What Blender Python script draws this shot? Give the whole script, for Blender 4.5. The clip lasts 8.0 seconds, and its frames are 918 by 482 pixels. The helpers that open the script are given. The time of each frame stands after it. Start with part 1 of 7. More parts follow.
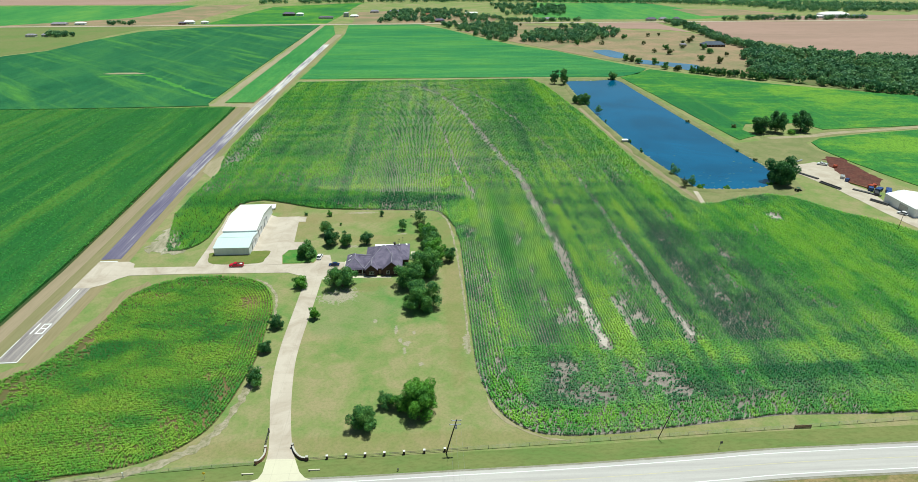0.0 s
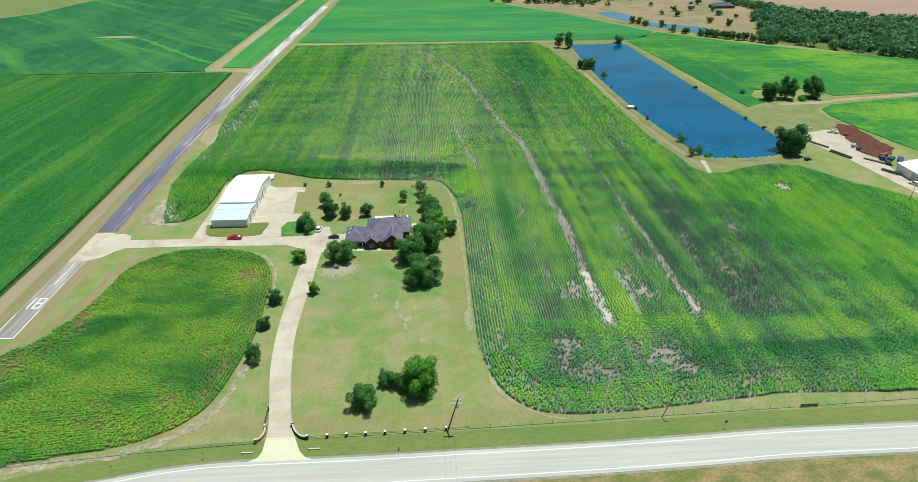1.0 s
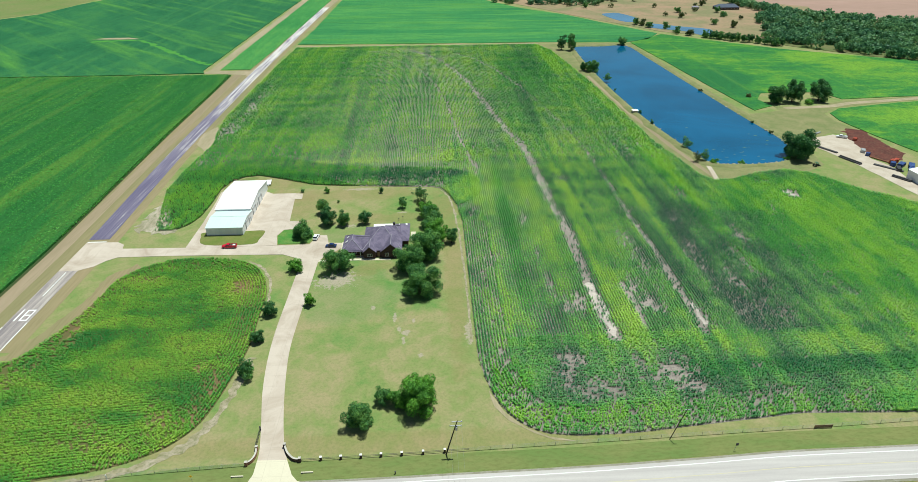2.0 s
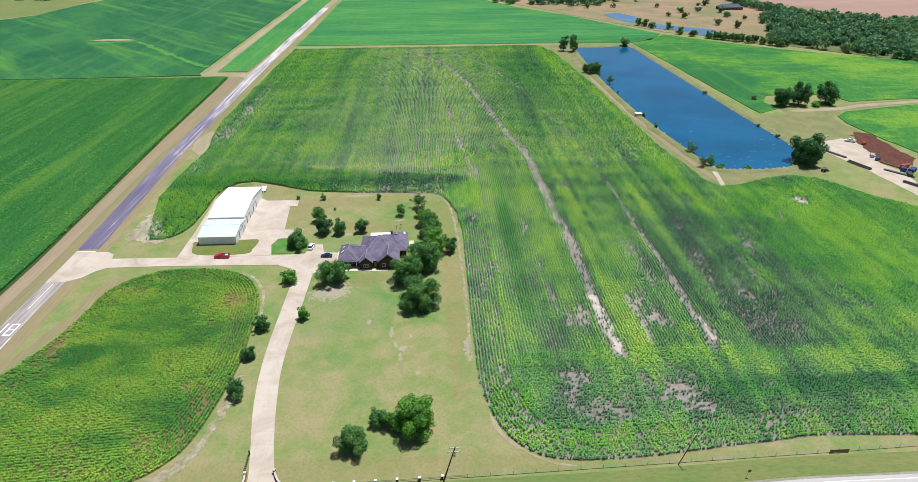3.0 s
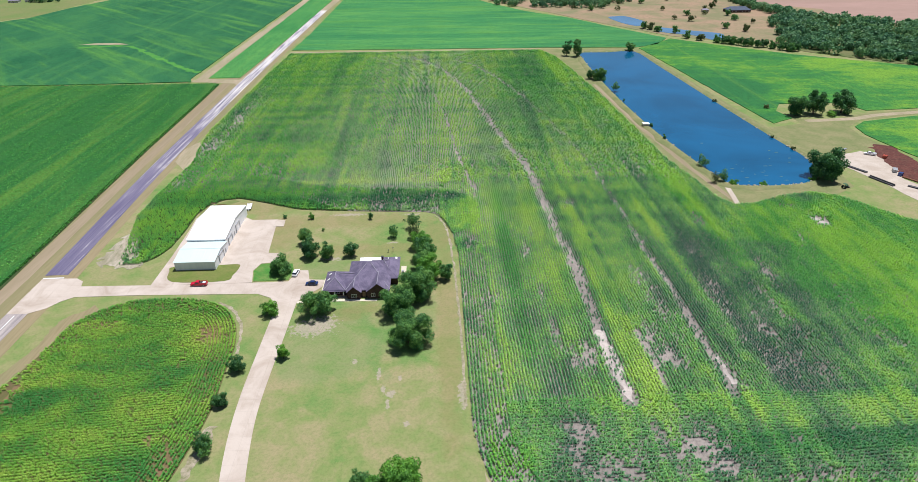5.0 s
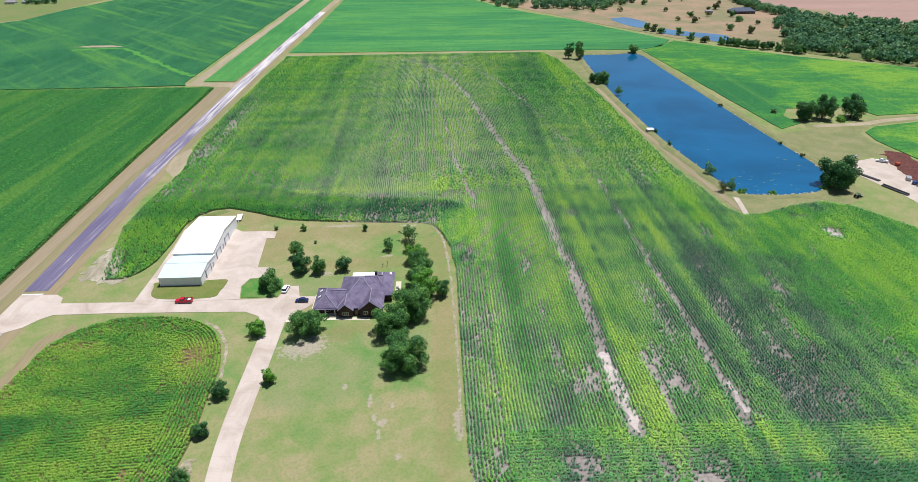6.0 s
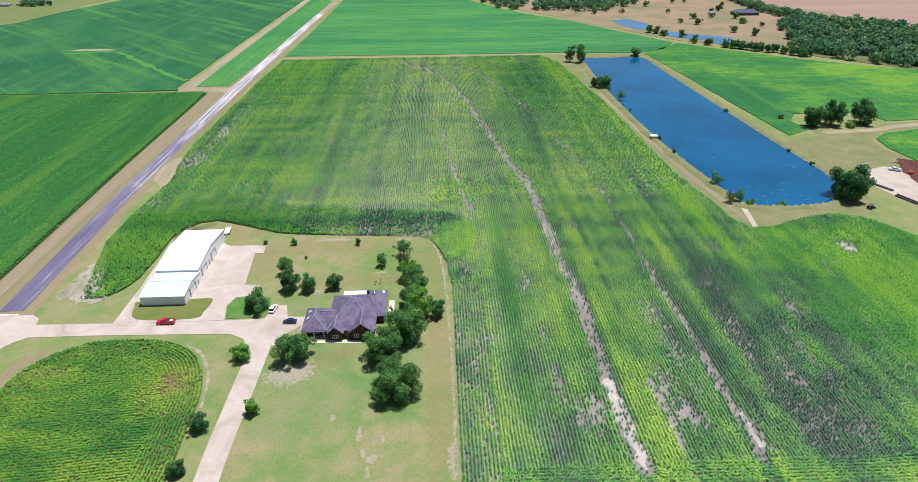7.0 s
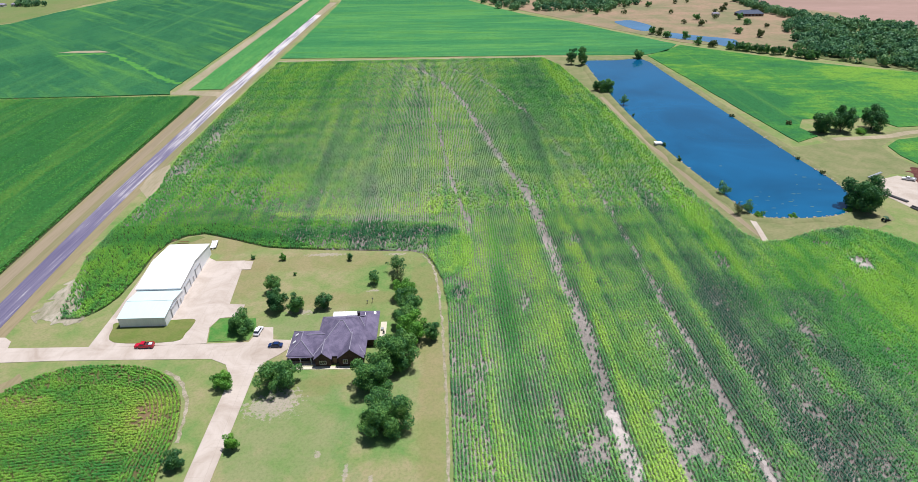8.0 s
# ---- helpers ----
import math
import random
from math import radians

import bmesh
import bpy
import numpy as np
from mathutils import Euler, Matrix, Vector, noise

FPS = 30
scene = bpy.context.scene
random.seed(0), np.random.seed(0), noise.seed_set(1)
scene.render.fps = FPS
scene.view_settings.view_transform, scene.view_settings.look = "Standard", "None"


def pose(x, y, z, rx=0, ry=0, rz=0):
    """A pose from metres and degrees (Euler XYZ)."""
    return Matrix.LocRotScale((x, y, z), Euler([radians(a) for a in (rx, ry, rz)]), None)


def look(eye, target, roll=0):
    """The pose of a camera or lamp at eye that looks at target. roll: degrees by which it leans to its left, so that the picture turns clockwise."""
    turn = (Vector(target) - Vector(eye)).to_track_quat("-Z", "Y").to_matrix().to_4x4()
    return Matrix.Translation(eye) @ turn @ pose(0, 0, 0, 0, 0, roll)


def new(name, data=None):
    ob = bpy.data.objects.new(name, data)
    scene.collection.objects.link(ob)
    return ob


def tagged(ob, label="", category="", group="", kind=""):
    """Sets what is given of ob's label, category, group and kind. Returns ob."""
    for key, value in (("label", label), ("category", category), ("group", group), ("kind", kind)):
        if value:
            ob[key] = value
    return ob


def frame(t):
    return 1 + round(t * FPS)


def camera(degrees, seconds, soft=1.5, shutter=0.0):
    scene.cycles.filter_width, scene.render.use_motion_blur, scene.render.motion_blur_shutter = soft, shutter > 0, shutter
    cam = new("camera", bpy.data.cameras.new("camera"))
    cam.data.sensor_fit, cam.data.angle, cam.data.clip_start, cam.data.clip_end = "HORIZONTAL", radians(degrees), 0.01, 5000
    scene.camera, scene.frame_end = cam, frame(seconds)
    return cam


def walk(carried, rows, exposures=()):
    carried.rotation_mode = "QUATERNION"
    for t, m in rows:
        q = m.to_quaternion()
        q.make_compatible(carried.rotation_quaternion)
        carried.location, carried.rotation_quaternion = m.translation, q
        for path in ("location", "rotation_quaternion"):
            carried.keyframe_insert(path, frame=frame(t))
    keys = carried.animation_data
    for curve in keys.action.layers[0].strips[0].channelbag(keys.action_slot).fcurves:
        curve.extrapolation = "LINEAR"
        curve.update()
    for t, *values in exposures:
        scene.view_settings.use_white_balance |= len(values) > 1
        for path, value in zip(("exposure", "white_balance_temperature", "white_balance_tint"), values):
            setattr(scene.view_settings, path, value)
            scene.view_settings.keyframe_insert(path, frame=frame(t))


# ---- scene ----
cam = camera(74.4, 8.0, soft=0.5)
PATH = [
    (0, (0.563, -5.983, 121.459), (5.463, 83.973, 78.056), -0.1),
    (0.5, (0.743, -3.426, 121.513), (5.343, 84.425, 73.962), -0.1),
    (1, (1.027, -0.345, 122.001), (5.426, 86.977, 73.467), -0.2),
    (1.5, (1.526, 3.175, 121.938), (5.725, 90.558, 73.497), -0.2),
    (3, (3.222, 15.321, 121.941), (7.072, 102.662, 73.396), -0.3),
    (3.5, (3.905, 19.757, 121.894), (7.606, 107.125, 73.384), -0.3),
    (4, (4.721, 24.573, 121.776), (8.32, 111.956, 73.286), -0.3),
    (4.5, (5.586, 29.896, 121.891), (9.135, 117.28, 73.4), -0.3),
    (6, (8.664, 46.736, 121.42), (11.863, 134.164, 72.982), -0.4),
    (6.5, (9.592, 52.448, 121.271), (12.693, 139.921, 72.909), -0.4),
    (7, (10.753, 58.782, 121.284), (13.804, 146.256, 72.921), -0.5),
    (7.5, (11.757, 64.868, 121.406), (14.708, 152.29, 72.944), -0.5),
    (8, (12.996, 71.453, 121.47), (15.895, 158.867, 72.99), -0.5),
]
walk(cam, [(t, look(eye, target, roll)) for t, eye, target, roll in PATH],
     exposures=((0.0, 0.1, 6270, -8), (1.5, 0.1, 6300, -9), (3.0, 0.18, 6230, 8), (8.0, 0.19, 6040, 13)))

# ---- world and sun ----
SUN_TO = Vector((0.22, 0.16, 1.0)).normalized()
elev = math.asin(SUN_TO.z)
azim = math.atan2(SUN_TO.x, SUN_TO.y)
world = bpy.data.worlds.new("sky")
scene.world = world
world.use_nodes = True
wnt = world.node_tree
sky = wnt.nodes.new("ShaderNodeTexSky")
sky.sky_type = "NISHITA"
sky.sun_disc = False
sky.sun_elevation = elev
sky.sun_rotation = azim
sky.dust_density = 0.6
wnt.links.new(sky.outputs[0], wnt.nodes["Background"].inputs[0])
wnt.nodes["Background"].inputs[1].default_value = 0.06
sun_data = bpy.data.lights.new("sun", "SUN")
sun_data.energy = 5.0
sun_data.angle = radians(0.5)
sun_data.color = (1.0, 0.97, 0.925)
sun = new("sun", sun_data)
sun.matrix_world = look(SUN_TO * 500, (0, 0, 0))


# ---- material helpers ----
def base_mat(name, rough=0.9, spec=0.2, metal=0.0):
    m = bpy.data.materials.new(name)
    m.use_nodes = True
    b = m.node_tree.nodes["Principled BSDF"]
    b.inputs["Roughness"].default_value = rough
    b.inputs["Specular IOR Level"].default_value = spec
    b.inputs["Metallic"].default_value = metal
    return m, m.node_tree, b


def coords(nt, scale=(1, 1, 1), turn=0.0, shift=(0, 0, 0)):
    g = nt.nodes.new("ShaderNodeNewGeometry")
    p = nt.nodes.new("ShaderNodeMapping")
    p.inputs["Location"].default_value = shift
    p.inputs["Rotation"].default_value = (0, 0, radians(turn))
    p.inputs["Scale"].default_value = scale
    nt.links.new(g.outputs["Position"], p.inputs["Vector"])
    return p.outputs[0]


def nz(nt, vec, scale, detail=4.0, rough=0.55, twist=0.0):
    n = nt.nodes.new("ShaderNodeTexNoise")
    n.inputs["Scale"].default_value = scale
    n.inputs["Detail"].default_value = detail
    n.inputs["Roughness"].default_value = rough
    n.inputs["Distortion"].default_value = twist
    nt.links.new(vec, n.inputs["Vector"])
    return n.outputs["Fac"]


def ramp(nt, fac, stops):
    r = nt.nodes.new("ShaderNodeValToRGB")
    el = r.color_ramp.elements
    while len(el) < len(stops):
        el.new(0.5)
    for e, (pos, c) in zip(el, stops):
        e.position = pos
        e.color = (*c, 1) if len(c) == 3 else c
    nt.links.new(fac, r.inputs[0])
    return r.outputs[0]


def grey(nt, fac, lo, hi, a=0.0, b=1.0):
    r = nt.nodes.new("ShaderNodeMapRange")
    r.inputs[1].default_value, r.inputs[2].default_value = lo, hi
    r.inputs[3].default_value, r.inputs[4].default_value = a, b
    nt.links.new(fac, r.inputs[0])
    return r.outputs[0]


def mixc(nt, fac, a, b, mode="MIX"):
    n = nt.nodes.new("ShaderNodeMix")
    n.data_type = "RGBA"
    n.blend_type = mode
    for sock, v in ((n.inputs[0], fac), (n.inputs[6], a), (n.inputs[7], b)):
        if isinstance(v, (int, float)):
            sock.default_value = v
        elif isinstance(v, tuple):
            sock.default_value = (*v, 1)
        else:
            nt.links.new(v, sock)
    return n.outputs[2]


def arith(nt, op, a, b=None):
    n = nt.nodes.new("ShaderNodeMath")
    n.operation = op
    for sock, v in zip(n.inputs, (a, b)):
        if v is None:
            continue
        if isinstance(v, (int, float)):
            sock.default_value = v
        else:
            nt.links.new(v, sock)
    return n.outputs[0]


def bump(nt, b, h, strength=0.4, dist=0.05):
    n = nt.nodes.new("ShaderNodeBump")
    n.inputs["Strength"].default_value = strength
    n.inputs["Distance"].default_value = dist
    nt.links.new(h, n.inputs["Height"])
    nt.links.new(n.outputs[0], b.inputs["Normal"])


def spot(nt, cx, cy, rx, ry, ragged=0.5, scale=0.25):
    """A blotch with a ragged rim, 1 inside and 0 outside."""
    p = coords(nt, (1 / rx, 1 / ry, 0), 0, (0, 0, 0))
    sub = nt.nodes.new("ShaderNodeVectorMath")
    sub.operation = "DISTANCE"
    sub.inputs[1].default_value = (cx / rx, cy / ry, 0)
    nt.links.new(p, sub.inputs[0])
    n = nz(nt, coords(nt), scale, 5, 0.65)
    d = arith(nt, "ADD", sub.outputs["Value"], arith(nt, "MULTIPLY", arith(nt, "SUBTRACT", n, 0.5), ragged * 3))
    return grey(nt, d, 1.1, 0.7)


def surface(name, c1, c2, c3, s1=0.05, s2=0.8, rough=0.9, spec=0.2, stretch=(1, 1, 1), rel=0.3, dist=0.03, fine=0.5, turn=0.0, metal=0.0):
    """c1 to c2 in large patches, broken by c3 in fine grain."""
    m, nt, b = base_mat(name, rough, spec, metal)
    v = coords(nt, stretch, turn)
    big = nz(nt, v, s1, 4, 0.6, 0.4)
    small = nz(nt, v, s2, 5, 0.7)
    col = mixc(nt, grey(nt, big, 0.38, 0.62), c1, c2)
    col = mixc(nt, grey(nt, small, 0.45, 0.72, 0, fine), col, c3)
    nt.links.new(col, b.inputs["Base Color"])
    bump(nt, b, small, rel, dist)
    return m


def foliage(name, c1, c2, c3, s1=0.05, glow=0.3, stretch=(1, 1, 1), turn=0.0, s2=0.5, blotches=()):
    """Leaves: three greens in patches, each leaf a little different, light passing through."""
    m, nt, b = base_mat(name, 0.55, 0.25)
    v = coords(nt, stretch, turn)
    big = nz(nt, v, s1, 4, 0.6, 0.5)
    mid = nz(nt, v, s2, 3, 0.6)
    g = nt.nodes.new("ShaderNodeNewGeometry")
    f = arith(nt, "ADD", arith(nt, "MULTIPLY", big, 0.75), arith(nt, "MULTIPLY", mid, 0.25))
    f = arith(nt, "ADD", f, arith(nt, "MULTIPLY", arith(nt, "SUBTRACT", g.outputs["Random Per Island"], 0.5), 0.12))
    for cx, cy, rx, ry, lift in blotches:
        f = arith(nt, "ADD", f, arith(nt, "MULTIPLY", spot(nt, cx, cy, rx, ry, 0.5, 0.09), lift))
    col = ramp(nt, f, [(0.37, c1), (0.5, c2), (0.63, c3)])
    nt.links.new(col, b.inputs["Base Color"])
    t = nt.nodes.new("ShaderNodeBsdfTranslucent")
    nt.links.new(col, t.inputs[0])
    mx = nt.nodes.new("ShaderNodeMixShader")
    mx.inputs[0].default_value = glow
    nt.links.new(b.outputs[0], mx.inputs[1])
    nt.links.new(t.outputs[0], mx.inputs[2])
    nt.links.new(mx.outputs[0], nt.nodes["Material Output"].inputs[0])
    return m


def paint(name, c, rough=0.45, spec=0.5, metal=0.0, wear=0.12):
    m, nt, b = base_mat(name, rough, spec, metal)
    n = nz(nt, coords(nt), 1.3, 5, 0.7)
    dark = tuple(v * (1 - wear * 2.2) for v in c)
    nt.links.new(mixc(nt, grey(nt, n, 0.35, 0.7), c, dark), b.inputs["Base Color"])
    return m


# ---- materials ----
def make_grass():
    m, nt, b = base_mat("grass", 0.95, 0.1)
    v = coords(nt)
    big = nz(nt, v, 0.022, 5, 0.6, 0.6)
    mid = nz(nt, v, 0.13, 8, 0.72, 0.4)
    fine = nz(nt, v, 1.2, 8, 0.75)
    f = arith(nt, "ADD", arith(nt, "MULTIPLY", big, 0.5), arith(nt, "MULTIPLY", mid, 0.5))
    col = ramp(nt, f, [(0.36, (0.115, 0.215, 0.055)), (0.47, (0.20, 0.235, 0.083)), (0.58, (0.29, 0.25, 0.13))])
    lush = (0.065, 0.205, 0.045)
    for cx, cy, rx, ry in ((-28, 190, 18, 22), (-34, 235, 14, 9), (-6, 200, 12, 26)):
        col = mixc(nt, arith(nt, "MULTIPLY", spot(nt, cx, cy, rx, ry, 0.8, 0.09), 0.32), col, lush)
    dry = (0.23, 0.19, 0.085)
    for cx, cy, rx, ry in ((-20, 208, 8, 3), (9, 200, 4, 60), (-82, 291, 26, 8), (-40, 276, 45, 7), (-20, 250, 26, 5), (7, 262, 6, 14), (-60, 265, 10, 14), (-25, 205, 9, 4), (-30, 120, 120, 4)):
        col = mixc(nt, arith(nt, "MULTIPLY", spot(nt, cx, cy, rx, ry, 0.6, 0.12), 0.42), col, dry)
    soil = (0.36, 0.30, 0.24)
    for cx, cy, rx, ry in ((-33, 201, 5, 4), (-36, 198, 7, 4), (-19.9, 180.5, 0.8, 1.0), (-12, 174.2, 0.7, 2.4), (-10.3, 168, 0.6, 2), (-8.7, 162, 0.6, 2.2), (-3.3, 154.4, 1.2, 0.8), (-5.6, 172.5, 0.6, 0.9),
                           (-8, 166, 1.5, 1.5), (-33, 282, 7, 1.2), (-5, 281, 4, 0.9), (-36, 243, 4, 1.5), (-12, 255, 2, 0.8),
                           (12.5, 165, 1.2, 6)):
        col = mixc(nt, arith(nt, "MULTIPLY", spot(nt, cx, cy, rx, ry, 1.4, 0.8), 0.75), col, soil)
    col = mixc(nt, grey(nt, fine, 0.45, 0.7, 0, 0.45), col, (0.075, 0.12, 0.035))
    nt.links.new(col, b.inputs["Base Color"])
    bump(nt, b, fine, 0.6, 0.08)
    return m


def make_concrete(name, c, dark):
    m, nt, b = base_mat(name, 0.85, 0.25)
    v = coords(nt)
    big = nz(nt, v, 0.09, 5, 0.65, 0.8)
    fine = nz(nt, v, 2.6, 5, 0.7)
    col = mixc(nt, grey(nt, big, 0.4, 0.7, 0, 0.8), c, dark)
    col = mixc(nt, grey(nt, fine, 0.5, 0.8, 0, 0.35), col, tuple(x * 0.72 for x in c))
    streak = nz(nt, coords(nt, (1, 0.12, 1), 12), 0.7, 5, 0.65, 0.6)
    col = mixc(nt, grey(nt, streak, 0.58, 0.75, 0, 0.45), col, dark)
    br = nt.nodes.new("ShaderNodeTexBrick")
    br.offset = 0.0
    for k, val in (("Scale", 1.0), ("Mortar Size", 0.05), ("Brick Width", 4.6), ("Row Height", 4.6)):
        br.inputs[k].default_value = val
    nt.links.new(v, br.inputs["Vector"])
    col = mixc(nt, arith(nt, "MULTIPLY", br.outputs["Fac"], 0.22), col, (0.2, 0.17, 0.14))
    nt.links.new(col, b.inputs["Base Color"])
    bump(nt, b, fine, 0.2, 0.01)
    return m


def make_asphalt(name, stops, line_scale=0.5):
    """Old asphalt in long streaks along the way that it runs (world y)."""
    m, nt, b = base_mat(name, 0.85, 0.25)
    streak = nz(nt, coords(nt, (1, 0.05, 1)), line_scale, 4, 0.6)
    patch = nz(nt, coords(nt, (1, 0.3, 1)), 0.06, 5, 0.65, 0.5)
    fine = nz(nt, coords(nt), 2.5, 4, 0.7)
    f = arith(nt, "ADD", arith(nt, "MULTIPLY", streak, 0.55), arith(nt, "MULTIPLY", patch, 0.45))
    f = arith(nt, "ADD", f, arith(nt, "MULTIPLY", arith(nt, "SUBTRACT", fine, 0.5), 0.2))
    nt.links.new(ramp(nt, f, stops), b.inputs["Base Color"])
    bump(nt, b, fine, 0.3, 0.01)
    return m


def make_road():
    m, nt, b = base_mat("road_asphalt", 0.8, 0.3)
    streak = nz(nt, coords(nt, (0.03, 1, 1)), 0.9, 4, 0.6)
    patch = nz(nt, coords(nt), 0.12, 5, 0.65, 0.5)
    fine = nz(nt, coords(nt), 3.5, 4, 0.7)
    col = ramp(nt, streak, [(0.35, (0.385, 0.35, 0.34)), (0.62, (0.46, 0.425, 0.405))])
    col = mixc(nt, grey(nt, patch, 0.5, 0.75, 0, 0.5), col, (0.40, 0.37, 0.36))
    col = mixc(nt, grey(nt, fine, 0.5, 0.8, 0, 0.3), col, (0.24, 0.22, 0.22))
    nt.links.new(col, b.inputs["Base Color"])
    bump(nt, b, fine, 0.2, 0.01)
    return m


def make_water(name, c):
    m, nt, b = base_mat(name, 0.08, 0.5)
    v = coords(nt, (1, 1, 1))
    n = nz(nt, v, 0.8, 4, 0.6, 0.5)
    big = nz(nt, v, 0.018, 3, 0.6, 0.5)
    nt.links.new(mixc(nt, grey(nt, big, 0.4, 0.65), c, tuple(x * 0.72 for x in c)), b.inputs["Base Color"])
    bump(nt, b, n, 0.25, 0.06)
    return m


def make_field(name, c1, c2, c3, s1=0.012, turn=0.0, period=7.0, stretch=(1, 0.22, 1), pale=(0.2, 0.33, 0.05), pale_amount=0.25, blotches=(), contour=None):
    """A closed crop canopy seen from far: patches drawn out along the rows, tractor passes, leafy grain."""
    m, nt, b = base_mat(name, 0.8, 0.1)
    v = coords(nt, stretch, turn)
    big = nz(nt, v, s1, 5, 0.6, 0.8)
    mid = nz(nt, v, s1 * 9, 4, 0.65)
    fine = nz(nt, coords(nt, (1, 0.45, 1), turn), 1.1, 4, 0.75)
    passes = nz(nt, coords(nt, (1, 0.012, 1), turn), 1.0 / period, 3, 0.7)
    f = arith(nt, "ADD", arith(nt, "MULTIPLY", big, 0.6), arith(nt, "MULTIPLY", mid, 0.4))
    for cx, cy, rx, ry, lift in blotches:
        f = arith(nt, "ADD", f, arith(nt, "MULTIPLY", spot(nt, cx, cy, rx, ry, 0.6, 0.03), lift))
    col = ramp(nt, f, [(0.38, c1), (0.5, c2), (0.62, c3)])
    col = mixc(nt, grey(nt, passes, 0.55, 0.75, 0, pale_amount), col, pale)
    if contour is not None:
        # soft pale stripes that follow the lie of the land
        skew = nt.nodes.new("ShaderNodeMapping")
        skew.vector_type = "TEXTURE"
        skew.inputs["Rotation"].default_value = (0, 0, radians(contour))
        skew.inputs["Scale"].default_value = (16, 190, 1)
        nt.links.new(coords(nt), skew.inputs["Vector"])
        lines = nz(nt, skew.outputs[0], 1.0, 4, 0.6, 0.5)
        col = mixc(nt, grey(nt, lines, 0.52, 0.70, 0, 0.85), col, (0.095, 0.26, 0.045))
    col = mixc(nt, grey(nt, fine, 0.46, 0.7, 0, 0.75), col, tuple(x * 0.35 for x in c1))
    nt.links.new(col, b.inputs["Base Color"])
    bump(nt, b, fine, 0.9, 0.5)
    return m


M = {}
M["grass"] = make_grass()
M["lawn_green"] = surface("lawn_green", (0.06, 0.195, 0.035), (0.13, 0.215, 0.055), (0.05, 0.10, 0.025), 0.25, 1.6, 0.95, 0.1)
M["lawn_olive"] = surface("lawn_olive", (0.13, 0.17, 0.04), (0.18, 0.18, 0.06), (0.08, 0.10, 0.025), 0.12, 1.6, 0.95, 0.1)
M["verge"] = surface("verge_grass", (0.18, 0.195, 0.07), (0.13, 0.185, 0.055), (0.09, 0.09, 0.03), 0.1, 1.3, 0.95, 0.1, (0.35, 1, 1))
M["dry_verge"] = surface("dry_verge", (0.33, 0.225, 0.125), (0.15, 0.165, 0.05), (0.10, 0.10, 0.035), 0.22, 1.6, 0.95, 0.1, (0.6, 1, 1), 0.9, 0.2, 0.8)
M["strip_grass"] = surface("strip_grass", (0.27, 0.215, 0.125), (0.215, 0.195, 0.10), (0.14, 0.12, 0.055), 0.1, 1.0, 0.95, 0.1, (1, 0.06, 1))
M["dry_grass"] = surface("dry_grassland", (0.315, 0.215, 0.14), (0.19, 0.185, 0.095), (0.15, 0.12, 0.07), 0.02, 0.25, 0.95, 0.1)
M["soil"] = surface("field_soil", (0.31, 0.265, 0.235), (0.215, 0.188, 0.165), (0.10, 0.092, 0.075), 0.06, 1.2, 0.95, 0.1, (1, 0.6, 1), 0.7, 0.08, 0.85)
# canopy shade painted into the soil colour, far darker than open soil
M["soil_leaf_shade"] = surface("painted_soil_shade", (0.045, 0.075, 0.025), (0.06, 0.07, 0.03), (0.02, 0.035, 0.012), 0.1, 1.0, 0.95, 0.1)
M["dry_green"] = surface("dry_green_field", (0.14, 0.19, 0.06), (0.18, 0.19, 0.075), (0.10, 0.14, 0.04), 0.02, 0.25, 0.95, 0.1)
M["soil_worn"] = surface("worn_tan_soil", (0.42, 0.36, 0.29), (0.27, 0.235, 0.165), (0.14, 0.16, 0.07), 0.2, 0.9, 0.95, 0.1, (1, 0.3, 1), 0.6, 0.08, 0.9)
M["soil_pale"] = surface("pale_soil", (0.50, 0.43, 0.385), (0.36, 0.31, 0.28), (0.19, 0.165, 0.155), 0.15, 1.2, 0.95, 0.1, (1, 1, 1), 0.5, 0.06)
M["margin"] = surface("worn_margin", (0.38, 0.32, 0.245), (0.25, 0.22, 0.135), (0.10, 0.12, 0.04), 0.25, 0.9, 0.95, 0.1, (1, 1, 1), 0.5, 0.05, 0.85)
M["brown_soil"] = surface("reddish_soil", (0.20, 0.125, 0.07), (0.16, 0.115, 0.06), (0.08, 0.09, 0.03), 0.3, 1.2, 0.95, 0.1)
M["soil_weedy"] = surface("weedy_soil", (0.10, 0.115, 0.035), (0.135, 0.10, 0.05), (0.05, 0.075, 0.02), 0.3, 1.2, 0.95, 0.1)
M["track"] = surface("dirt_track", (0.36, 0.295, 0.205), (0.28, 0.24, 0.15), (0.17, 0.16, 0.07), 0.08, 0.9, 0.95, 0.1, (1, 0.15, 1))
M["track_dull"] = surface("trampled_dirt", (0.30, 0.235, 0.16), (0.245, 0.195, 0.125), (0.17, 0.15, 0.08), 0.08, 0.9, 0.95, 0.1, (1, 0.06, 1))
M["brown_field"] = surface("ploughed_field", (0.34, 0.222, 0.182), (0.29, 0.195, 0.155), (0.22, 0.15, 0.11), 0.012, 0.2, 0.95, 0.1, (0.2, 1, 1))
M["red_soil"] = surface("red_soil", (0.115, 0.04, 0.033), (0.075, 0.03, 0.026), (0.20, 0.12, 0.08), 0.2, 0.8, 0.95, 0.1)
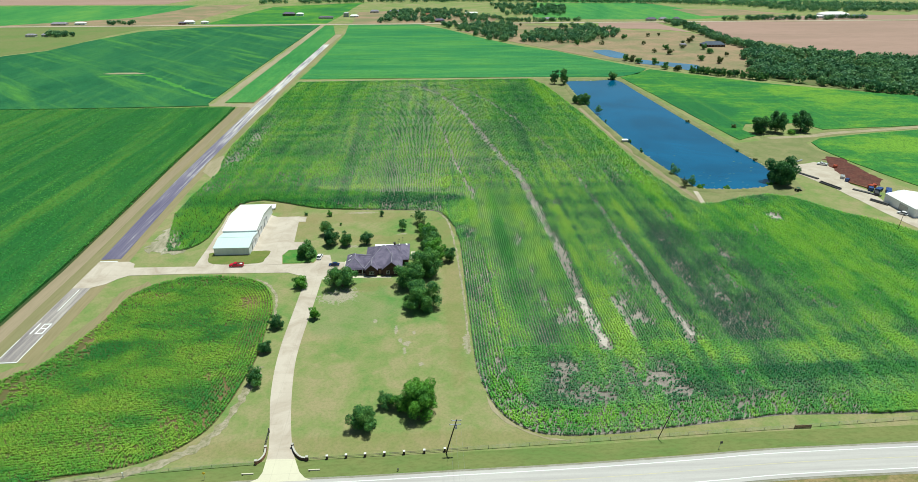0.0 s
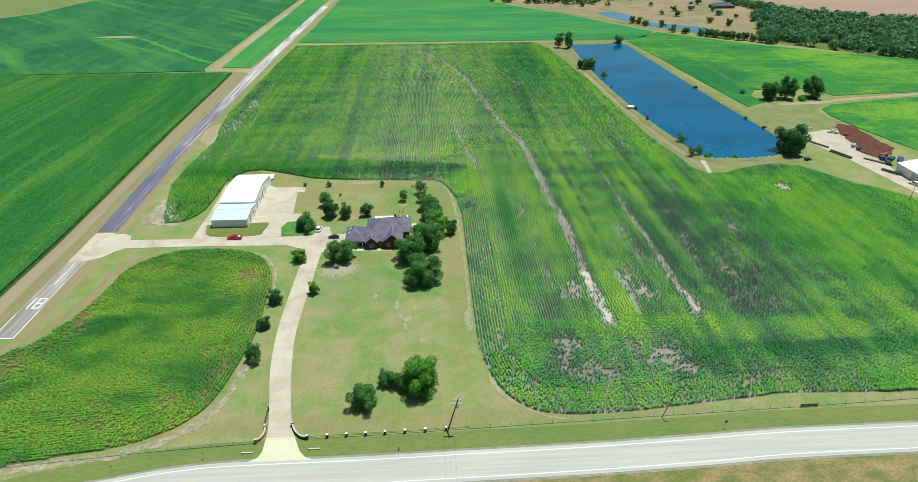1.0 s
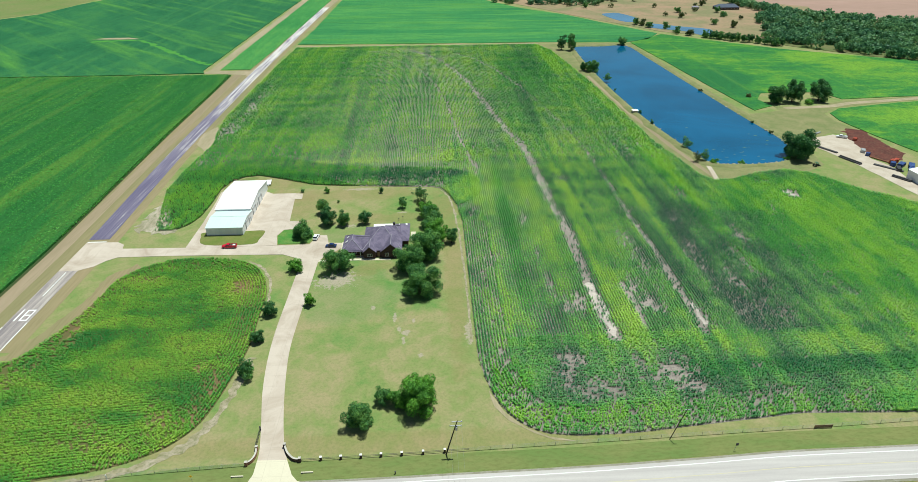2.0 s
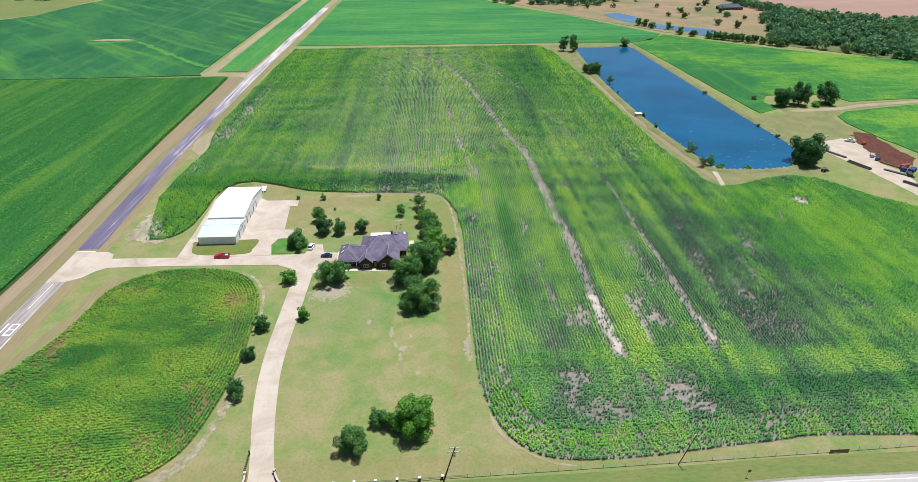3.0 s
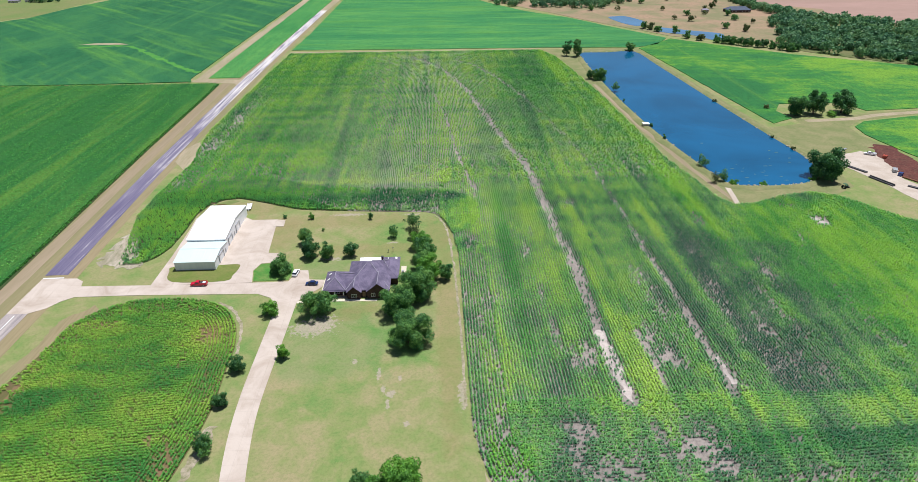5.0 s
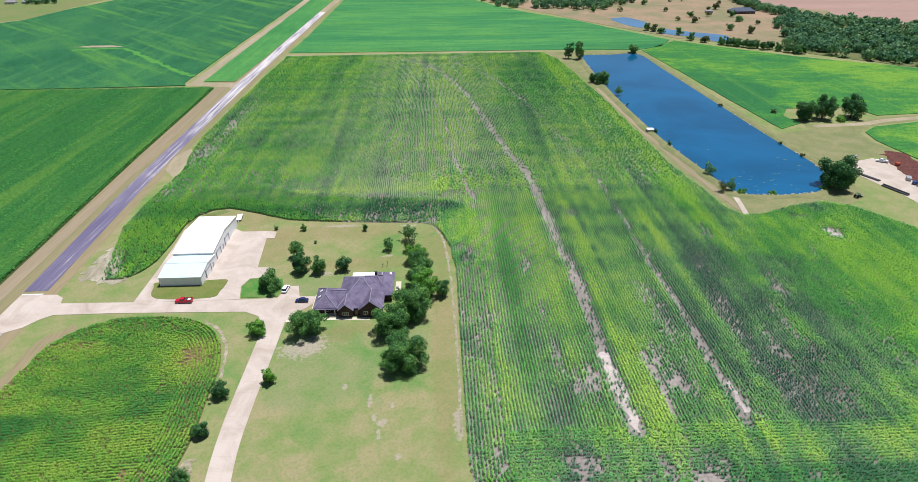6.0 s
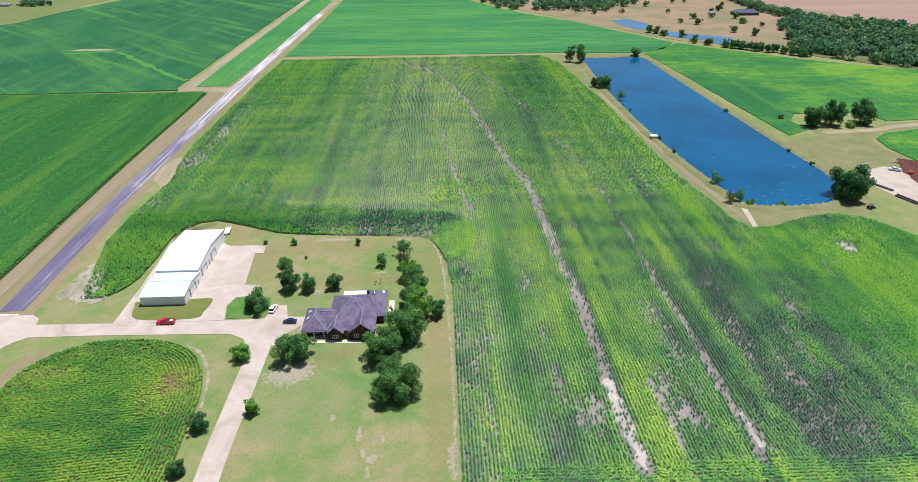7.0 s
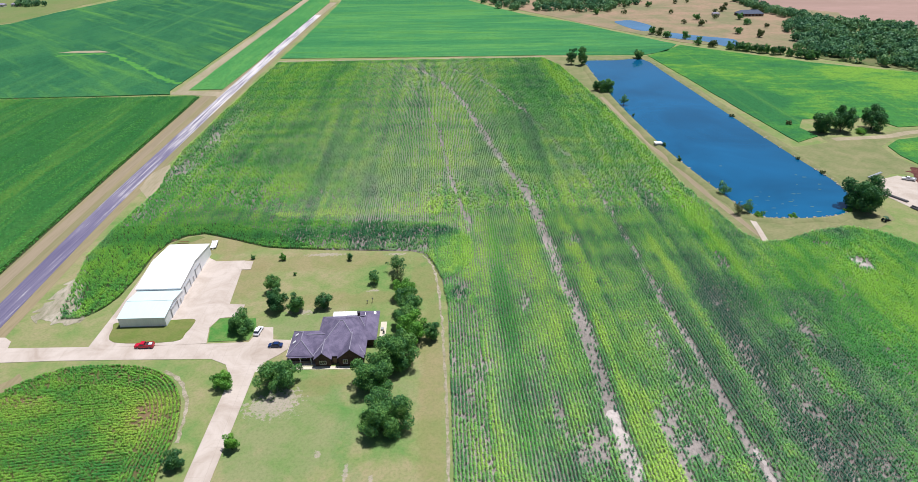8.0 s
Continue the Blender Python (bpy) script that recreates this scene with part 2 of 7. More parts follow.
M["shoulder"] = surface("road_shoulder_grit", (0.30, 0.275, 0.24), (0.23, 0.215, 0.16), (0.14, 0.14, 0.08), 0.3, 1.5, 0.95, 0.1)
M["gravel"] = surface("gravel", (0.50, 0.43, 0.36), (0.41, 0.34, 0.275), (0.27, 0.22, 0.17), 0.12, 2.0, 0.95, 0.1)
M["rock"] = surface("bank_stone", (0.45, 0.40, 0.32), (0.32, 0.28, 0.2), (0.15, 0.15, 0.08), 0.2, 1.5, 0.9, 0.2)
M["bank"] = surface("bank_grass", (0.23, 0.215, 0.105), (0.165, 0.185, 0.075), (0.10, 0.12, 0.045), 0.1, 0.8, 0.95, 0.1)
# olive undergrowth, with the shade under the trees mixed into its colour
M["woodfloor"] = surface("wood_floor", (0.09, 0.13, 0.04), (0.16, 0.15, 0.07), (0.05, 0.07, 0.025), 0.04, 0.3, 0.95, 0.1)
M["concrete"] = make_concrete("concrete", (0.50, 0.425, 0.36), (0.33, 0.26, 0.20))
M["concrete_new"] = make_concrete("pale_concrete", (0.60, 0.55, 0.42), (0.52, 0.46, 0.36))
M["road"] = make_road()
def make_runway():
    """Purple-grey asphalt whose crust bleaches to white streaks farther north."""
    m, nt, b = base_mat("runway_asphalt", 0.85, 0.25)
    g = nt.nodes.new("ShaderNodeNewGeometry")
    sep = nt.nodes.new("ShaderNodeSeparateXYZ")
    nt.links.new(g.outputs["Position"], sep.inputs[0])
    streak = nz(nt, coords(nt, (1, 0.025, 1)), 0.75, 4, 0.65)
    patch = nz(nt, coords(nt, (1, 0.25, 1)), 0.05, 5, 0.65, 0.5)
    fine = nz(nt, coords(nt), 2.5, 4, 0.7)
    f = arith(nt, "ADD", arith(nt, "MULTIPLY", streak, 0.6), arith(nt, "MULTIPLY", patch, 0.4))
    f = arith(nt, "ADD", f, arith(nt, "MULTIPLY", arith(nt, "SUBTRACT", fine, 0.5), 0.2))
    f = arith(nt, "ADD", f, grey(nt, sep.outputs["Y"], 250, 520, -0.05, 0.13))
    col = ramp(nt, f, [(0.40, (0.105, 0.092, 0.155)), (0.53, (0.165, 0.145, 0.205)), (0.58, (0.30, 0.275, 0.30)), (0.68, (0.58, 0.54, 0.51))])
    nt.links.new(col, b.inputs["Base Color"])
    bump(nt, b, fine, 0.3, 0.01)
    return m


M["runway_dark"] = make_runway()
M["runway_pale"] = make_asphalt("runway_asphalt_worn", [(0.36, (0.15, 0.13, 0.14)), (0.47, (0.29, 0.25, 0.24)), (0.6, (0.46, 0.41, 0.36))])
M["white_line"] = surface("white_line_paint", (0.80, 0.80, 0.78), (0.72, 0.72, 0.70), (0.42, 0.41, 0.4), 0.3, 2.0, 0.7, 0.3)
M["yellow_line"] = surface("yellow_line_paint", (0.52, 0.46, 0.30), (0.46, 0.42, 0.31), (0.36, 0.34, 0.31), 0.3, 2.0, 0.7, 0.3)
M["streak"] = surface("pale_streak", (0.085, 0.24, 0.04), (0.06, 0.215, 0.042), (0.038, 0.18, 0.042), 0.12, 1.0, 0.85, 0.1)
M["weed"] = surface("pond_weed", (0.07, 0.15, 0.12), (0.05, 0.12, 0.10), (0.035, 0.09, 0.08), 0.5, 2.0, 0.5, 0.4)
M["water"] = make_water("pond_water", (0.006, 0.097, 0.21))
M["water_far"] = make_water("far_pond_water", (0.07, 0.18, 0.32))
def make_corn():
    """Corn leaves: dull blue-green where stunted, yellow-green where pale, deep green where lush and, as painted haze,
    far off.
    """
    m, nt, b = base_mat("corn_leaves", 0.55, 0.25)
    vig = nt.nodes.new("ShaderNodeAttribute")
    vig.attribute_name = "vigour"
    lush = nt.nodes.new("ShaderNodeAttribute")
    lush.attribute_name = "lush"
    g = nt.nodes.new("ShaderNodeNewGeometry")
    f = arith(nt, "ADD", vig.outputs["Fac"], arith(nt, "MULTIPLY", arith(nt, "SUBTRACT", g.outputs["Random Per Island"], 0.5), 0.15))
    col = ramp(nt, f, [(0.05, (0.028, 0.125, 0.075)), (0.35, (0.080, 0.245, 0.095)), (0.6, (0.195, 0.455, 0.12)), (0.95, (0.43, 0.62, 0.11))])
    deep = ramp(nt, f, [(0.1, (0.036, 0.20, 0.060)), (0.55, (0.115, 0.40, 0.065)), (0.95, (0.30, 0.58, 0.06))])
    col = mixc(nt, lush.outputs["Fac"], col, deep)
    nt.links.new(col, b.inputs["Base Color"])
    t = nt.nodes.new("ShaderNodeBsdfTranslucent")
    nt.links.new(col, t.inputs[0])
    mx = nt.nodes.new("ShaderNodeMixShader")
    mx.inputs[0].default_value = 0.28
    nt.links.new(b.outputs[0], mx.inputs[1])
    nt.links.new(t.outputs[0], mx.inputs[2])
    nt.links.new(mx.outputs[0], nt.nodes["Material Output"].inputs[0])
    return m


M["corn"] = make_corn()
M["corn_front"] = foliage("young_corn_leaves", (0.055, 0.27, 0.05), (0.185, 0.44, 0.052), (0.36, 0.53, 0.07), 0.05, 0.3, (0.45, 1, 1), 0, 0.3,
                          ((-118, 157, 9, 4, -0.07), (-109, 167, 9, 5, -0.07), (-97, 178, 9, 5, -0.05), (-84, 186, 9, 6, -0.06), (-74, 181, 7, 8, -0.05), (-77, 167, 6, 9, -0.07), (-90, 162, 9, 4, -0.05), (-108, 150, 12, 4, -0.06), (-86, 131.5, 7, 3, -0.08), (-62, 180, 3, 24, -0.06),
                           (-70, 197, 6, 6, 0.10), (-104, 200, 12, 6, 0.07), (-92, 142, 14, 6, 0.06), (-118, 180, 5, 14, 0.05)))
M["corn_dark"] = foliage("dense_corn_leaves", (0.035, 0.25, 0.05), (0.075, 0.32, 0.055), (0.165, 0.44, 0.065), 0.07, 0.38, (1, 0.03, 1), 0, 0.2)
M["field_dark"] = make_field("dense_crop", (0.017, 0.105, 0.040), (0.028, 0.135, 0.050), (0.048, 0.175, 0.052), 0.010, 0, 9, (1, 0.3, 1), (0.13, 0.30, 0.06), 0.3, (), 44)
M["field_west"] = make_field("leafy_crop", (0.018, 0.105, 0.024), (0.032, 0.135, 0.028), (0.085, 0.195, 0.03), 0.03, 0, 9, (1, 0.06, 1), (0.13, 0.23, 0.04), 0.45)
M["field_bright"] = make_field("bright_crop", (0.027, 0.14, 0.04), (0.053, 0.2, 0.036), (0.15, 0.30, 0.032), 0.016, 0, 9, (0.5, 1, 1), (0.2, 0.36, 0.04), 0.25, ((232, 500, 26, 70, -0.12), (365, 548, 45, 40, 0.12), (330, 380, 60, 18, 0.1)))
M["field_north"] = make_field("tall_crop", (0.026, 0.155, 0.054), (0.052, 0.215, 0.064), (0.105, 0.29, 0.066), 0.014, 0, 14, (0.18, 1, 1), (0.12, 0.30, 0.04), 0.2, (), 84)
M["field_far"] = make_field("far_crop", (0.04, 0.19, 0.05), (0.07, 0.24, 0.06), (0.13, 0.30, 0.06), 0.006, 0, 22, (1, 0.3, 1), (0.2, 0.4, 0.08), 0.4)
M["oak"] = foliage("oak_leaves", (0.055, 0.165, 0.06), (0.11, 0.27, 0.07), (0.20, 0.38, 0.09), 0.25, 0.38, s2=0.9)
M["ash"] = foliage("bright_leaves", (0.075, 0.215, 0.035), (0.135, 0.34, 0.045), (0.22, 0.45, 0.06), 0.25, 0.3, s2=0.9)
M["cedar"] = foliage("dark_leaves", (0.033, 0.115, 0.047), (0.06, 0.18, 0.055), (0.11, 0.25, 0.065), 0.25, 0.33, s2=0.9)
M["scrub"] = foliage("scrub_leaves", (0.06, 0.10, 0.035), (0.10, 0.14, 0.045), (0.16, 0.19, 0.06), 0.25, 0.25, s2=0.9)
M["woods"] = foliage("wood_leaves", (0.06, 0.17, 0.085), (0.105, 0.24, 0.10), (0.175, 0.315, 0.115), 0.03, 0.35, s2=0.2)
M["bark"] = surface("bark", (0.10, 0.075, 0.055), (0.14, 0.11, 0.08), (0.04, 0.03, 0.02), 0.6, 4, 0.95, 0.1, (1, 1, 0.3))
M["pole_wood"] = surface("pole_wood", (0.055, 0.042, 0.034), (0.085, 0.065, 0.05), (0.03, 0.02, 0.016), 0.6, 4, 0.9, 0.1)
M["timber"] = surface("weathered_timber", (0.24, 0.16, 0.10), (0.32, 0.22, 0.14), (0.07, 0.05, 0.03), 0.6, 4, 0.9, 0.1)
M["grey_metal"] = paint("grey_metal", (0.42, 0.43, 0.44), 0.5, 0.5, 0.4)
M["wire"] = paint("wire_metal", (0.35, 0.36, 0.34), 0.5, 0.5, 0.3)
M["white_metal"] = surface("white_metal_sheet", (0.80, 0.80, 0.80), (0.74, 0.75, 0.76), (0.62, 0.62, 0.62), 0.25, 1.2, 0.45, 0.4, (1, 1, 0.1), 0.1, 0.01, 0.3)
M["roof_white"] = surface("white_roof_sheet", (0.86, 0.855, 0.83), (0.80, 0.80, 0.78), (0.70, 0.69, 0.66), 0.08, 0.9, 0.5, 0.4, (1, 0.2, 1), 0.1, 0.01, 0.3)
M["roof_mint"] = surface("pale_green_roof_sheet", (0.54, 0.65, 0.62), (0.58, 0.67, 0.64), (0.48, 0.57, 0.54), 0.08, 0.9, 0.5, 0.4, (1, 0.2, 1), 0.1, 0.01, 0.3)
M["shingle"] = surface("roof_shingle", (0.185, 0.155, 0.225), (0.115, 0.098, 0.15), (0.07, 0.06, 0.09), 0.35, 3.5, 0.9, 0.2, (1, 1, 2), 0.5, 0.03, 0.6)
M["slate"] = surface("blue_grey_shingle", (0.10, 0.12, 0.165), (0.08, 0.095, 0.13), (0.05, 0.055, 0.08), 0.3, 2.0, 0.9, 0.2)
M["ridge"] = surface("ridge_shingle", (0.30, 0.275, 0.33), (0.25, 0.23, 0.28), (0.10, 0.09, 0.11), 0.3, 3.5, 0.9, 0.2)
M["brick"] = surface("dark_brick", (0.10, 0.060, 0.050), (0.075, 0.048, 0.042), (0.03, 0.022, 0.02), 0.5, 5, 0.9, 0.2, (1, 1, 2.5))
M["stone"] = surface("pale_cap_stone", (0.50, 0.47, 0.42), (0.42, 0.39, 0.35), (0.28, 0.26, 0.23), 0.5, 4, 0.85, 0.2)
M["brick_red"] = surface("red_brick", (0.34, 0.17, 0.11), (0.27, 0.13, 0.09), (0.14, 0.08, 0.06), 0.5, 5, 0.9, 0.2, (1, 1, 2.5))
M["trim"] = paint("white_trim", (0.78, 0.77, 0.74), 0.5, 0.4, 0, 0.06)
M["cream"] = paint("cream_wall", (0.62, 0.57, 0.48), 0.8, 0.3)
M["black"] = paint("black_rubber", (0.018, 0.018, 0.02), 0.8, 0.3)
M["dark_pipe"] = paint("dark_metal", (0.05, 0.05, 0.055), 0.6, 0.4, 0.2)
M["red"] = paint("red_car_paint", (0.50, 0.006, 0.028), 0.25, 0.6, 0, 0.04)
M["white_car"] = paint("white_car_paint", (0.82, 0.82, 0.84), 0.25, 0.6, 0, 0.03)
M["navy"] = paint("navy_car_paint", (0.012, 0.03, 0.11), 0.25, 0.6, 0, 0.04)
M["blue"] = paint("blue_machine_paint", (0.035, 0.075, 0.24), 0.4, 0.5)
M["orange"] = paint("orange_machine_paint", (0.45, 0.07, 0.03), 0.4, 0.5)
M["green_machine"] = paint("green_machine_paint", (0.03, 0.10, 0.04), 0.4, 0.5)
M["yellow"] = paint("yellow_sign_paint", (0.75, 0.52, 0.03), 0.5, 0.4, 0, 0.04)
M["rust"] = surface("rusty_metal", (0.28, 0.13, 0.07), (0.20, 0.09, 0.05), (0.1, 0.05, 0.03), 0.5, 3, 0.85, 0.2)


def make_glass():
    m, nt, b = base_mat("window_glass", 0.05, 0.6)
    b.inputs["Base Color"].default_value = (0.02, 0.025, 0.035, 1)
    return m


M["glass"] = make_glass()


# ---- mesh helpers ----
def part(name, bm, material, parent=None, label="", smooth=False):
    """Links a bmesh (or a ready mesh) as one mesh object under a thing or a part."""
    if isinstance(bm, bpy.types.Mesh):
        me = bm
    else:
        me = bpy.data.meshes.new(name)
        bmesh.ops.recalc_face_normals(bm, faces=bm.faces)
        bm.to_mesh(me)
        bm.free()
    if not me.materials:
        me.materials.append(M[material])
    if smooth:
        me.polygons.foreach_set("use_smooth", [True] * len(me.polygons))
    ob = new(name, me)
    if parent is not None:
        ob.parent = parent
    if label:
        tagged(ob, label)
    return ob


def thing(name, at, label, category, group="", turn=0.0):
    ob = new(name)
    ob.empty_display_size = 0.5
    ob.matrix_basis = pose(*at, 0, 0, turn)
    return tagged(ob, label, category, group)


def soup(name, verts, faces, material):
    """A mesh from arrays: verts (n, 3), faces (m, k) all of one k."""
    verts, faces = np.asarray(verts, np.float32), np.asarray(faces, np.int32)
    me = bpy.data.meshes.new(name)
    m, k = faces.shape
    me.vertices.add(len(verts))
    me.vertices.foreach_set("co", verts.ravel())
    me.loops.add(m * k)
    me.loops.foreach_set("vertex_index", faces.ravel())
    me.polygons.add(m)
    me.polygons.foreach_set("loop_start", np.arange(0, m * k, k, dtype=np.int32))
    me.update(calc_edges=True)
    me.materials.append(M[material])
    return me


def box(bm, x0, y0, z0, x1, y1, z1, bevel=0.0):
    r = bmesh.ops.create_cube(bm, size=1.0, matrix=Matrix.Translation(((x0 + x1) / 2, (y0 + y1) / 2, (z0 + z1) / 2)) @ Matrix.Diagonal((x1 - x0, y1 - y0, z1 - z0, 1)))
    if bevel:
        edges = {e for v in r["verts"] for e in v.link_edges}
        bmesh.ops.bevel(bm, geom=list(edges), offset=bevel, segments=2, affect="EDGES", profile=0.5)
    return bm


def boxed(*a, bevel=0.0):
    return box(bmesh.new(), *a, bevel=bevel)


def tube(bm, points, radii, sides=7):
    rings = []
    for i, p in enumerate(points):
        p = Vector(p)
        a = Vector(points[max(i - 1, 0)])
        b = Vector(points[min(i + 1, len(points) - 1)])
        q = (b - a).to_track_quat("Z", "Y")
        r = radii[i] if isinstance(radii, (list, tuple)) else radii
        rings.append([bm.verts.new(p + q @ Vector((r * math.cos(k * math.tau / sides), r * math.sin(k * math.tau / sides), 0))) for k in range(sides)])
    for u, w in zip(rings, rings[1:]):
        for k in range(sides):
            bm.faces.new((u[k], u[(k + 1) % sides], w[(k + 1) % sides], w[k]))
    bm.faces.new(rings[0][::-1])
    bm.faces.new(rings[-1])
    return bm


def curve_through(pts, n=6, closed=False):
    """A smooth line through plan points."""
    out, m = [], len(pts)
    for i in range(m if closed else m - 1):
        p = [np.array(pts[(i + k) % m] if closed else pts[min(max(i + k, 0), m - 1)], float) for k in (-1, 0, 1, 2)]
        for j in range(n):
            t = j / n
            out.append(tuple(0.5 * (2 * p[1] + (p[2] - p[0]) * t + (2 * p[0] - 5 * p[1] + 4 * p[2] - p[3]) * t ** 2 + (3 * p[1] - p[0] - 3 * p[2] + p[3]) * t ** 3)))
    if not closed:
        out.append(tuple(pts[-1]))
    return out


def ragged(pts, step, amount, seed):
    """The outline with points every step metres, pushed in and out a little."""
    out = []
    for (x0, y0), (x1, y1) in zip(pts, pts[1:] + pts[:1]):
        n = max(1, int(math.hypot(x1 - x0, y1 - y0) / step))
        for k in range(n):
            x, y = x0 + (x1 - x0) * k / n, y0 + (y1 - y0) * k / n
            w = Vector((x * 0.31, y * 0.31, seed))
            out.append((x + amount * noise.noise(w), y + amount * noise.noise(w + Vector((40, 9, 3)))))
    return out


def slab(name, pts, z0, z1, material, label="", kind="structure", category=""):
    """A plan outline as a thin or thick body from z0 to z1."""
    bm = bmesh.new()
    top = [bm.verts.new((x, y, z1)) for x, y in pts]
    low = [bm.verts.new((x, y, z0)) for x, y in pts]
    face = bm.faces.new(top)
    face.normal_update()
    bmesh.ops.triangulate(bm, faces=[face], quad_method="BEAUTY", ngon_method="EAR_CLIP")
    for i in range(len(pts)):
        j = (i + 1) % len(pts)
        bm.faces.new((low[i], low[j], top[j], top[i]))
    return tagged(part(name, bm, material), label, category or name.replace("_", " "), "", kind)


def ribbon(name, line, half, z0, z1, material, label="", shift=0.0, kind="structure", category="", parent=None, wild=0.0):
    """A road of even width along a plan line, with its edges down to z0."""
    bm = bmesh.new()
    rows = []
    for i, p in enumerate(line):
        a, b = line[max(i - 1, 0)], line[min(i + 1, len(line) - 1)]
        d = Vector((b[0] - a[0], b[1] - a[1])).normalized()
        n = Vector((-d.y, d.x))
        w = Vector((p[0] * 0.37, p[1] * 0.37, 5))
        l = Vector(p) + n * (shift + half * (1 + wild * noise.noise(w)))
        r = Vector(p) + n * (shift - half * (1 + wild * noise.noise(w + Vector((9, 4, 30)))))
        rows.append([bm.verts.new((*l, z0)), bm.verts.new((*l, z1)), bm.verts.new((*r, z1)), bm.verts.new((*r, z0))])
    for u, w in zip(rows, rows[1:]):
        for k in range(3):
            bm.faces.new((u[k], u[k + 1], w[k + 1], w[k]))
    ob = part(name, bm, material, parent)
    return ob if parent else tagged(ob, label, category or name.replace("_", " "), "", kind)


def inside(poly, x, y):
    hit = np.zeros(x.shape, bool)
    for (x0, y0), (x1, y1) in zip(poly, poly[1:] + poly[:1]):
        if y0 != y1:
            hit ^= ((y0 > y) != (y1 > y)) & (x < (x1 - x0) * (y - y0) / (y1 - y0) + x0)
    return hit


def to_line(pts, x, y):
    """The distance of every place from a line of plan points."""
    best = np.full(x.shape, 1e9)
    for (x0, y0), (x1, y1) in zip(pts, pts[1:]):
        dx, dy = x1 - x0, y1 - y0
        t = np.clip(((x - x0) * dx + (y - y0) * dy) / (dx * dx + dy * dy), 0, 1)
        best = np.minimum(best, np.hypot(x - x0 - t * dx, y - y0 - t * dy))
    return best


def value_noise(x, y, size, seed):
    """Smooth noise from 0 to 1 with lumps of that size."""
    u, v = np.asarray(x) / size, np.asarray(y) / size
    i, j = np.floor(u).astype(np.int64), np.floor(v).astype(np.int64)
    f, g = u - i, v - j
    f, g = f * f * (3 - 2 * f), g * g * (3 - 2 * g)

    def at(a, b):
        h = (a * 374761393 + b * 668265263 + seed * 974711) & 0xFFFFFFFF
        h = ((h ^ (h >> 13)) * 1274126177) & 0xFFFFFFFF
        return ((h ^ (h >> 16)) & 0xFFFF) / 65535.0
    return (at(i, j) * (1 - f) + at(i + 1, j) * f) * (1 - g) + (at(i, j + 1) * (1 - f) + at(i + 1, j + 1) * f) * g


# ---- ground ----
bm = bmesh.new()
bmesh.ops.create_grid(bm, x_segments=40, y_segments=40, size=6000)
tagged(part("ground", bm, "grass"), "mown and rough grass over flat farmland", "ground", "", "structure")

# ---- distance: patchwork of far fields ----
FAR = (
    ("field", "field_far", [(-1400, 1185), (-755, 1176), (-556, 1262), (-545, 1600), (-1400, 1620)], "far green crop field"),
    ("field", "brown_field", [(-1600, 1640), (-640, 1640), (-560, 2400), (-1600, 2600)], "far bare grey-brown field"),
    ("field", "dry_grass", [(-760, 1170), (-579, 1300), (-529, 1596), (-424, 1623), (-435, 1168), (-560, 1166)], "far fallow brown field"),
    ("field", "field_bright", [(-400, 1168), (-351, 1549), (-153, 1657), (-176, 1170)], "far bright green crop field"),
    ("field", "dry_green", [(-1400, 1150), (-650, 1150), (-470, 1150), (-498, 1019), (-504, 877), (-545, 820), (-900, 640)], "far tan fallow field"),
    ("field", "field_far", [(217, 1262), (278, 1624), (557, 1603), (626, 1254), (527, 1204), (313, 1215)], "far green crop field"),
    ("field", "field_far", [(330, 1640), (1500, 1640), (1600, 2300), (330, 2300)], "far green crop field"),
    ("field", "brown_field", [(322, 1152), (426, 1152), (436, 1000), (392, 1051), (298, 1074)], "far ploughed pinkish-brown field"),
    ("field", "brown_field", [(470, 1110), (520, 1152), (1500, 1152), (1400, 520), (600, 712), (540, 735), (509, 774), (456, 820), (440, 890), (452, 1010)], "far ploughed pinkish-brown field"),
    ("field", "brown_field", [(640, 1172), (1300, 1172), (1300, 1260), (700, 1250)], "far ploughed brown field"),
    ("field", "dry_grass", [(-130, 1172), (130, 1172), (150, 1290), (-60, 1420), (-140, 1400)], "far dry pasture"),
    ("field", "dry_grass", [(560, 1260), (760, 1290), (690, 1420), (560, 1420)], "far dry pasture"),
    ("pasture", "dry_grass", [(60, 1040), (157, 1150), (300, 1060), (420, 1000), (480, 900), (520, 860), (447, 700), (362, 640), (310, 655), (258, 690), (205, 775), (133, 900)], "dry brown pasture round two small ponds"),
)
for k, (nm, mt, pts, lab) in enumerate(FAR):
    slab(nm, ragged(pts, 40, 3, k), 0.0, 0.06 + 0.012 * k, mt, lab, "structure", "field")

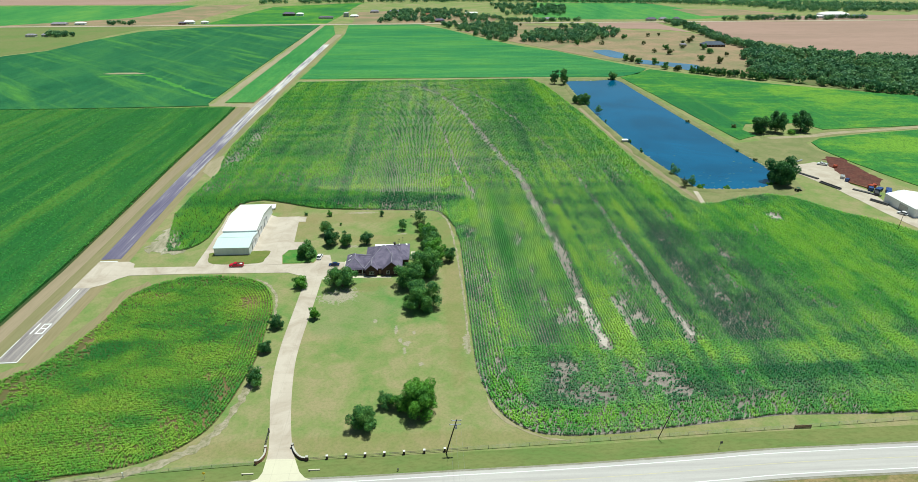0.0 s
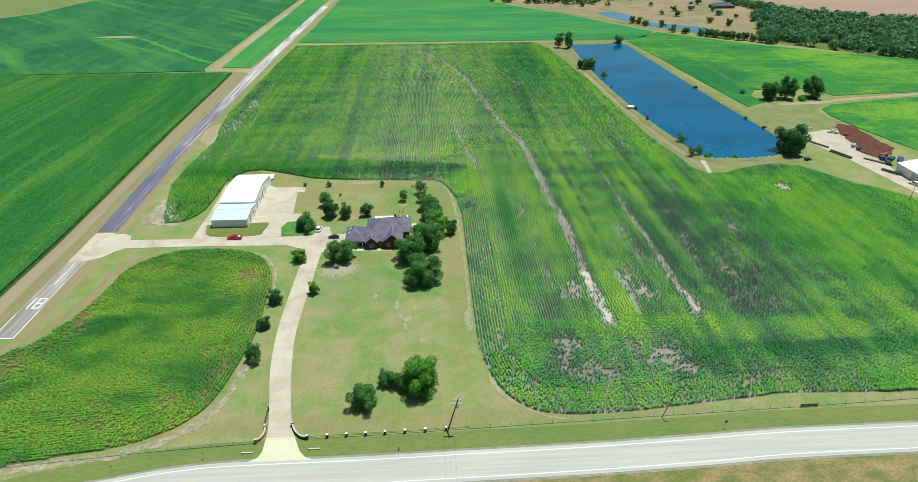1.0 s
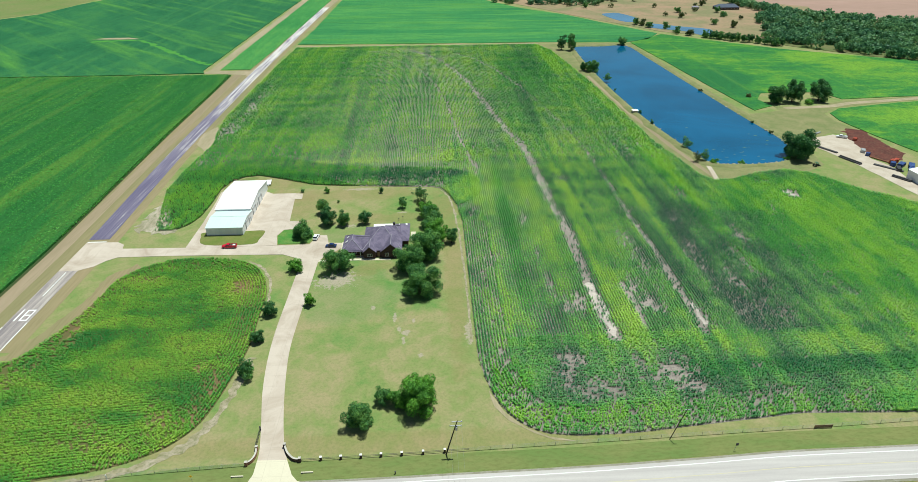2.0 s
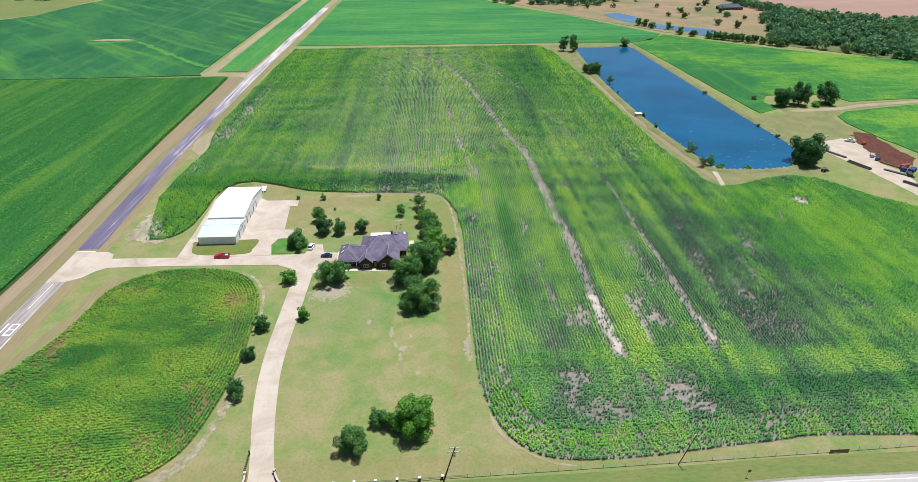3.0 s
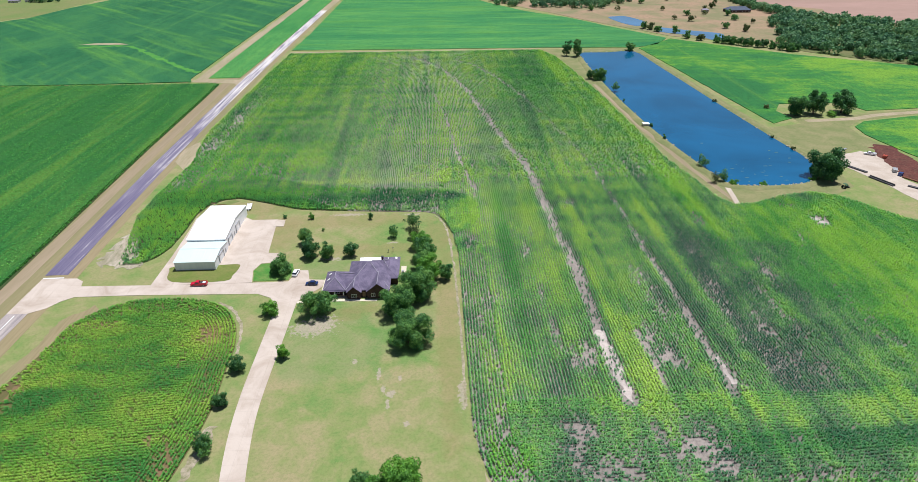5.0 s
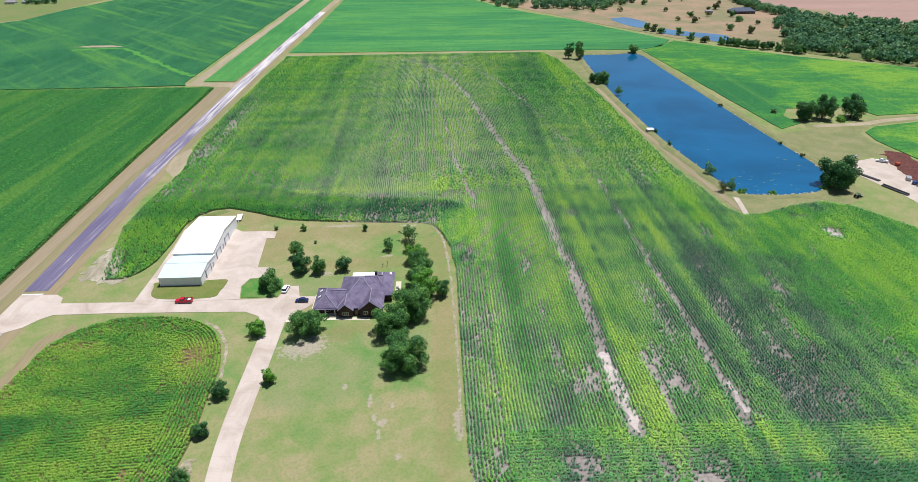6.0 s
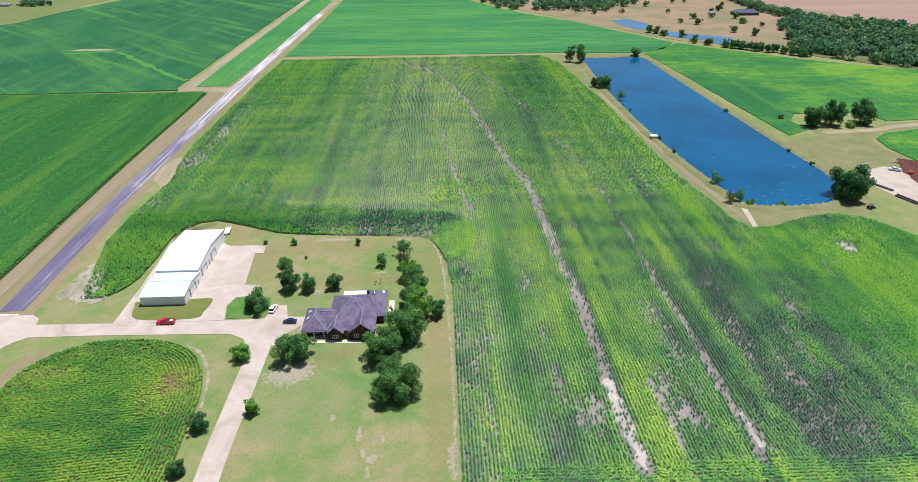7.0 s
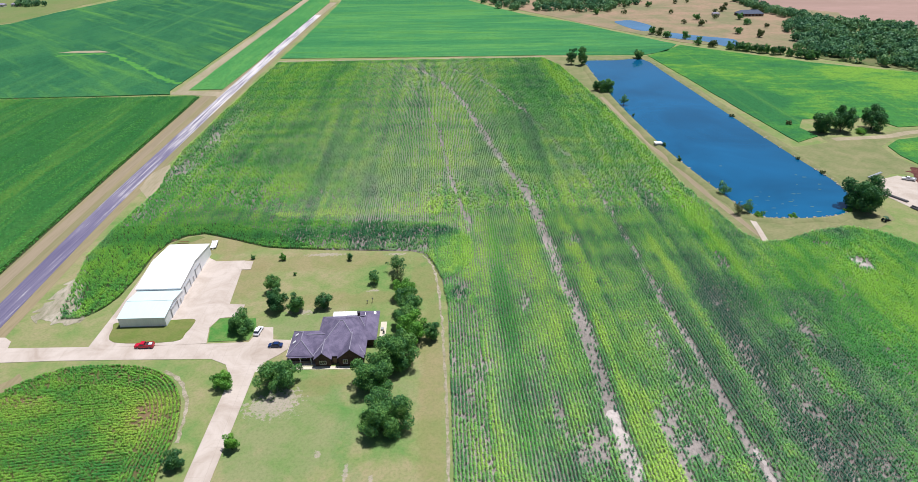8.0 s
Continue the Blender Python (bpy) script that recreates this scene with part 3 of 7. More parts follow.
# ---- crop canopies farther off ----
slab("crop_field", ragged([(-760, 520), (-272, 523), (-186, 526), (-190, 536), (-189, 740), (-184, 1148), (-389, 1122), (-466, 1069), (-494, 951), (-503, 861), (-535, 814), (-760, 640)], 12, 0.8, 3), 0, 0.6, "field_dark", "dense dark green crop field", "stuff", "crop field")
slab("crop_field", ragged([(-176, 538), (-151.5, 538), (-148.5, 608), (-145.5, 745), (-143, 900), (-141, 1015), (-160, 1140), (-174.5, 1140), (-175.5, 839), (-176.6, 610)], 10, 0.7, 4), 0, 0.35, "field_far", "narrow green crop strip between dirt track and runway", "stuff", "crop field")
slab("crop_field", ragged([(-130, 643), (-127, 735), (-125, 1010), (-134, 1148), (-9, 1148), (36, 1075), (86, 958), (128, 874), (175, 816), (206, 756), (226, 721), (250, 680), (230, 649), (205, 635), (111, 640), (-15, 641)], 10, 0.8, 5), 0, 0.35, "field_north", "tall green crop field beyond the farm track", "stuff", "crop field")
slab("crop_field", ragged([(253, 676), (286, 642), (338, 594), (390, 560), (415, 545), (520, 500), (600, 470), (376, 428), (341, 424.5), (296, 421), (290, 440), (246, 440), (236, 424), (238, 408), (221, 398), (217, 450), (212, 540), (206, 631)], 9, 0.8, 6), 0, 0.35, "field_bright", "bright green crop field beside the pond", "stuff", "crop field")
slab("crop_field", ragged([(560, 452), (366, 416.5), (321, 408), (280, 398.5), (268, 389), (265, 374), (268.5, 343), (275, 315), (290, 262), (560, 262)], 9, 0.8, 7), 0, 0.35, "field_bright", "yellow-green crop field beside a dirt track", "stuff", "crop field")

# ---- highway ----
HIGHWAY = curve_through([(-190, 56), (-150, 76), (-120, 88.5), (-98, 96), (-77, 100.1), (-63.8, 102.4), (-49.8, 103.3), (-20, 103.4), (8.4, 103.9), (38, 104.4), (68.5, 105.5), (92, 106.6), (130, 106.8), (200, 107), (420, 107)], 5)
ribbon("dry_verge", [(x, y - 14) for x, y in HIGHWAY], 10.5, 0, 0.03, "dry_verge", "dry brown and green roadside grass")
ribbon("road_shoulder", HIGHWAY, 5.45, 0, 0.06, "shoulder", "pale gravel road shoulder")
road = ribbon("road", HIGHWAY, 4.75, 0, 0.12, "road", "pale grey two-lane asphalt road with white edge lines")
for off in (3.58, -3.58):
    ribbon("edge_line", HIGHWAY, 0.11, 0.1, 0.126, "white_line", "", off, parent=road)
for off in (0.14,):
    ribbon("centre_line", HIGHWAY, 0.10, 0.1, 0.126, "yellow_line", "", off, parent=road)
ribbon("verge", [(x, y + 8.6) for x, y in HIGHWAY], 2.9, 0, 0.035, "verge", "rough roadside grass strip")

# ---- runway and tracks ----
RUNWAY = curve_through([(-138.6, 162.3), (-138.4, 211), (-138.2, 236), (-142.0, 335), (-143.2, 463), (-143.0, 557), (-140.8, 757), (-138.5, 900)], 8)
ribbon("runway_strip", [(x - 4.5, y) for x, y in RUNWAY] + [(-142, 1020)], 13.2, 0, 0.03, "strip_grass", "dry mown grass along the runway", 0)
ribbon("dirt_strip", [(-150.5, 120), (-150.5, 235), (-153.0, 335), (-155.3, 463), (-156.5, 520)], 2.6, 0, 0.05, "track_dull", "trampled bare dirt strip beside a crop field", wild=0.35)
south = [p for p in RUNWAY if p[1] <= 211.5]
north = [p for p in RUNWAY if p[1] >= 233]
ribbon("runway", south, 3.6, 0, 0.09, "runway_pale", "worn grey asphalt runway end with painted number")
ribbon("runway", north, 4.2, 0, 0.09, "runway_dark", "purple-grey asphalt runway bleached to white streaks")
ribbon("runway_overrun", [(-138.5, 895), (-136.5, 960), (-134.5, 1012)], 4.6, 0, 0.08, "track", "pale dirt overrun of the runway")
slab("turnaround", ragged([(-151, 520), (-187, 527), (-187, 533), (-176, 536), (-150, 532), (-146, 560), (-146, 512)], 5, 0.8, 8), 0, 0.06, "track", "bare dirt turn between track and runway")
ribbon("dirt_track", curve_through([(-181, 528), (-181.5, 627), (-180, 791), (-181, 1152)], 6), 4.4, 0, 0.055, "track", "straight bare dirt farm track")
ribbon("farm_track", [(-130, 632.5), (15, 633.5), (112, 634)], 1.9, 0, 0.05, "track", "narrow pale farm track between crops")
slab("bare_patch", ragged([(-138, 372), (-133, 384), (-128.5, 372), (-126, 352), (-127, 340), (-131, 345), (-136, 352)], 3, 0.9, 9), 0, 0.05, "track", "bare dirt bay beside the runway")
slab("far_road_verge", [(-1500, 1148), (1600, 1148), (1600, 1172), (-1500, 1172)], 0, 0.24, "dry_grass", "dry verge of a distant road")
ribbon("far_road", [(-1500, 1156), (0, 1158), (1600, 1160)], 4.5, 0, 0.27, "gravel", "distant pale gravel road")

# runway paint: number, side lines, centre line
paint_bars = bmesh.new()


def bar(x0, y0, x1, y1, z=0.096):
    bmesh.ops.create_cube(paint_bars, size=1.0, matrix=Matrix.Translation(((x0 + x1) / 2, (y0 + y1) / 2, z)) @ Matrix.Diagonal((abs(x1 - x0), abs(y1 - y0), 0.012, 1)))


bar(-140.6, 179.2, -140.1, 185.9)
for x in (-138.6, -136.3):
    bar(x - 0.22, 179.2, x + 0.22, 185.6)
for y in (179.5, 182.4, 185.3):
    bar(-138.38, y - 0.28, -136.52, y + 0.28)
for x, y0, y1 in ((-142.0, 162.5, 176), (-135.2, 162.5, 178), (-138.7, 194, 210)):
    bar(x - 0.14, y0, x + 0.14, y1)
bar(-142.0, 162.4, -135.2, 162.8)
bar(-142.0, 233.6, -134.4, 234.2)
tagged(part("runway_paint", paint_bars, "white_line"), "white runway number 18 and lines", "road marking", "", "structure")
# ---- concrete: apron, drive, courts ----
slab("taxi_apron", [(-142, 211), (-135, 211), (-130.2, 213.9), (-127.4, 217.9), (-123.9, 220.6), (-104, 220.7), (-80, 220.1), (-58.7, 219.4), (-53.5, 216.6), (-50.6, 210.9),
                    (-43.8, 212.0), (-43.6, 213.4), (-41.5, 217.5), (-38.2, 220.5), (-36.2, 223), (-36.0, 227.6), (-41.8, 228.2), (-43.3, 234.8), (-46.6, 234.9), (-48.2, 231), (-49.4, 227.2),
                    (-62.5, 227.0), (-82, 226.7), (-125, 227.6), (-126, 231), (-129.1, 233.2), (-142.1, 233.7)], 0, 0.11, "concrete", "pale weathered concrete taxiway and parking court")
slab("hangar_pad", [(-99.6, 226.9), (-99.6, 249), (-100.3, 270), (-101.2, 282), (-97, 285.5), (-80, 286.5), (-79, 281.5), (-75.5, 278.8), (-64.4, 278.8), (-61.7, 249), (-56.2, 248.4), (-56.2, 241.6), (-62.6, 240.7),
                    (-64.4, 235.6), (-62.7, 227.2), (-72, 226.9)], 0, 0.10, "concrete", "stained concrete apron round the hangars")
slab("concrete_slab", [(-65.0, 272), (-60.4, 272), (-60.9, 278), (-64.4, 278.6)], 0, 0.13, "gravel", "grey weathered concrete slab")
slab("lawn_island", curve_through([(-92.6, 229.0), (-96.3, 236.5), (-95.6, 239.8), (-80, 240.2), (-71.5, 240.6), (-70.3, 238), (-71.2, 232.8), (-73.5, 228.6)], 4, True), 0, 0.16, "lawn_olive", "mown grass island in front of the hangar")
slab("lawn_patch", [(-62.4, 227.9), (-64.0, 235.4), (-62.4, 240.4), (-57.8, 240.6), (-50.3, 240.0), (-48.8, 235), (-49.6, 228.2)], 0, 0.16, "lawn_green", "bright green watered lawn beside the court")
DL = curve_through([(-50.4, 211.2), (-50.7, 188.2), (-50.8, 168.5), (-50.1, 154.4), (-48.4, 140.6), (-45.9, 128.3), (-44.2, 119.5), (-43.9, 115.6)], 5)
DR = curve_through([(-43.7, 212.2), (-44.0, 192), (-44.4, 173), (-44.2, 158.5), (-42.6, 144), (-40.3, 130.2), (-38.0, 120.0), (-36.4, 115.4)], 5)
slab("driveway", DL + DR[::-1], 0, 0.105, "concrete", "long pale concrete driveway")
slab("driveway_mouth", [(-43.9, 115.6), (-43.9, 111.2), (-44.6, 109.2), (-47.0, 107.9), (-30.6, 107.9), (-32.8, 108.9), (-34.4, 110.8), (-36.4, 115.4)], 0, 0.125, "concrete_new", "newer cream concrete driveway mouth at the road")
ribbon("front_walk", [(-43.6, 213.4), (-36, 213.9), (-29, 213.9), (-15.4, 213.4)], 0.65, 0, 0.09, "concrete_new", "narrow concrete walk along the house front")

# bare and worn ground
slab("bare_patch", ragged([(-127, 243), (-121, 239.5), (-113, 240), (-108, 242.6), (-111, 246), (-115, 249), (-117.5, 257), (-120, 266), (-124.5, 274), (-126, 264)], 0.8, 4.2, 10), 0, 0.07, "soil_worn", "pale bare soil at the field corner")
slab("dirt_margin", ragged([(-100, 281), (-101, 288), (-97, 297), (-90, 300.5), (-86, 299.5), (-92, 294), (-96, 287)], 4, 0.8, 11), 0, 0.04, "verge", "dry grass behind the hangar")
slab("dirt_margin", ragged([(27, 121), (32, 118.6), (38, 118), (31, 119.6), (25.2, 123), (20, 129.5), (16.5, 138), (17.5, 131), (21, 126)], 3, 0.5, 12), 0, 0.05, "track", "worn reddish dirt margin of the corn field")
ribbon("dirt_margin", curve_through([(-119, 107.0), (-95, 109.8), (-81, 112.3), (-70.5, 116.2), (-64, 121.5), (-59.5, 128.5), (-57.2, 138.5), (-56.2, 147), (-55.2, 156)], 14), 1.25, 0, 0.05, "margin", "pale dirt margin round the crop", wild=1.2)
ribbon("dirt_margin", curve_through([(-57.0, 186), (-58.6, 197), (-61, 204), (-65.6, 210.6), (-71, 214.4)], 12), 0.55, 0, 0.05, "margin", "pale dirt wheel track round the crop", wild=1.3)
ribbon("dirt_margin", curve_through([(13.2, 160), (13.3, 200), (12.3, 240), (10.8, 262), (8.8, 272.5), (5.6, 279.5)], 24), 0.42, 0, 0.05, "margin", "narrow bare soil edge of the corn", wild=1.6)
ribbon("grass_margin", curve_through([(-146, 148), (-131, 160), (-126, 170), (-122, 182), (-119.5, 196), (-119, 206), (-112, 213)], 10), 2.2, 0, 0.04, "strip_grass", "dry worn margin along the crop", wild=0.6)

# ---- crops with plants ----
MAIN_SOUTH = [(255, 123), (128, 123.4), (102, 124.5), (92, 123.5), (76, 122), (54, 119.8), (39, 119.6), (30.6, 120.8), (25, 124.1), (21, 128.7), (18, 135), (16, 143), (14.6, 153), (14.6, 246), (12.8, 262), (9.8, 273),
              (6, 280.7), (1, 282.9), (-33, 285.6), (-57, 288.7), (-73.6, 296.2), (-87.6, 302), (-94.4, 300.2), (-99.6, 294.6), (-102, 285.6), (-101.7, 270), (-102.5, 255.3), (-105.2, 247.7), (-109.4, 242.8), (-117.5, 242.4)]
MAIN_NORTH = [(-120, 252), (-123, 264), (-128.5, 286), (-128, 311), (-127, 332), (-125.8, 350), (-130.5, 376), (-133.2, 405), (-132, 491), (-131, 554), (-128, 626), (15, 629), (109, 629.5), (118.7, 598), (124, 538), (128.6, 470), (131, 396),
              (133, 340), (137, 311), (139.5, 291), (143.8, 283), (153, 283), (171.4, 291), (186, 294.4), (196.7, 289.3), (205, 276.3), (213, 264.3), (223, 256.3), (232, 242.3), (255, 222)]
MAIN = MAIN_SOUTH + MAIN_NORTH
FRONT = curve_through([(-150, 118), (-134.5, 153), (-128, 158.5), (-123.5, 167), (-120, 179), (-117.5, 194), (-116.5, 203), (-111.5, 210.5), (-104, 216), (-95.4, 217.8), (-84.8, 217.6), (-77.2, 216.2), (-70.9, 213.4), (-66.4, 209.6), (-62.4, 203.5), (-60.2, 197.5),
                       (-58.4, 189), (-58.0, 177.5), (-57.2, 164), (-57.8, 154.5), (-58.8, 146.4), (-60, 138.6), (-62.2, 129.4), (-66.2, 123.2), (-72, 118.6), (-82, 114.7), (-95.4, 112.2), (-108, 109.8), (-150, 98)], 3, True)
WEST = [(-700, 250), (-640, 80), (-156.0, 80), (-153.6, 189), (-153.3, 226), (-155.4, 285), (-158.4, 374), (-160.3, 478), (-161.5, 517), (-166, 521), (-272, 521), (-700, 518)]
STREAK_A = [(-40.4, 597), (-23.9, 572), (-8.4, 538), (5.6, 480), (13.2, 430), (15.3, 399), (17.3, 368), (19.7, 345), (22, 328), (24.6, 308)]
STREAK_B = [(-15.8, 606), (0, 586), (12, 562), (22.8, 524), (32, 485), (36.7, 448), (41.2, 417), (45.4, 388), (49.2, 362), (54.1, 342), (55.9, 314), (56.2, 295), (57, 275), (57.5, 250), (58.7, 228), (58.7, 207), (58.2, 190), (58.9, 171), (59.5, 159)]
STREAK_C = [(24.6, 593), (43, 567), (58, 522), (72, 462), (79.6, 415), (83, 390), (87.7, 356), (89.5, 310), (89.8, 275), (89.5, 241), (90.5, 222), (90.5, 200), (90.3, 184), (90.6, 170), (89.8, 160)]
STREAK_D = [(70.3, 190), (71.4, 177), (71.0, 165)]
slab("field_soil", MAIN, 0, 0.045, "soil", "grey-brown soil under the corn rows")
slab("field_soil", [(x, y) for x, y in FRONT], 0, 0.045, "soil_weedy", "weedy brown soil under the front crop")
# these two soils carry the leaves' shade in their dark colour
slab("field_soil", WEST, 0, 0.04, "soil_leaf_shade", "soil under the west crop with leaf shade painted in")
slab("field_soil", [p for p in MAIN_SOUTH[18:-1]] + [(-114, 252)] + [p for p in MAIN_NORTH[2:4]] + [(-80, 312), (-60, 303)], 0, 0.05, "soil_leaf_shade", "soil under lush corn with leaf shade painted in")
slab("bare_strip", ragged([(56.8, 192), (59.3, 193), (60.8, 184), (61.4, 173), (61.0, 164), (59.4, 158), (58.3, 165), (57.6, 171), (55.6, 178), (57.2, 184)], 0.6, 1.7, 13), 0.0, 0.06, "soil_pale", "pale washed-out bare soil in the corn")
slab("bare_strip", ragged([(90.9, 177), (92.0, 178), (92.3, 170), (92.2, 165), (90.6, 165), (90.7, 172)], 0.7, 1.0, 14), 0.0, 0.06, "soil_pale", "pale bare soil in the corn")
slab("bare_strip", ragged([(171, 268), (174, 269), (179, 259), (177, 256), (173, 262)], 2, 1.2, 15), 0.0, 0.06, "soil_pale", "pale bare soil in the corn")


# thin spots of the stand: x, y, half width, half length, power
THIN = ((-119, 250, 5, 16, 0.95), (51.5, 179, 5.0, 8.5, 1.0), (58.6, 176, 3.0, 14, 1.0), (44, 149, 7.0, 4.5, 0.9), (48, 138, 8.0, 5.5, 0.95), (40, 143, 5, 6, 0.8), (74, 141, 6.5, 7.5, 0.95), (75, 136, 8, 3.2, 1.0), (63, 146, 2.2, 8, 0.7),
        (22, 149.5, 2.6, 8, 0.9), (22.5, 211, 6.0, 6, 0.72), (20.5, 254, 4.2, 10, 0.75), (43.2, 214, 1.5, 5, 0.9), (43.8, 191, 1.4, 7, 0.85), (42.7, 247, 3.0, 8, 0.75), (46, 262, 2, 7, 0.6),
        (77, 179, 6.5, 7, 0.85), (74, 188, 2.2, 8, 0.8), (82.6, 203, 3.0, 16, 0.6), (81, 222, 4, 14, 0.55), (91.5, 170, 2.6, 8, 1.0), (113, 192, 2.6, 14, 0.8), (122.5, 200, 2.4, 18, 0.7), (130.5, 225, 2.6, 9, 0.7), (112, 176, 7, 7, 0.45),
        (120, 171, 5, 6, 0.45), (104, 205, 4, 20, 0.45), (99, 143.5, 5.5, 2.4, 0.75), (99, 133, 4.5, 3.0, 0.75), (94, 130, 5, 3, 0.7), (67, 289, 5, 6, 0.6), (121, 270, 2.4, 9, 0.7), (175, 264, 4, 7, 1.2), (168, 279, 4, 3, 0.6),
        (3, 286, 12, 4, 0.6), (12, 300, 11, 6, 0.75), (-16, 291, 22, 4.5, 0.6), (-14, 309, 30, 4, 0.35), (24.5, 310, 3, 12, 0.8), (-120, 420, 5, 60, 0.5), (-122, 375, 6, 22, 0.55), (150, 200, 4, 22, 0.4), (29, 132, 3, 3, 0.6))
# stand of the corn: x, y, half width, half length, change of vigour, change of lushness
STAND = ((150, 150, 110, 50, -0.08, 0.0), (34, 240, 3.0, 62, -0.10, 0.75), (112, 205, 22, 52, -0.30, -0.2), (100, 235, 10, 40, -0.12, 0.0), (165, 225, 24, 50, 0.04, 1.0), (200, 235, 30, 55, 0.06, 0.9), (172, 235, 9, 40, 0.14, 0.0), (186, 200, 6, 40, 0.12, 0.0), (160, 262, 26, 20, 0.16, 0.8), (60, 158, 200, 3.2, 0.10, 0.3), (118, 153, 26, 6, 0.22, 0.1),
         (150, 170, 34, 9, 0.14, 0.3), (115, 143, 60, 3.4, -0.14, 0.7), (100, 127, 75, 4, 0.10, 0.6), (24, 137, 6, 13, 0.10, 0.9), (36, 126, 14, 5, 0.12, 0.9), (-84, 352, 40, 24, 0.05, 0.95), (-112, 318, 16, 60, 0.02, 1.0), (-66, 352, 9, 16, 0.20, 0.4),
         (-60, 300, 60, 12, -0.10, 0.9), (-98, 265, 30, 20, 0.06, 0.95), (-15, 299, 32, 7, -0.22, -0.2), (22, 215, 6, 80, 0.16, 0.1), (44, 225, 6, 60, 0.10, 0.0), (-20, 318, 45, 3, 0.22, 0.1), (5, 420, 26, 90, 0.10, 0.0), (-55, 470, 60, 120, -0.10, 0.2), (-85, 560, 40, 60, -0.02, 0.5), (62, 420, 10, 90, -0.16, 0.2),
         (80, 520, 20, 70, -0.18, 0.4), (108, 560, 9, 60, 0.24, 0.4), (100, 400, 14, 110, 0.02, 0.2), (124, 360, 6, 150, 0.12, 0.7), (66, 225, 3.6, 70, 0.18, 0.1), (99, 230, 3.0, 60, 0.30, 0.1), (26, 290, 8, 30, 0.14, 0.2), (47, 330, 5, 60, 0.12, 0.1), (72, 320, 8, 60, 0.12, 0.1),
         (20, 626, 170, 9, -0.05, 0.8))
FRONT_WORN = ((-69.5, 196, 4.2, 6.0, 1.0), (-107, 203, 8, 2.6, 0.6), (-63.5, 145, 2.6, 5, 0.75), (-69.6, 152.7, 2, 3, 0.6), (-94, 130.5, 3, 2, 0.6),
              (-74, 131.5, 4, 3, 0.6), (-115.5, 172, 2, 5, 0.6), (-66, 132, 4, 4, 0.6))
for cx, cy, rx, ry, power in FRONT_WORN:
    slab("worn_soil", ragged([(cx + rx * 1.05 * math.cos(i * 0.3), cy + ry * 1.05 * math.sin(i * 0.3)) for i in range(21)], 0.6, 1.0, cx), 0, 0.052, "brown_soil", "reddish worn soil spot in the crop")


def bare(x, y):
    """How bare the main field is at a place: 0 full stand, 1 no plants."""
    n = value_noise(x, y * 0.6, 5, 1) * 0.45 + value_noise(x, y * 0.7, 1.5, 2) * 0.55
    out = np.zeros(x.shape)
    for line, wide, power in ((STREAK_A, 0.8, 0.8), (STREAK_B, 2.0, 0.9), (STREAK_C, 1.25, 0.88), (STREAK_D, 1.3, 0.85)):
        near = np.clip(1.1 - (y - 300) / 500, 0.75, 1)
        if line is STREAK_C:
            near = near * np.clip(np.abs(y - 350) / 130, 0.4, 1)
        out = np.maximum(out, near * power * np.clip(value_noise(x, y, 7, 33) * 1.2 + value_noise(x, y, 1.5, 34) * 0.9, 0.3, 1) * np.clip(1.45 - to_line(line, x, y) / (wide * (0.3 + 1.6 * n)), 0, 1))
    for cx, cy, rx, ry, power in THIN:
        d = np.hypot((x - cx) / rx, (y - cy) / ry)
        out = np.maximum(out, power * 0.85 * np.clip(1.85 - d * 1.05 - 1.9 * n + 0.35, 0, 1))
    wide = value_noise(x, y * 0.35, 14, 5) * 0.5 + value_noise(x, y * 0.3, 4, 6) * 0.5
    return np.maximum(out, np.clip((wide - 0.62) * 1.2, 0, 0.22) * np.clip((400 - y) / 100, 0.25, 1))


def stand(x, y, rng):
    """Vigour and lushness of each plant: strips along the rows, faint bands across them, patches, and chance; far
    plants get haze in their colour.
    """
    strips = value_noise(x, y * 0.03, 6.0, 41) * 0.5 + value_noise(x, y * 0.04, 2.2, 45) * 0.5
    band = value_noise(x * 0.10, y, 8.5, 43)
    patch = value_noise(x, y * 0.4, 16, 42)
    small = value_noise(x, y * 0.6, 3.2, 44)
    v = 0.60 + 0.06 * np.clip((y - 320) / 60, 0, 1) + 0.62 * (strips - 0.5) + 0.26 * (band - 0.5) + 0.2 * (patch - 0.5) + 0.3 * (small - 0.5)
    lush = 0.12 + 0.3 * (value_noise(x, y * 0.3, 11, 46) - 0.4)
    ragged_rim = 0.9 * (value_noise(x, y * 0.5, 7, 47) - 0.5) + 0.5 * (small - 0.5)
    for cx, cy, rx, ry, dv, dl in STAND:
        k = np.clip((1.25 - np.hypot((x - cx) / rx, (y - cy) / ry) + ragged_rim * 0.5) / 0.4, 0, 1)
        v, lush = v + k * dv, lush + k * dl
    # distance haze put into leaf colour: far plants cooler green, less varied
    far = np.clip((y - 310) / 80, 0, 1)
    return v + rng.normal(0, 1, len(x)) * (0.07 - 0.04 * far), np.clip(lush + 0.5 * far, 0, 1)


def give(ob, name, values):
    """One number for each face of a mesh."""
    ob.data.attributes.new(name, "FLOAT", "FACE").data.foreach_set("value", np.asarray(values, np.float32))


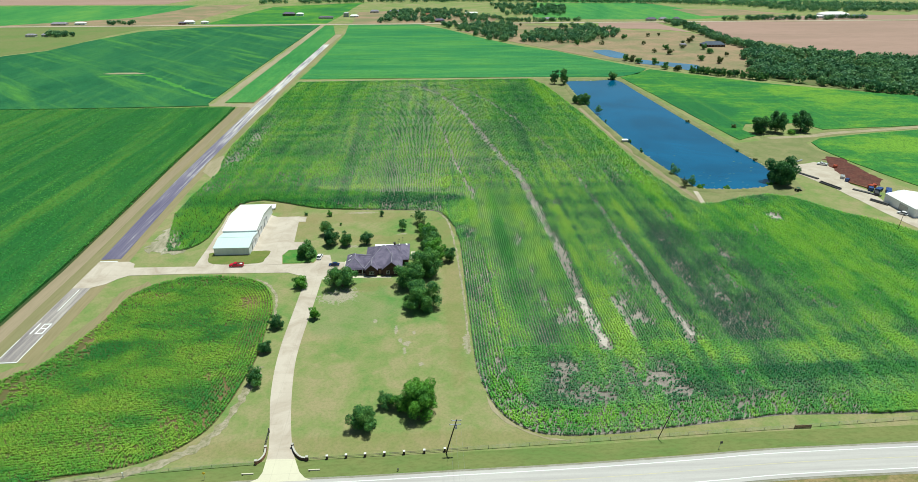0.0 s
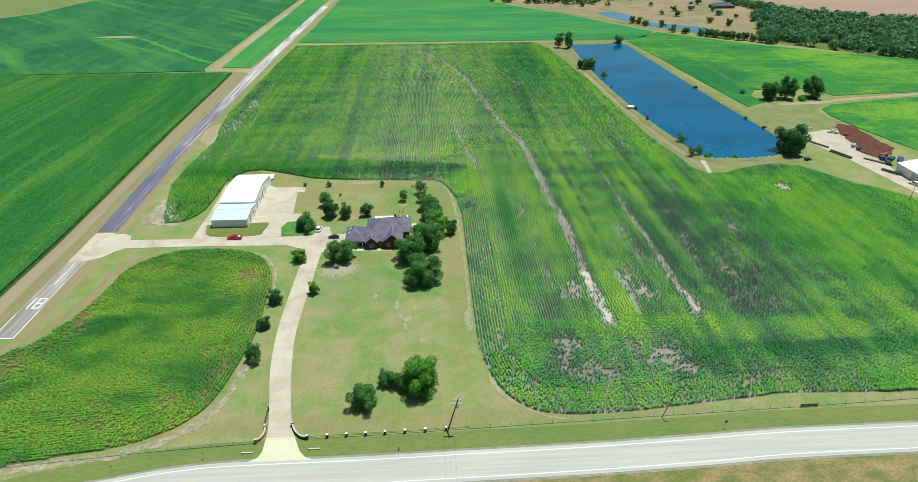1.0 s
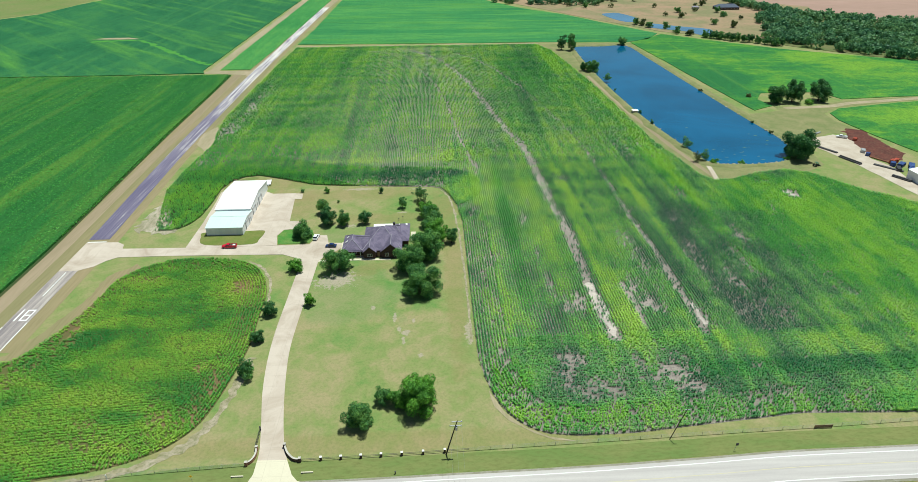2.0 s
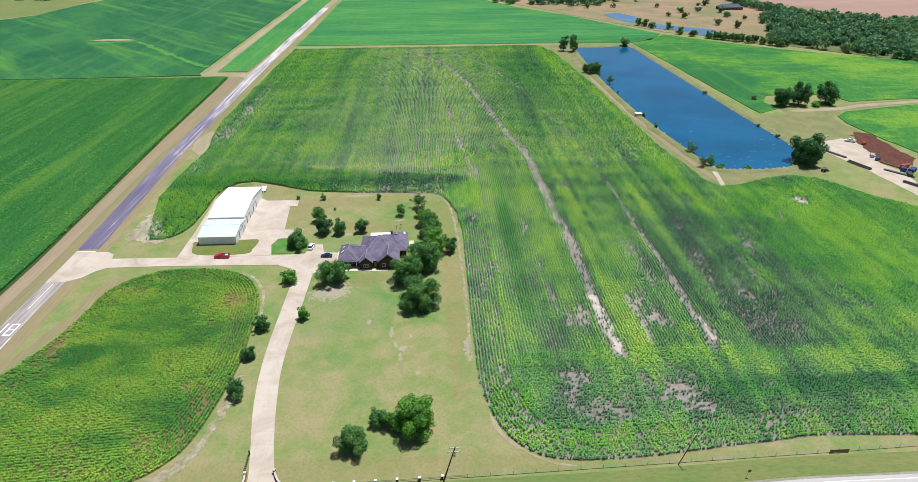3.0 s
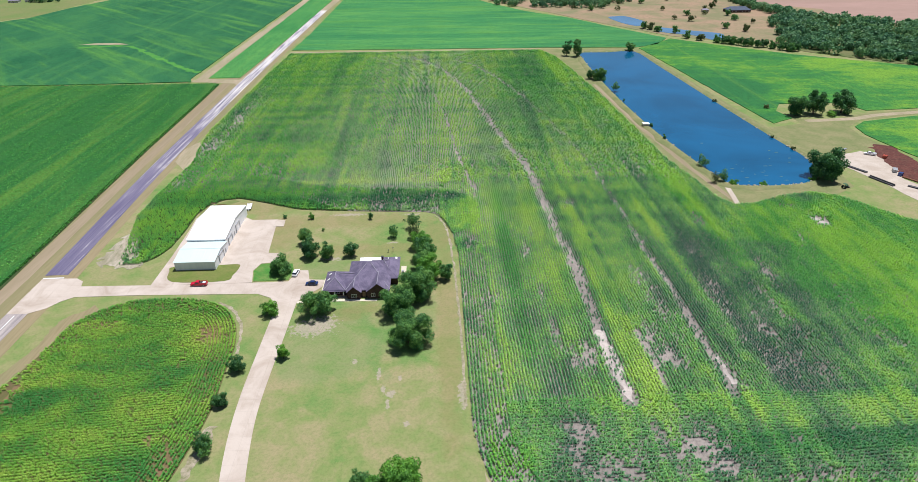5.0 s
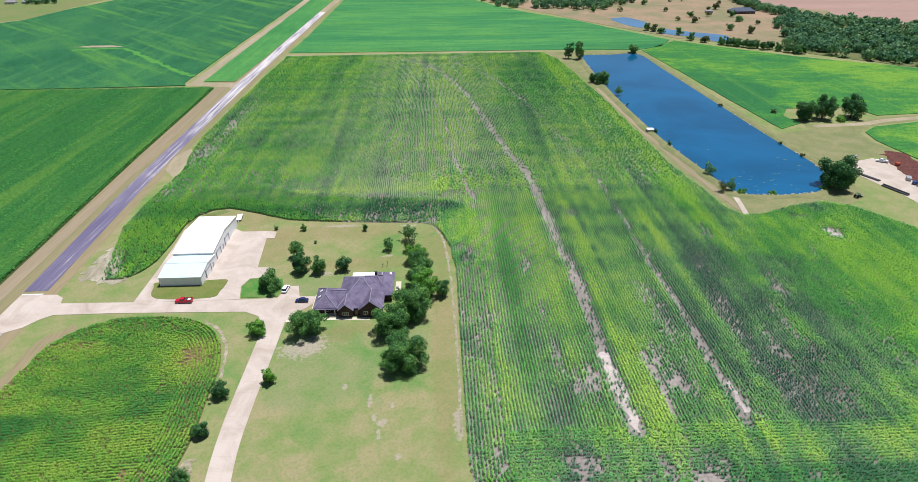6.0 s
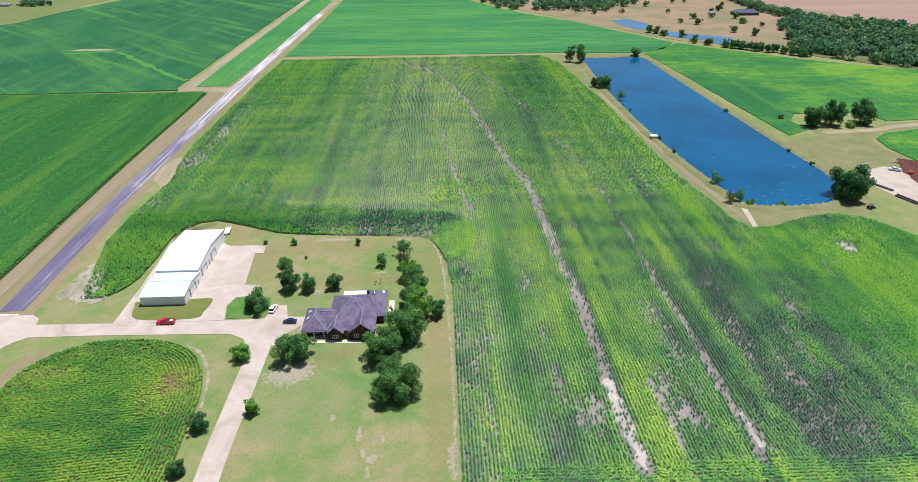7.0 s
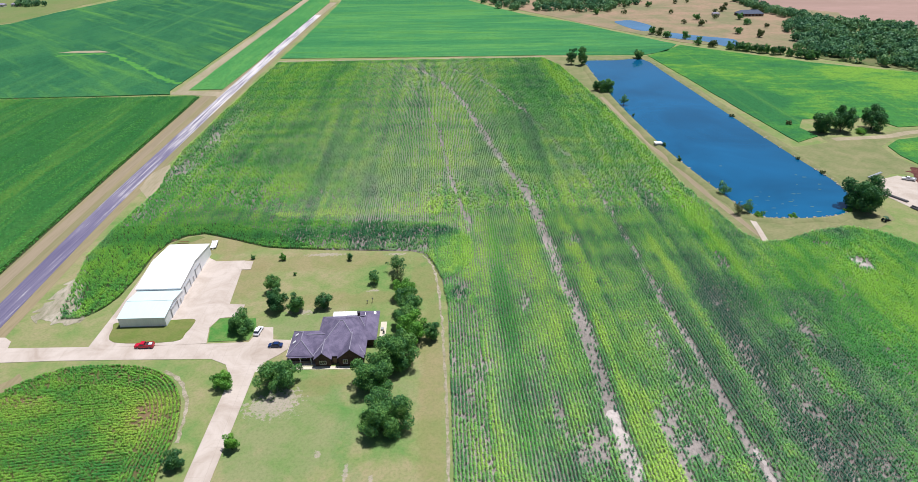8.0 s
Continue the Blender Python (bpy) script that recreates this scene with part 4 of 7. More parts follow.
def plants(name, poly, zone, along, row, step, tall, reach, leaf, material, label, density=None, blades=4, seed=1, bend=None, across=0.05, fade=None):
    """Rows of crop plants as joined leaf blades; each clump stands in its row."""
    rng = np.random.default_rng(seed)
    x0, y0, x1, y1 = zone
    if along == "y":
        gx, gy = np.meshgrid(np.arange(x0, x1, row), np.arange(y0, y1, step), indexing="ij")
    else:
        gy, gx = np.meshgrid(np.arange(y0, y1, row), np.arange(x0, x1, step), indexing="ij")
    x, y = gx.ravel(), gy.ravel()
    j = rng.normal(0, 1, (2, len(x)))
    x = x + j[0] * (0.035 if along == "y" else step * 0.3)
    y = y + j[1] * (0.035 if along == "x" else step * 0.3)
    sway = (value_noise(x * 3.7, y * 3.7, 40, 77) - 0.5) * 0.55
    x, y = (x + sway, y) if along == "y" else (x, y + sway)
    if bend is not None:
        x, y = bend(x, y)
    keep = inside(poly, x, y)
    if fade is not None:
        keep &= rng.random(len(x)) < (y - fade[0]) / (fade[1] - fade[0])
    x, y = x[keep], y[keep]
    lack = np.zeros(len(x))
    if density is not None:
        lack = density(x, y)
        keep = rng.random(len(x)) > lack
        x, y, lack = x[keep], y[keep], lack[keep]
    n = len(x)
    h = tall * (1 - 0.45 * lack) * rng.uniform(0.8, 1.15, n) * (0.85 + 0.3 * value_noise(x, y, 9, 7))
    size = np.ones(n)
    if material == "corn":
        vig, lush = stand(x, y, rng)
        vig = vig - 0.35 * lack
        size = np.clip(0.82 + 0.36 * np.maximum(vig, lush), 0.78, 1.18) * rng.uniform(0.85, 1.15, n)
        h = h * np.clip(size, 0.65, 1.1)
    verts = np.empty((n, blades, 3, 3), np.float32)
    for b in range(blades):
        a = rng.uniform(0, math.tau, n)
        ca, sa = np.cos(a), np.sin(a)
        w = leaf * rng.uniform(0.7, 1.3, n) * np.sqrt(size)
        lx, ly = rng.normal(0, 0.45 * step if along == "x" else across, n), rng.normal(0, 0.45 * step if along == "y" else across, n)
        if b % 3 == 0:
            z0, z1, ln = 0.1 * h, h * rng.uniform(0.85, 1.1, n), reach * rng.uniform(0.1, 0.5, n)
        else:
            z0 = h * rng.uniform(0.6, 0.98, n)
            z1, ln = z0 * rng.uniform(0.72, 1.05, n), reach * size * rng.uniform(0.7, 1.3, n)
        for k, (r, q, z) in enumerate(((0.0, 1.0, z0), (1.0, 0.0, z1), (0.0, -1.0, z0 * 0.97))):
            verts[:, b, k, 0] = x + lx + ca * ln * r - sa * w * q
            verts[:, b, k, 1] = y + ly + sa * ln * r + ca * w * q
            verts[:, b, k, 2] = z
    faces = np.arange(n * blades * 3, dtype=np.int32).reshape(-1, 3)
    ob = part(name, soup(name, verts.reshape(-1, 3), faces, material), material)
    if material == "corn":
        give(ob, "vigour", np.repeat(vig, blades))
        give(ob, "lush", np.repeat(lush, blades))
    return tagged(ob, label, "crop", "", "stuff")


BORDER = curve_through(MAIN_SOUTH[1:14], 8)


def off_border(x, y):
    """No straight rows where the border rows run."""
    return np.where((to_line(BORDER, x, y) < 10.2) & (y < 245.5) & (x < 127.5), 1.0, bare(x, y))


def border_rows(name, poly, line, count, row, label, seed, material, gaps, tall=1.3):
    """Rows that follow the field's edge, one inside the other."""
    rg = np.random.default_rng(seed)
    p = np.array(line)
    lo, hi = p.min(axis=0) - count * row, p.max(axis=0) + count * row
    gx, gy = np.meshgrid(np.arange(lo[0], hi[0], 0.3), np.arange(lo[1], hi[1], 0.3))
    x, y = gx.ravel() + rg.uniform(-0.15, 0.15, gx.size), gy.ravel() + rg.uniform(-0.15, 0.15, gx.size)
    keep = inside(poly, x, y)
    x, y = x[keep], y[keep]
    depth = to_line(line, x, y) / row
    keep = (depth < count) & (np.abs(depth - np.floor(depth) - 0.5) < 0.105)
    x, y = x[keep], y[keep]
    lack = gaps(x, y)
    keep = rg.random(len(x)) > np.clip(lack * 0.85, 0, 0.9)
    x, y, lack = x[keep], y[keep], lack[keep]
    n, blades = len(x), 12
    h = tall * rg.uniform(0.8, 1.15, n)
    verts = np.empty((n, blades, 3, 3), np.float32)
    for b in range(blades):
        a = rg.uniform(0, math.tau, n)
        w = 0.115 * rg.uniform(0.7, 1.3, n)
        low = b % 3 == 0
        z0 = 0.1 * h if low else h * rg.uniform(0.55, 0.98, n)
        z1 = h * rg.uniform(0.85, 1.1, n) if low else z0 * rg.uniform(0.72, 1.05, n)
        reach = 0.47 * (rg.uniform(0.1, 0.5, n) if low else rg.uniform(0.7, 1.3, n))
        lx, ly = rg.normal(0, 0.07, n), rg.normal(0, 0.07, n)
        for k, (r, q, z) in enumerate(((0.0, 1.0, z0), (1.0, 0.0, z1), (0.0, -1.0, z0 * 0.97))):
            verts[:, b, k, 0] = x + lx + np.cos(a) * reach * r - np.sin(a) * w * q
            verts[:, b, k, 1] = y + ly + np.sin(a) * reach * r + np.cos(a) * w * q
            verts[:, b, k, 2] = z
    me = soup(name, verts.reshape(-1, 3), np.arange(n * blades * 3, dtype=np.int32).reshape(-1, 3), material)
    ob = part(name, me, material)
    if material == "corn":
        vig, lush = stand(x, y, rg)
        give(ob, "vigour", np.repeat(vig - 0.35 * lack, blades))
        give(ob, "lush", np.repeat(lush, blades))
    return tagged(ob, label, "crop", "", "stuff")


HEAD = curve_through(MAIN_SOUTH[17:], 4)


def off_head(x, y):
    """No straight rows where the rows follow the lawn and the hangars."""
    return np.where(to_line(HEAD, x, y) < 25.1, 1.0, bare(x, y))


border_rows("corn_rows", MAIN, BORDER, 11, 0.97, "lush green corn rows that follow the field edge", 51, "corn", bare)
border_rows("corn_rows", MAIN, HEAD, 26, 0.97, "lush green corn rows that curve round lawn and hangars", 52, "corn", bare)
headland = [p for p in MAIN_SOUTH[:13]] + [(14.6, 161), (255, 161)]
plants("corn_rows", headland, (14, 119, 215, 161), "x", 0.97, 0.5, 1.3, 0.55, 0.115, "corn", "green corn in rows running along the road", off_border, 13, 2)
near_main = [(14.6, 161), (14.6, 246), (12.8, 262), (9.8, 273), (8, 277), (8, 350), (132.5, 350), (137, 311), (139.5, 291), (143.8, 283), (153, 283), (171.4, 291), (186, 294.4), (196.7, 289.3), (205, 276.3), (213, 264.3), (223, 256.3), (232, 242.3), (255, 222), (255, 161)]
plants("corn_rows", near_main, (8, 161, 255, 350), "y", 0.97, 0.5, 1.3, 0.55, 0.115, "corn", "patchy green corn in straight rows with bare streaks", off_border, 11, 3, fade=(350, 306))
plants("corn_rows", MAIN, (-135, 306, 140, 632), "y", 0.97, 1.25, 1.2, 0.46, 0.34, "corn", "patchy green corn in long straight rows", off_head, 5, 4, across=0.07, fade=(306, 350))
plants("corn_rows", MAIN, (-130, 244, 8, 350), "y", 0.97, 0.6, 1.3, 0.48, 0.14, "corn", "green corn in straight rows", off_head, 9, 6, fade=(350, 306))


def front_gaps(x, y):
    n = value_noise(x, y, 6, 21) * 0.6 + value_noise(x, y, 2, 22) * 0.4
    out = np.clip((n - 0.7) * 1.5, 0, 0.3)
    for cx, cy, rx, ry, power in tuple((a, b, c, d, e * 0.75) for a, b, c, d, e in FRONT_WORN) + ((-119, 172, 4.5, 20, 0.85), (-129, 150, 7, 10, 0.8), (-90, 124, 12, 4, 0.4)):
        out = np.maximum(out, power * np.clip(1.7 - np.hypot((x - cx) / rx, (y - cy) / ry) - n, 0, 1))
    return out


FRONT_EDGE = [p for p in FRONT if p[0] > -118 and (p[1] > 200 or p[0] > -75) and p[1] > 117]


def front_inner(x, y):
    return np.where(to_line(FRONT_EDGE, x, y) < 9.5, 1.0, front_gaps(x, y))


border_rows("crop_rows", FRONT, FRONT_EDGE, 10, 0.97, "bright green crop rows that follow the field edge", 53, "corn_front", front_gaps, 0.95)
plants("crop_rows", FRONT, (-150, 98, -56, 219), "x", 0.97, 0.62, 0.95, 0.54, 0.115, "corn_front", "bright yellow-green crop with brown worn spots", front_inner, 14, 8,
       bend=lambda x, y: (x, y + 0.10 * (x + 100)))
plants("crop_rows", WEST, (-420, 100, -155, 520), "y", 0.97, 1.35, 1.35, 0.5, 0.36, "corn_dark", "dense dark green corn west of the runway", None, 3, 9)
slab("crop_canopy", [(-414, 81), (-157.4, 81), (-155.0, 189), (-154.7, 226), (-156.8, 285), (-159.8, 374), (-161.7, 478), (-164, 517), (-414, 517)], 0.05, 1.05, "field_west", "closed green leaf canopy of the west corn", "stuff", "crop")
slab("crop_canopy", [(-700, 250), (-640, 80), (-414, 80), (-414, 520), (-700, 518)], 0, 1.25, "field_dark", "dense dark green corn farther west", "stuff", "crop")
ribbon("pale_crop_streak", curve_through([(-345, 668), (-301, 673), (-267, 639), (-237, 605), (-207, 571), (-190, 556)], 12), 2.6, 0.5, 0.62, "streak", "pale yellow-green streak in dense crop", wild=1.6, kind="stuff", category="crop")
slab("bare_patch", ragged([(-352, 683), (-337, 690), (-316, 690), (-302, 682), (-318, 680), (-335, 681)], 5, 1.5, 61), 0.4, 0.66, "track", "thin tan bare patch in dense crop")


# ---- ponds ----
POND = curve_through([(144.5, 613.5), (170, 615), (197, 615.5), (200.5, 560), (203.5, 470), (206.5, 390), (209, 350), (208.8, 334), (204.5, 318), (194, 307.0), (181, 303.4), (167, 303), (156, 304.5), (150.8, 310), (147, 335), (142.6, 372), (140, 410), (138.4, 470), (139.2, 540), (141.5, 590)], 4, True)


def bank(name, line, profile, material, label):
    """A raised bank round a closed shore line: profile rows are (metres outward, height)."""
    bm = bmesh.new()
    n = len(line)
    area = sum(a[0] * b[1] - b[0] * a[1] for a, b in zip(line, line[1:] + line[:1]))
    sign = 1 if area > 0 else -1
    rings = []
    for i, p in enumerate(line):
        a, b = line[i - 1], line[(i + 1) % n]
        d = Vector((b[0] - a[0], b[1] - a[1])).normalized()
        out = Vector((d.y, -d.x)) * sign
        w = 0.75 + 0.5 * noise.noise(Vector((p[0] * 0.13, p[1] * 0.13, 2)))
        rings.append([bm.verts.new((p[0] + out.x * o * (w if k else 1), p[1] + out.y * o * (w if k else 1), z * (0.8 + 0.4 * w))) for k, (o, z) in enumerate(profile)])
    for i in range(n):
        u, v = rings[i], rings[(i + 1) % n]
        for k in range(len(profile) - 1):
            bm.faces.new((u[k], u[k + 1], v[k + 1], v[k]))
    return tagged(part(name, bm, material, None, "", True), label, "bank", "", "structure")


slab("pond_margin", ragged([(110, 632), (118, 602), (124, 545), (129.5, 470), (132, 396), (134, 340), (138, 311), (140, 292), (144, 284.5), (153, 284), (171, 292), (186, 296), (197, 291), (212, 300), (216, 330), (213, 390), (210, 480), (205, 630), (199, 633)], 8, 0.8, 16), 0, 0.045, "bank", "dry mown grass round the pond")
slab("pond_water", POND, 0.0, 0.22, "water", "calm deep blue pond water", "structure", "water")
bank("pond_bank", POND, [(-1.2, 0.02), (0.5, 0.36), (1.6, 0.75), (3.6, 0.85), (6.5, 0.03)], "bank", "low grassy earth bank round the pond")
slab("worn_path", ragged([(129.8, 500), (131.8, 500), (136.2, 400), (142, 330), (147, 291), (145, 288), (139, 328), (133, 400)], 8, 0.6, 17), 0, 0.06, "track_dull", "worn tan path between pond and corn")
ribbon("boat_ramp", [(149.5, 303), (148, 294), (146, 283.5)], 1.2, 0.02, 0.12, "gravel", "short pale gravel ramp to the pond")
slab("farm_yard", ragged([(238, 397), (239, 407), (260, 404), (296, 417), (372, 427), (374, 421), (320, 411), (279, 401), (264, 389), (262, 374), (266, 345), (244, 350), (222, 336), (212, 345), (214, 390)], 8, 0.8, 18), 0, 0.05, "bank", "dry mown grass round the farm yard")
ribbon("dirt_track", curve_through([(244, 402), (262, 403.5), (280, 405.5), (296, 411), (330, 416.5), (372, 424), (560, 458)], 4), 2.6, 0, 0.075, "track", "curving tan dirt track between crops")
for pts, lab in (([(223, 812), (235, 822), (247, 821), (258, 786), (252, 765), (241, 752), (230, 770)], "small pale blue pond in dry pasture"), ([(261, 742), (289, 720), (316, 699), (305, 670), (294, 664), (284, 690), (262, 706), (253, 720)], "small pale blue pond in dry pasture"), ([(382, 704), (399, 698), (390, 676), (378, 674)], "tiny pale pond among trees")):
    slab("far_pond", curve_through(pts, 4, True), 0, 0.34, "water_far", lab, "structure", "water")
slab("wood_floor", ragged([(350, 612), (372, 590), (405, 556), (455, 520), (560, 470), (900, 480), (900, 560), (604, 708), (543, 732), (506, 770), (452, 818), (415, 743), (390, 700)], 15, 4, 19), 0, 0.3, "woodfloor", "dry undergrowth of a wood, tree shade in its colour", "structure", "ground")


def stones(name, line, count, spread, seed, label):
    rng = random.Random(seed)
    bm = bmesh.new()
    for _ in range(count):
        p = line[rng.randrange(len(line))]
        r = rng.uniform(0.25, 0.7)
        bmesh.ops.create_icosphere(bm, subdivisions=1, radius=r, matrix=pose(p[0] + rng.uniform(-spread, spread), p[1] + rng.uniform(-spread, spread), 0.3, rng.random() * 90, 0, rng.random() * 360) @ Matrix.Diagonal((1, rng.uniform(0.6, 1), 0.6, 1)))
    return tagged(part(name, bm, "rock"), label, "stones", "", "stuff")


stones("shore_stones", POND, 420, 0.9, 4, "pale rubble stones along the pond shore")


def pads(name, count, seed, label):
    """Small flat mats of weed on the water."""
    rg = random.Random(seed)
    bm = bmesh.new()
    for _ in range(count):
        x, y = rg.uniform(152, 202), 304 + abs(rg.gauss(0, 22)) + 3
        if x > 190 and y < 325:
            continue
        w, d = rg.uniform(0.4, 1.6), rg.uniform(0.2, 0.5)
        ring = [bm.verts.new((x + w * math.cos(a) * rg.uniform(0.7, 1.1), y + d * math.sin(a) * rg.uniform(0.7, 1.1), 0.235)) for a in [i * math.tau / 8 for i in range(8)]]
        bm.faces.new(ring)
    ob = part(name, bm, "weed")
    return tagged(ob, label, "water weed", "", "stuff")


pads("floating_weed", 34, 9, "green floating weed near the shore")

# ---- trees ----
def leaf_cards(rng, blobs, count, size, flat=1.0, inner=0.25):
    """Leaf clumps over a set of round masses: each a small folded card, facing roughly outward."""
    c = np.array([b[:3] for b in blobs])
    r = np.array([b[3] for b in blobs])
    pick = rng.choice(len(blobs), count, p=r ** 2 / (r ** 2).sum())
    d = rng.normal(0, 1, (count, 3))
    d[:, 2] = d[:, 2] * 0.9 + 0.25
    d /= np.linalg.norm(d, axis=1)[:, None]
    depth = np.where(rng.random(count) < inner, rng.uniform(0.4, 0.8, count), rng.uniform(0.82, 1.12, count))
    p = c[pick] + d * (r[pick] * depth)[:, None] * np.array([1, 1, flat])
    nrm = d + rng.normal(0, 0.55, (count, 3))
    nrm /= np.linalg.norm(nrm, axis=1)[:, None]
    a = np.cross(nrm, rng.normal(0, 1, (count, 3)))
    a /= np.linalg.norm(a, axis=1)[:, None]
    b = np.cross(nrm, a)
    s = (size * rng.uniform(0.6, 1.35, count))[:, None]
    v = np.stack([p - a * s * 0.5, p + b * s * 0.42 + nrm * s * 0.12, p + a * s * 0.5 - nrm * s * 0.1, p - b * s * 0.42 + nrm * s * 0.12], 1)
    return v.reshape(-1, 3), np.arange(count * 4).reshape(-1, 4)


def crown_masses(rng, radius, tall, low, lumps):
    """Round masses that make an uneven crown between the heights low and tall."""
    mid, half = (tall + low) / 2, (tall - low) / 2
    out = [(0, 0, mid, min(radius, half) * 0.62), (radius * 0.25, 0, mid - half * 0.2, min(radius, half) * 0.52), (-radius * 0.25, radius * 0.1, mid - half * 0.25, min(radius, half) * 0.52)]
    lumps = int(lumps * 1.7)
    for k in range(lumps):
        a = math.tau * (k * 0.382 + rng.random() * 0.12)
        q = rng.uniform(0.35, 0.92)
        z = rng.uniform(-0.8, 0.85)
        w = math.sqrt(max(0.08, 1 - z * z * 0.85))
        out.append((radius * q * w * math.cos(a), radius * q * w * math.sin(a), mid + z * half, radius * rng.uniform(0.17, 0.34)))
    return out


TREES = {}


def tree_parts(seed, radius, tall, kind, low, lumps, leaf, cover):
    key = (seed, radius, tall, kind)
    leaf *= 0.82
    if key not in TREES:
        rng = np.random.default_rng(seed)
        blobs = crown_masses(rng, radius, tall, low, lumps)
        bm = bmesh.new()
        foot = max(0.1, radius * 0.055)
        sway = rng.normal(0, 0.04 * tall, 2)
        fork = (sway[0], sway[1], low + (tall - low) * 0.25)
        tube(bm, [(0, 0, -0.1), (sway[0] * 0.3, sway[1] * 0.3, fork[2] * 0.5), fork], [foot * 1.4, foot, foot * 0.8])
        for bx, by, bz, br in blobs[3:9]:
            tube(bm, [fork, ((fork[0] + bx) / 2, (fork[1] + by) / 2, (fork[2] + bz) / 2 + 0.2), (bx, by, bz)], [foot * 0.6, foot * 0.4, foot * 0.12], 5)
        bmesh.ops.recalc_face_normals(bm, faces=bm.faces)
        trunk = bpy.data.meshes.new("trunk")
        bm.to_mesh(trunk)
        bm.free()
        trunk.materials.append(M["bark"])
        area = sum(4 * math.pi * b[3] ** 2 for b in blobs)
        count = int(cover * area / (leaf * leaf * 0.42))
        v, f = leaf_cards(rng, blobs, max(count, 60), leaf)
        TREES[key] = (trunk, soup("crown", v, f, kind))
    return TREES[key]


def tree(x, y, radius, tall, kind, label, seed, low=None, lumps=13, leaf=0.55, cover=0.8, name="tree", group="", turn=0.0):
    trunk, crown = tree_parts(seed, radius, tall, kind, tall * 0.06 if low is None else low * 0.5, lumps, leaf, cover)
    root = thing(name, (x, y, 0), label, "bush" if name == "bush" else "tree", group, turn)
    part("trunk", trunk, "bark", root)
    part("crown", crown, kind, root)
    return root


OAK = "broad dark green oak with a rounded crown on the lawn"
tree(-34.6, 206.8, 6.4, 8.8, "oak", "broad dark green oak over bare soil by the drive", 11, 1.2, 16)
tree(-3.3, 188.5, 6.9, 10.5, "oak", "large round dark green oak on the front lawn", 12, 1.0, 17)
tree(-7.4, 204.8, 6.4, 9.6, "oak", "large dark green oak beside the house", 13, 1.2, 16)
tree(-1.6, 213.2, 7.0, 11.0, "oak", "large dark green oak beside the house", 14, 1.2, 16)
tree(3.0, 225.5, 5.0, 9.8, "ash", "bright green leafy tree in the tree row", 16, 1.0, 12)
tree(0.6, 232.5, 4.8, 9.6, "oak", "dark green tree in the tree row", 17, 1.0, 12)
tree(1.6, 240.5, 4.8, 9.2, "oak", "dark green tree in the tree row", 18, 1.0, 12)
tree(-0.6, 249.0, 4.2, 8.2, "ash", "mid green tree in the tree row", 19, 1.0, 10)
tree(-3.6, 257.5, 2.8, 6.5, "scrub", "thin olive tree in the tree row", 20, 1.2, 9, 0.45, 0.4)
tree(-4.0, 267.0, 4.2, 6.5, "cedar", "sparse dark tree with open limbs", 21, 1.6, 9, 0.5, 0.3)
tree(9.2, 225.5, 3.0, 6.5, "oak", "small dark green tree beside the corn", 22, 0.9, 10, 0.45)
tree(-47.8, 256.0, 3.2, 7.2, "oak", "dark green tree on the back lawn", 23, 0.8, 11, 0.48)
tree(-44.2, 244.6, 4.0, 8.0, "cedar", "dark green tree on the back lawn", 24, 0.8, 12, 0.5)
tree(-37.0, 243.4, 3.2, 7.0, "oak", "dark green tree on the back lawn", 25, 0.9, 11, 0.48)
tree(-28.2, 244.6, 2.9, 6.6, "cedar", "small dark green tree on the back lawn", 26, 0.9, 11, 0.45)
tree(-53.2, 233.0, 4.8, 6.8, "oak", "wide green tree on the lawn by the court", 27, 1.0, 14, 0.5)
tree(-12.0, 259.6, 2.4, 5.2, "oak", "small open green tree on the back lawn", 28, 0.8, 8, 0.45, 0.5)
tree(-23.0, 277.0, 1.3, 3.8, "cedar", "young dark green tree by the corn", 29, 0.3, 7, 0.35)
tree(-49.4, 278.6, 1.5, 3.0, "ash", "young bright green tree by the corn", 30, 0.3, 7, 0.35)
tree(-42.5, 267.0, 0.8, 1.5, "oak", "small green sapling on the back lawn", 31, 0.2, 5, 0.3)
tree(-61.4, 279.8, 1.0, 2.0, "oak", "small dark shrub by the concrete slab", 32, 0.1, 6, 0.3, name="bush")
tree(-51.0, 206.6, 3.3, 5.0, "ash", "small bright green tree beside the driveway", 33, 0.7, 12, 0.42)
tree(-41.9, 183.2, 2.2, 4.8, "ash", "small bright green tree beside the driveway", 34, 0.7, 10, 0.4)
tree(-54.4, 147.2, 3.1, 6.0, "oak", "dark green tree between driveway and crop", 35, 0.5, 12, 0.45)
tree(-55.0, 163.4, 2.5, 5.0, "cedar", "small dark green tree between driveway and crop", 36, 0.5, 11, 0.42)
tree(-54.6, 177.8, 3.0, 5.2, "cedar", "dark green tree between driveway and crop", 37, 0.5, 12, 0.45)
tree(-19.3, 126.0, 4.3, 8.2, "oak", "dark green tree on the front lawn", 38, 0.7, 13, 0.48)
tree(-13.2, 134.6, 2.8, 5.4, "oak", "small green tree on the front lawn", 39, 0.7, 11, 0.45)
tree(-8.6, 132.8, 3.4, 6.4, "ash", "green tree in the front lawn group", 40, 0.7, 12, 0.45)
tree(-3.2, 131.6, 5.7, 10.8, "ash", "tall bright green tree on the front lawn", 41, 0.8, 16, 0.5)
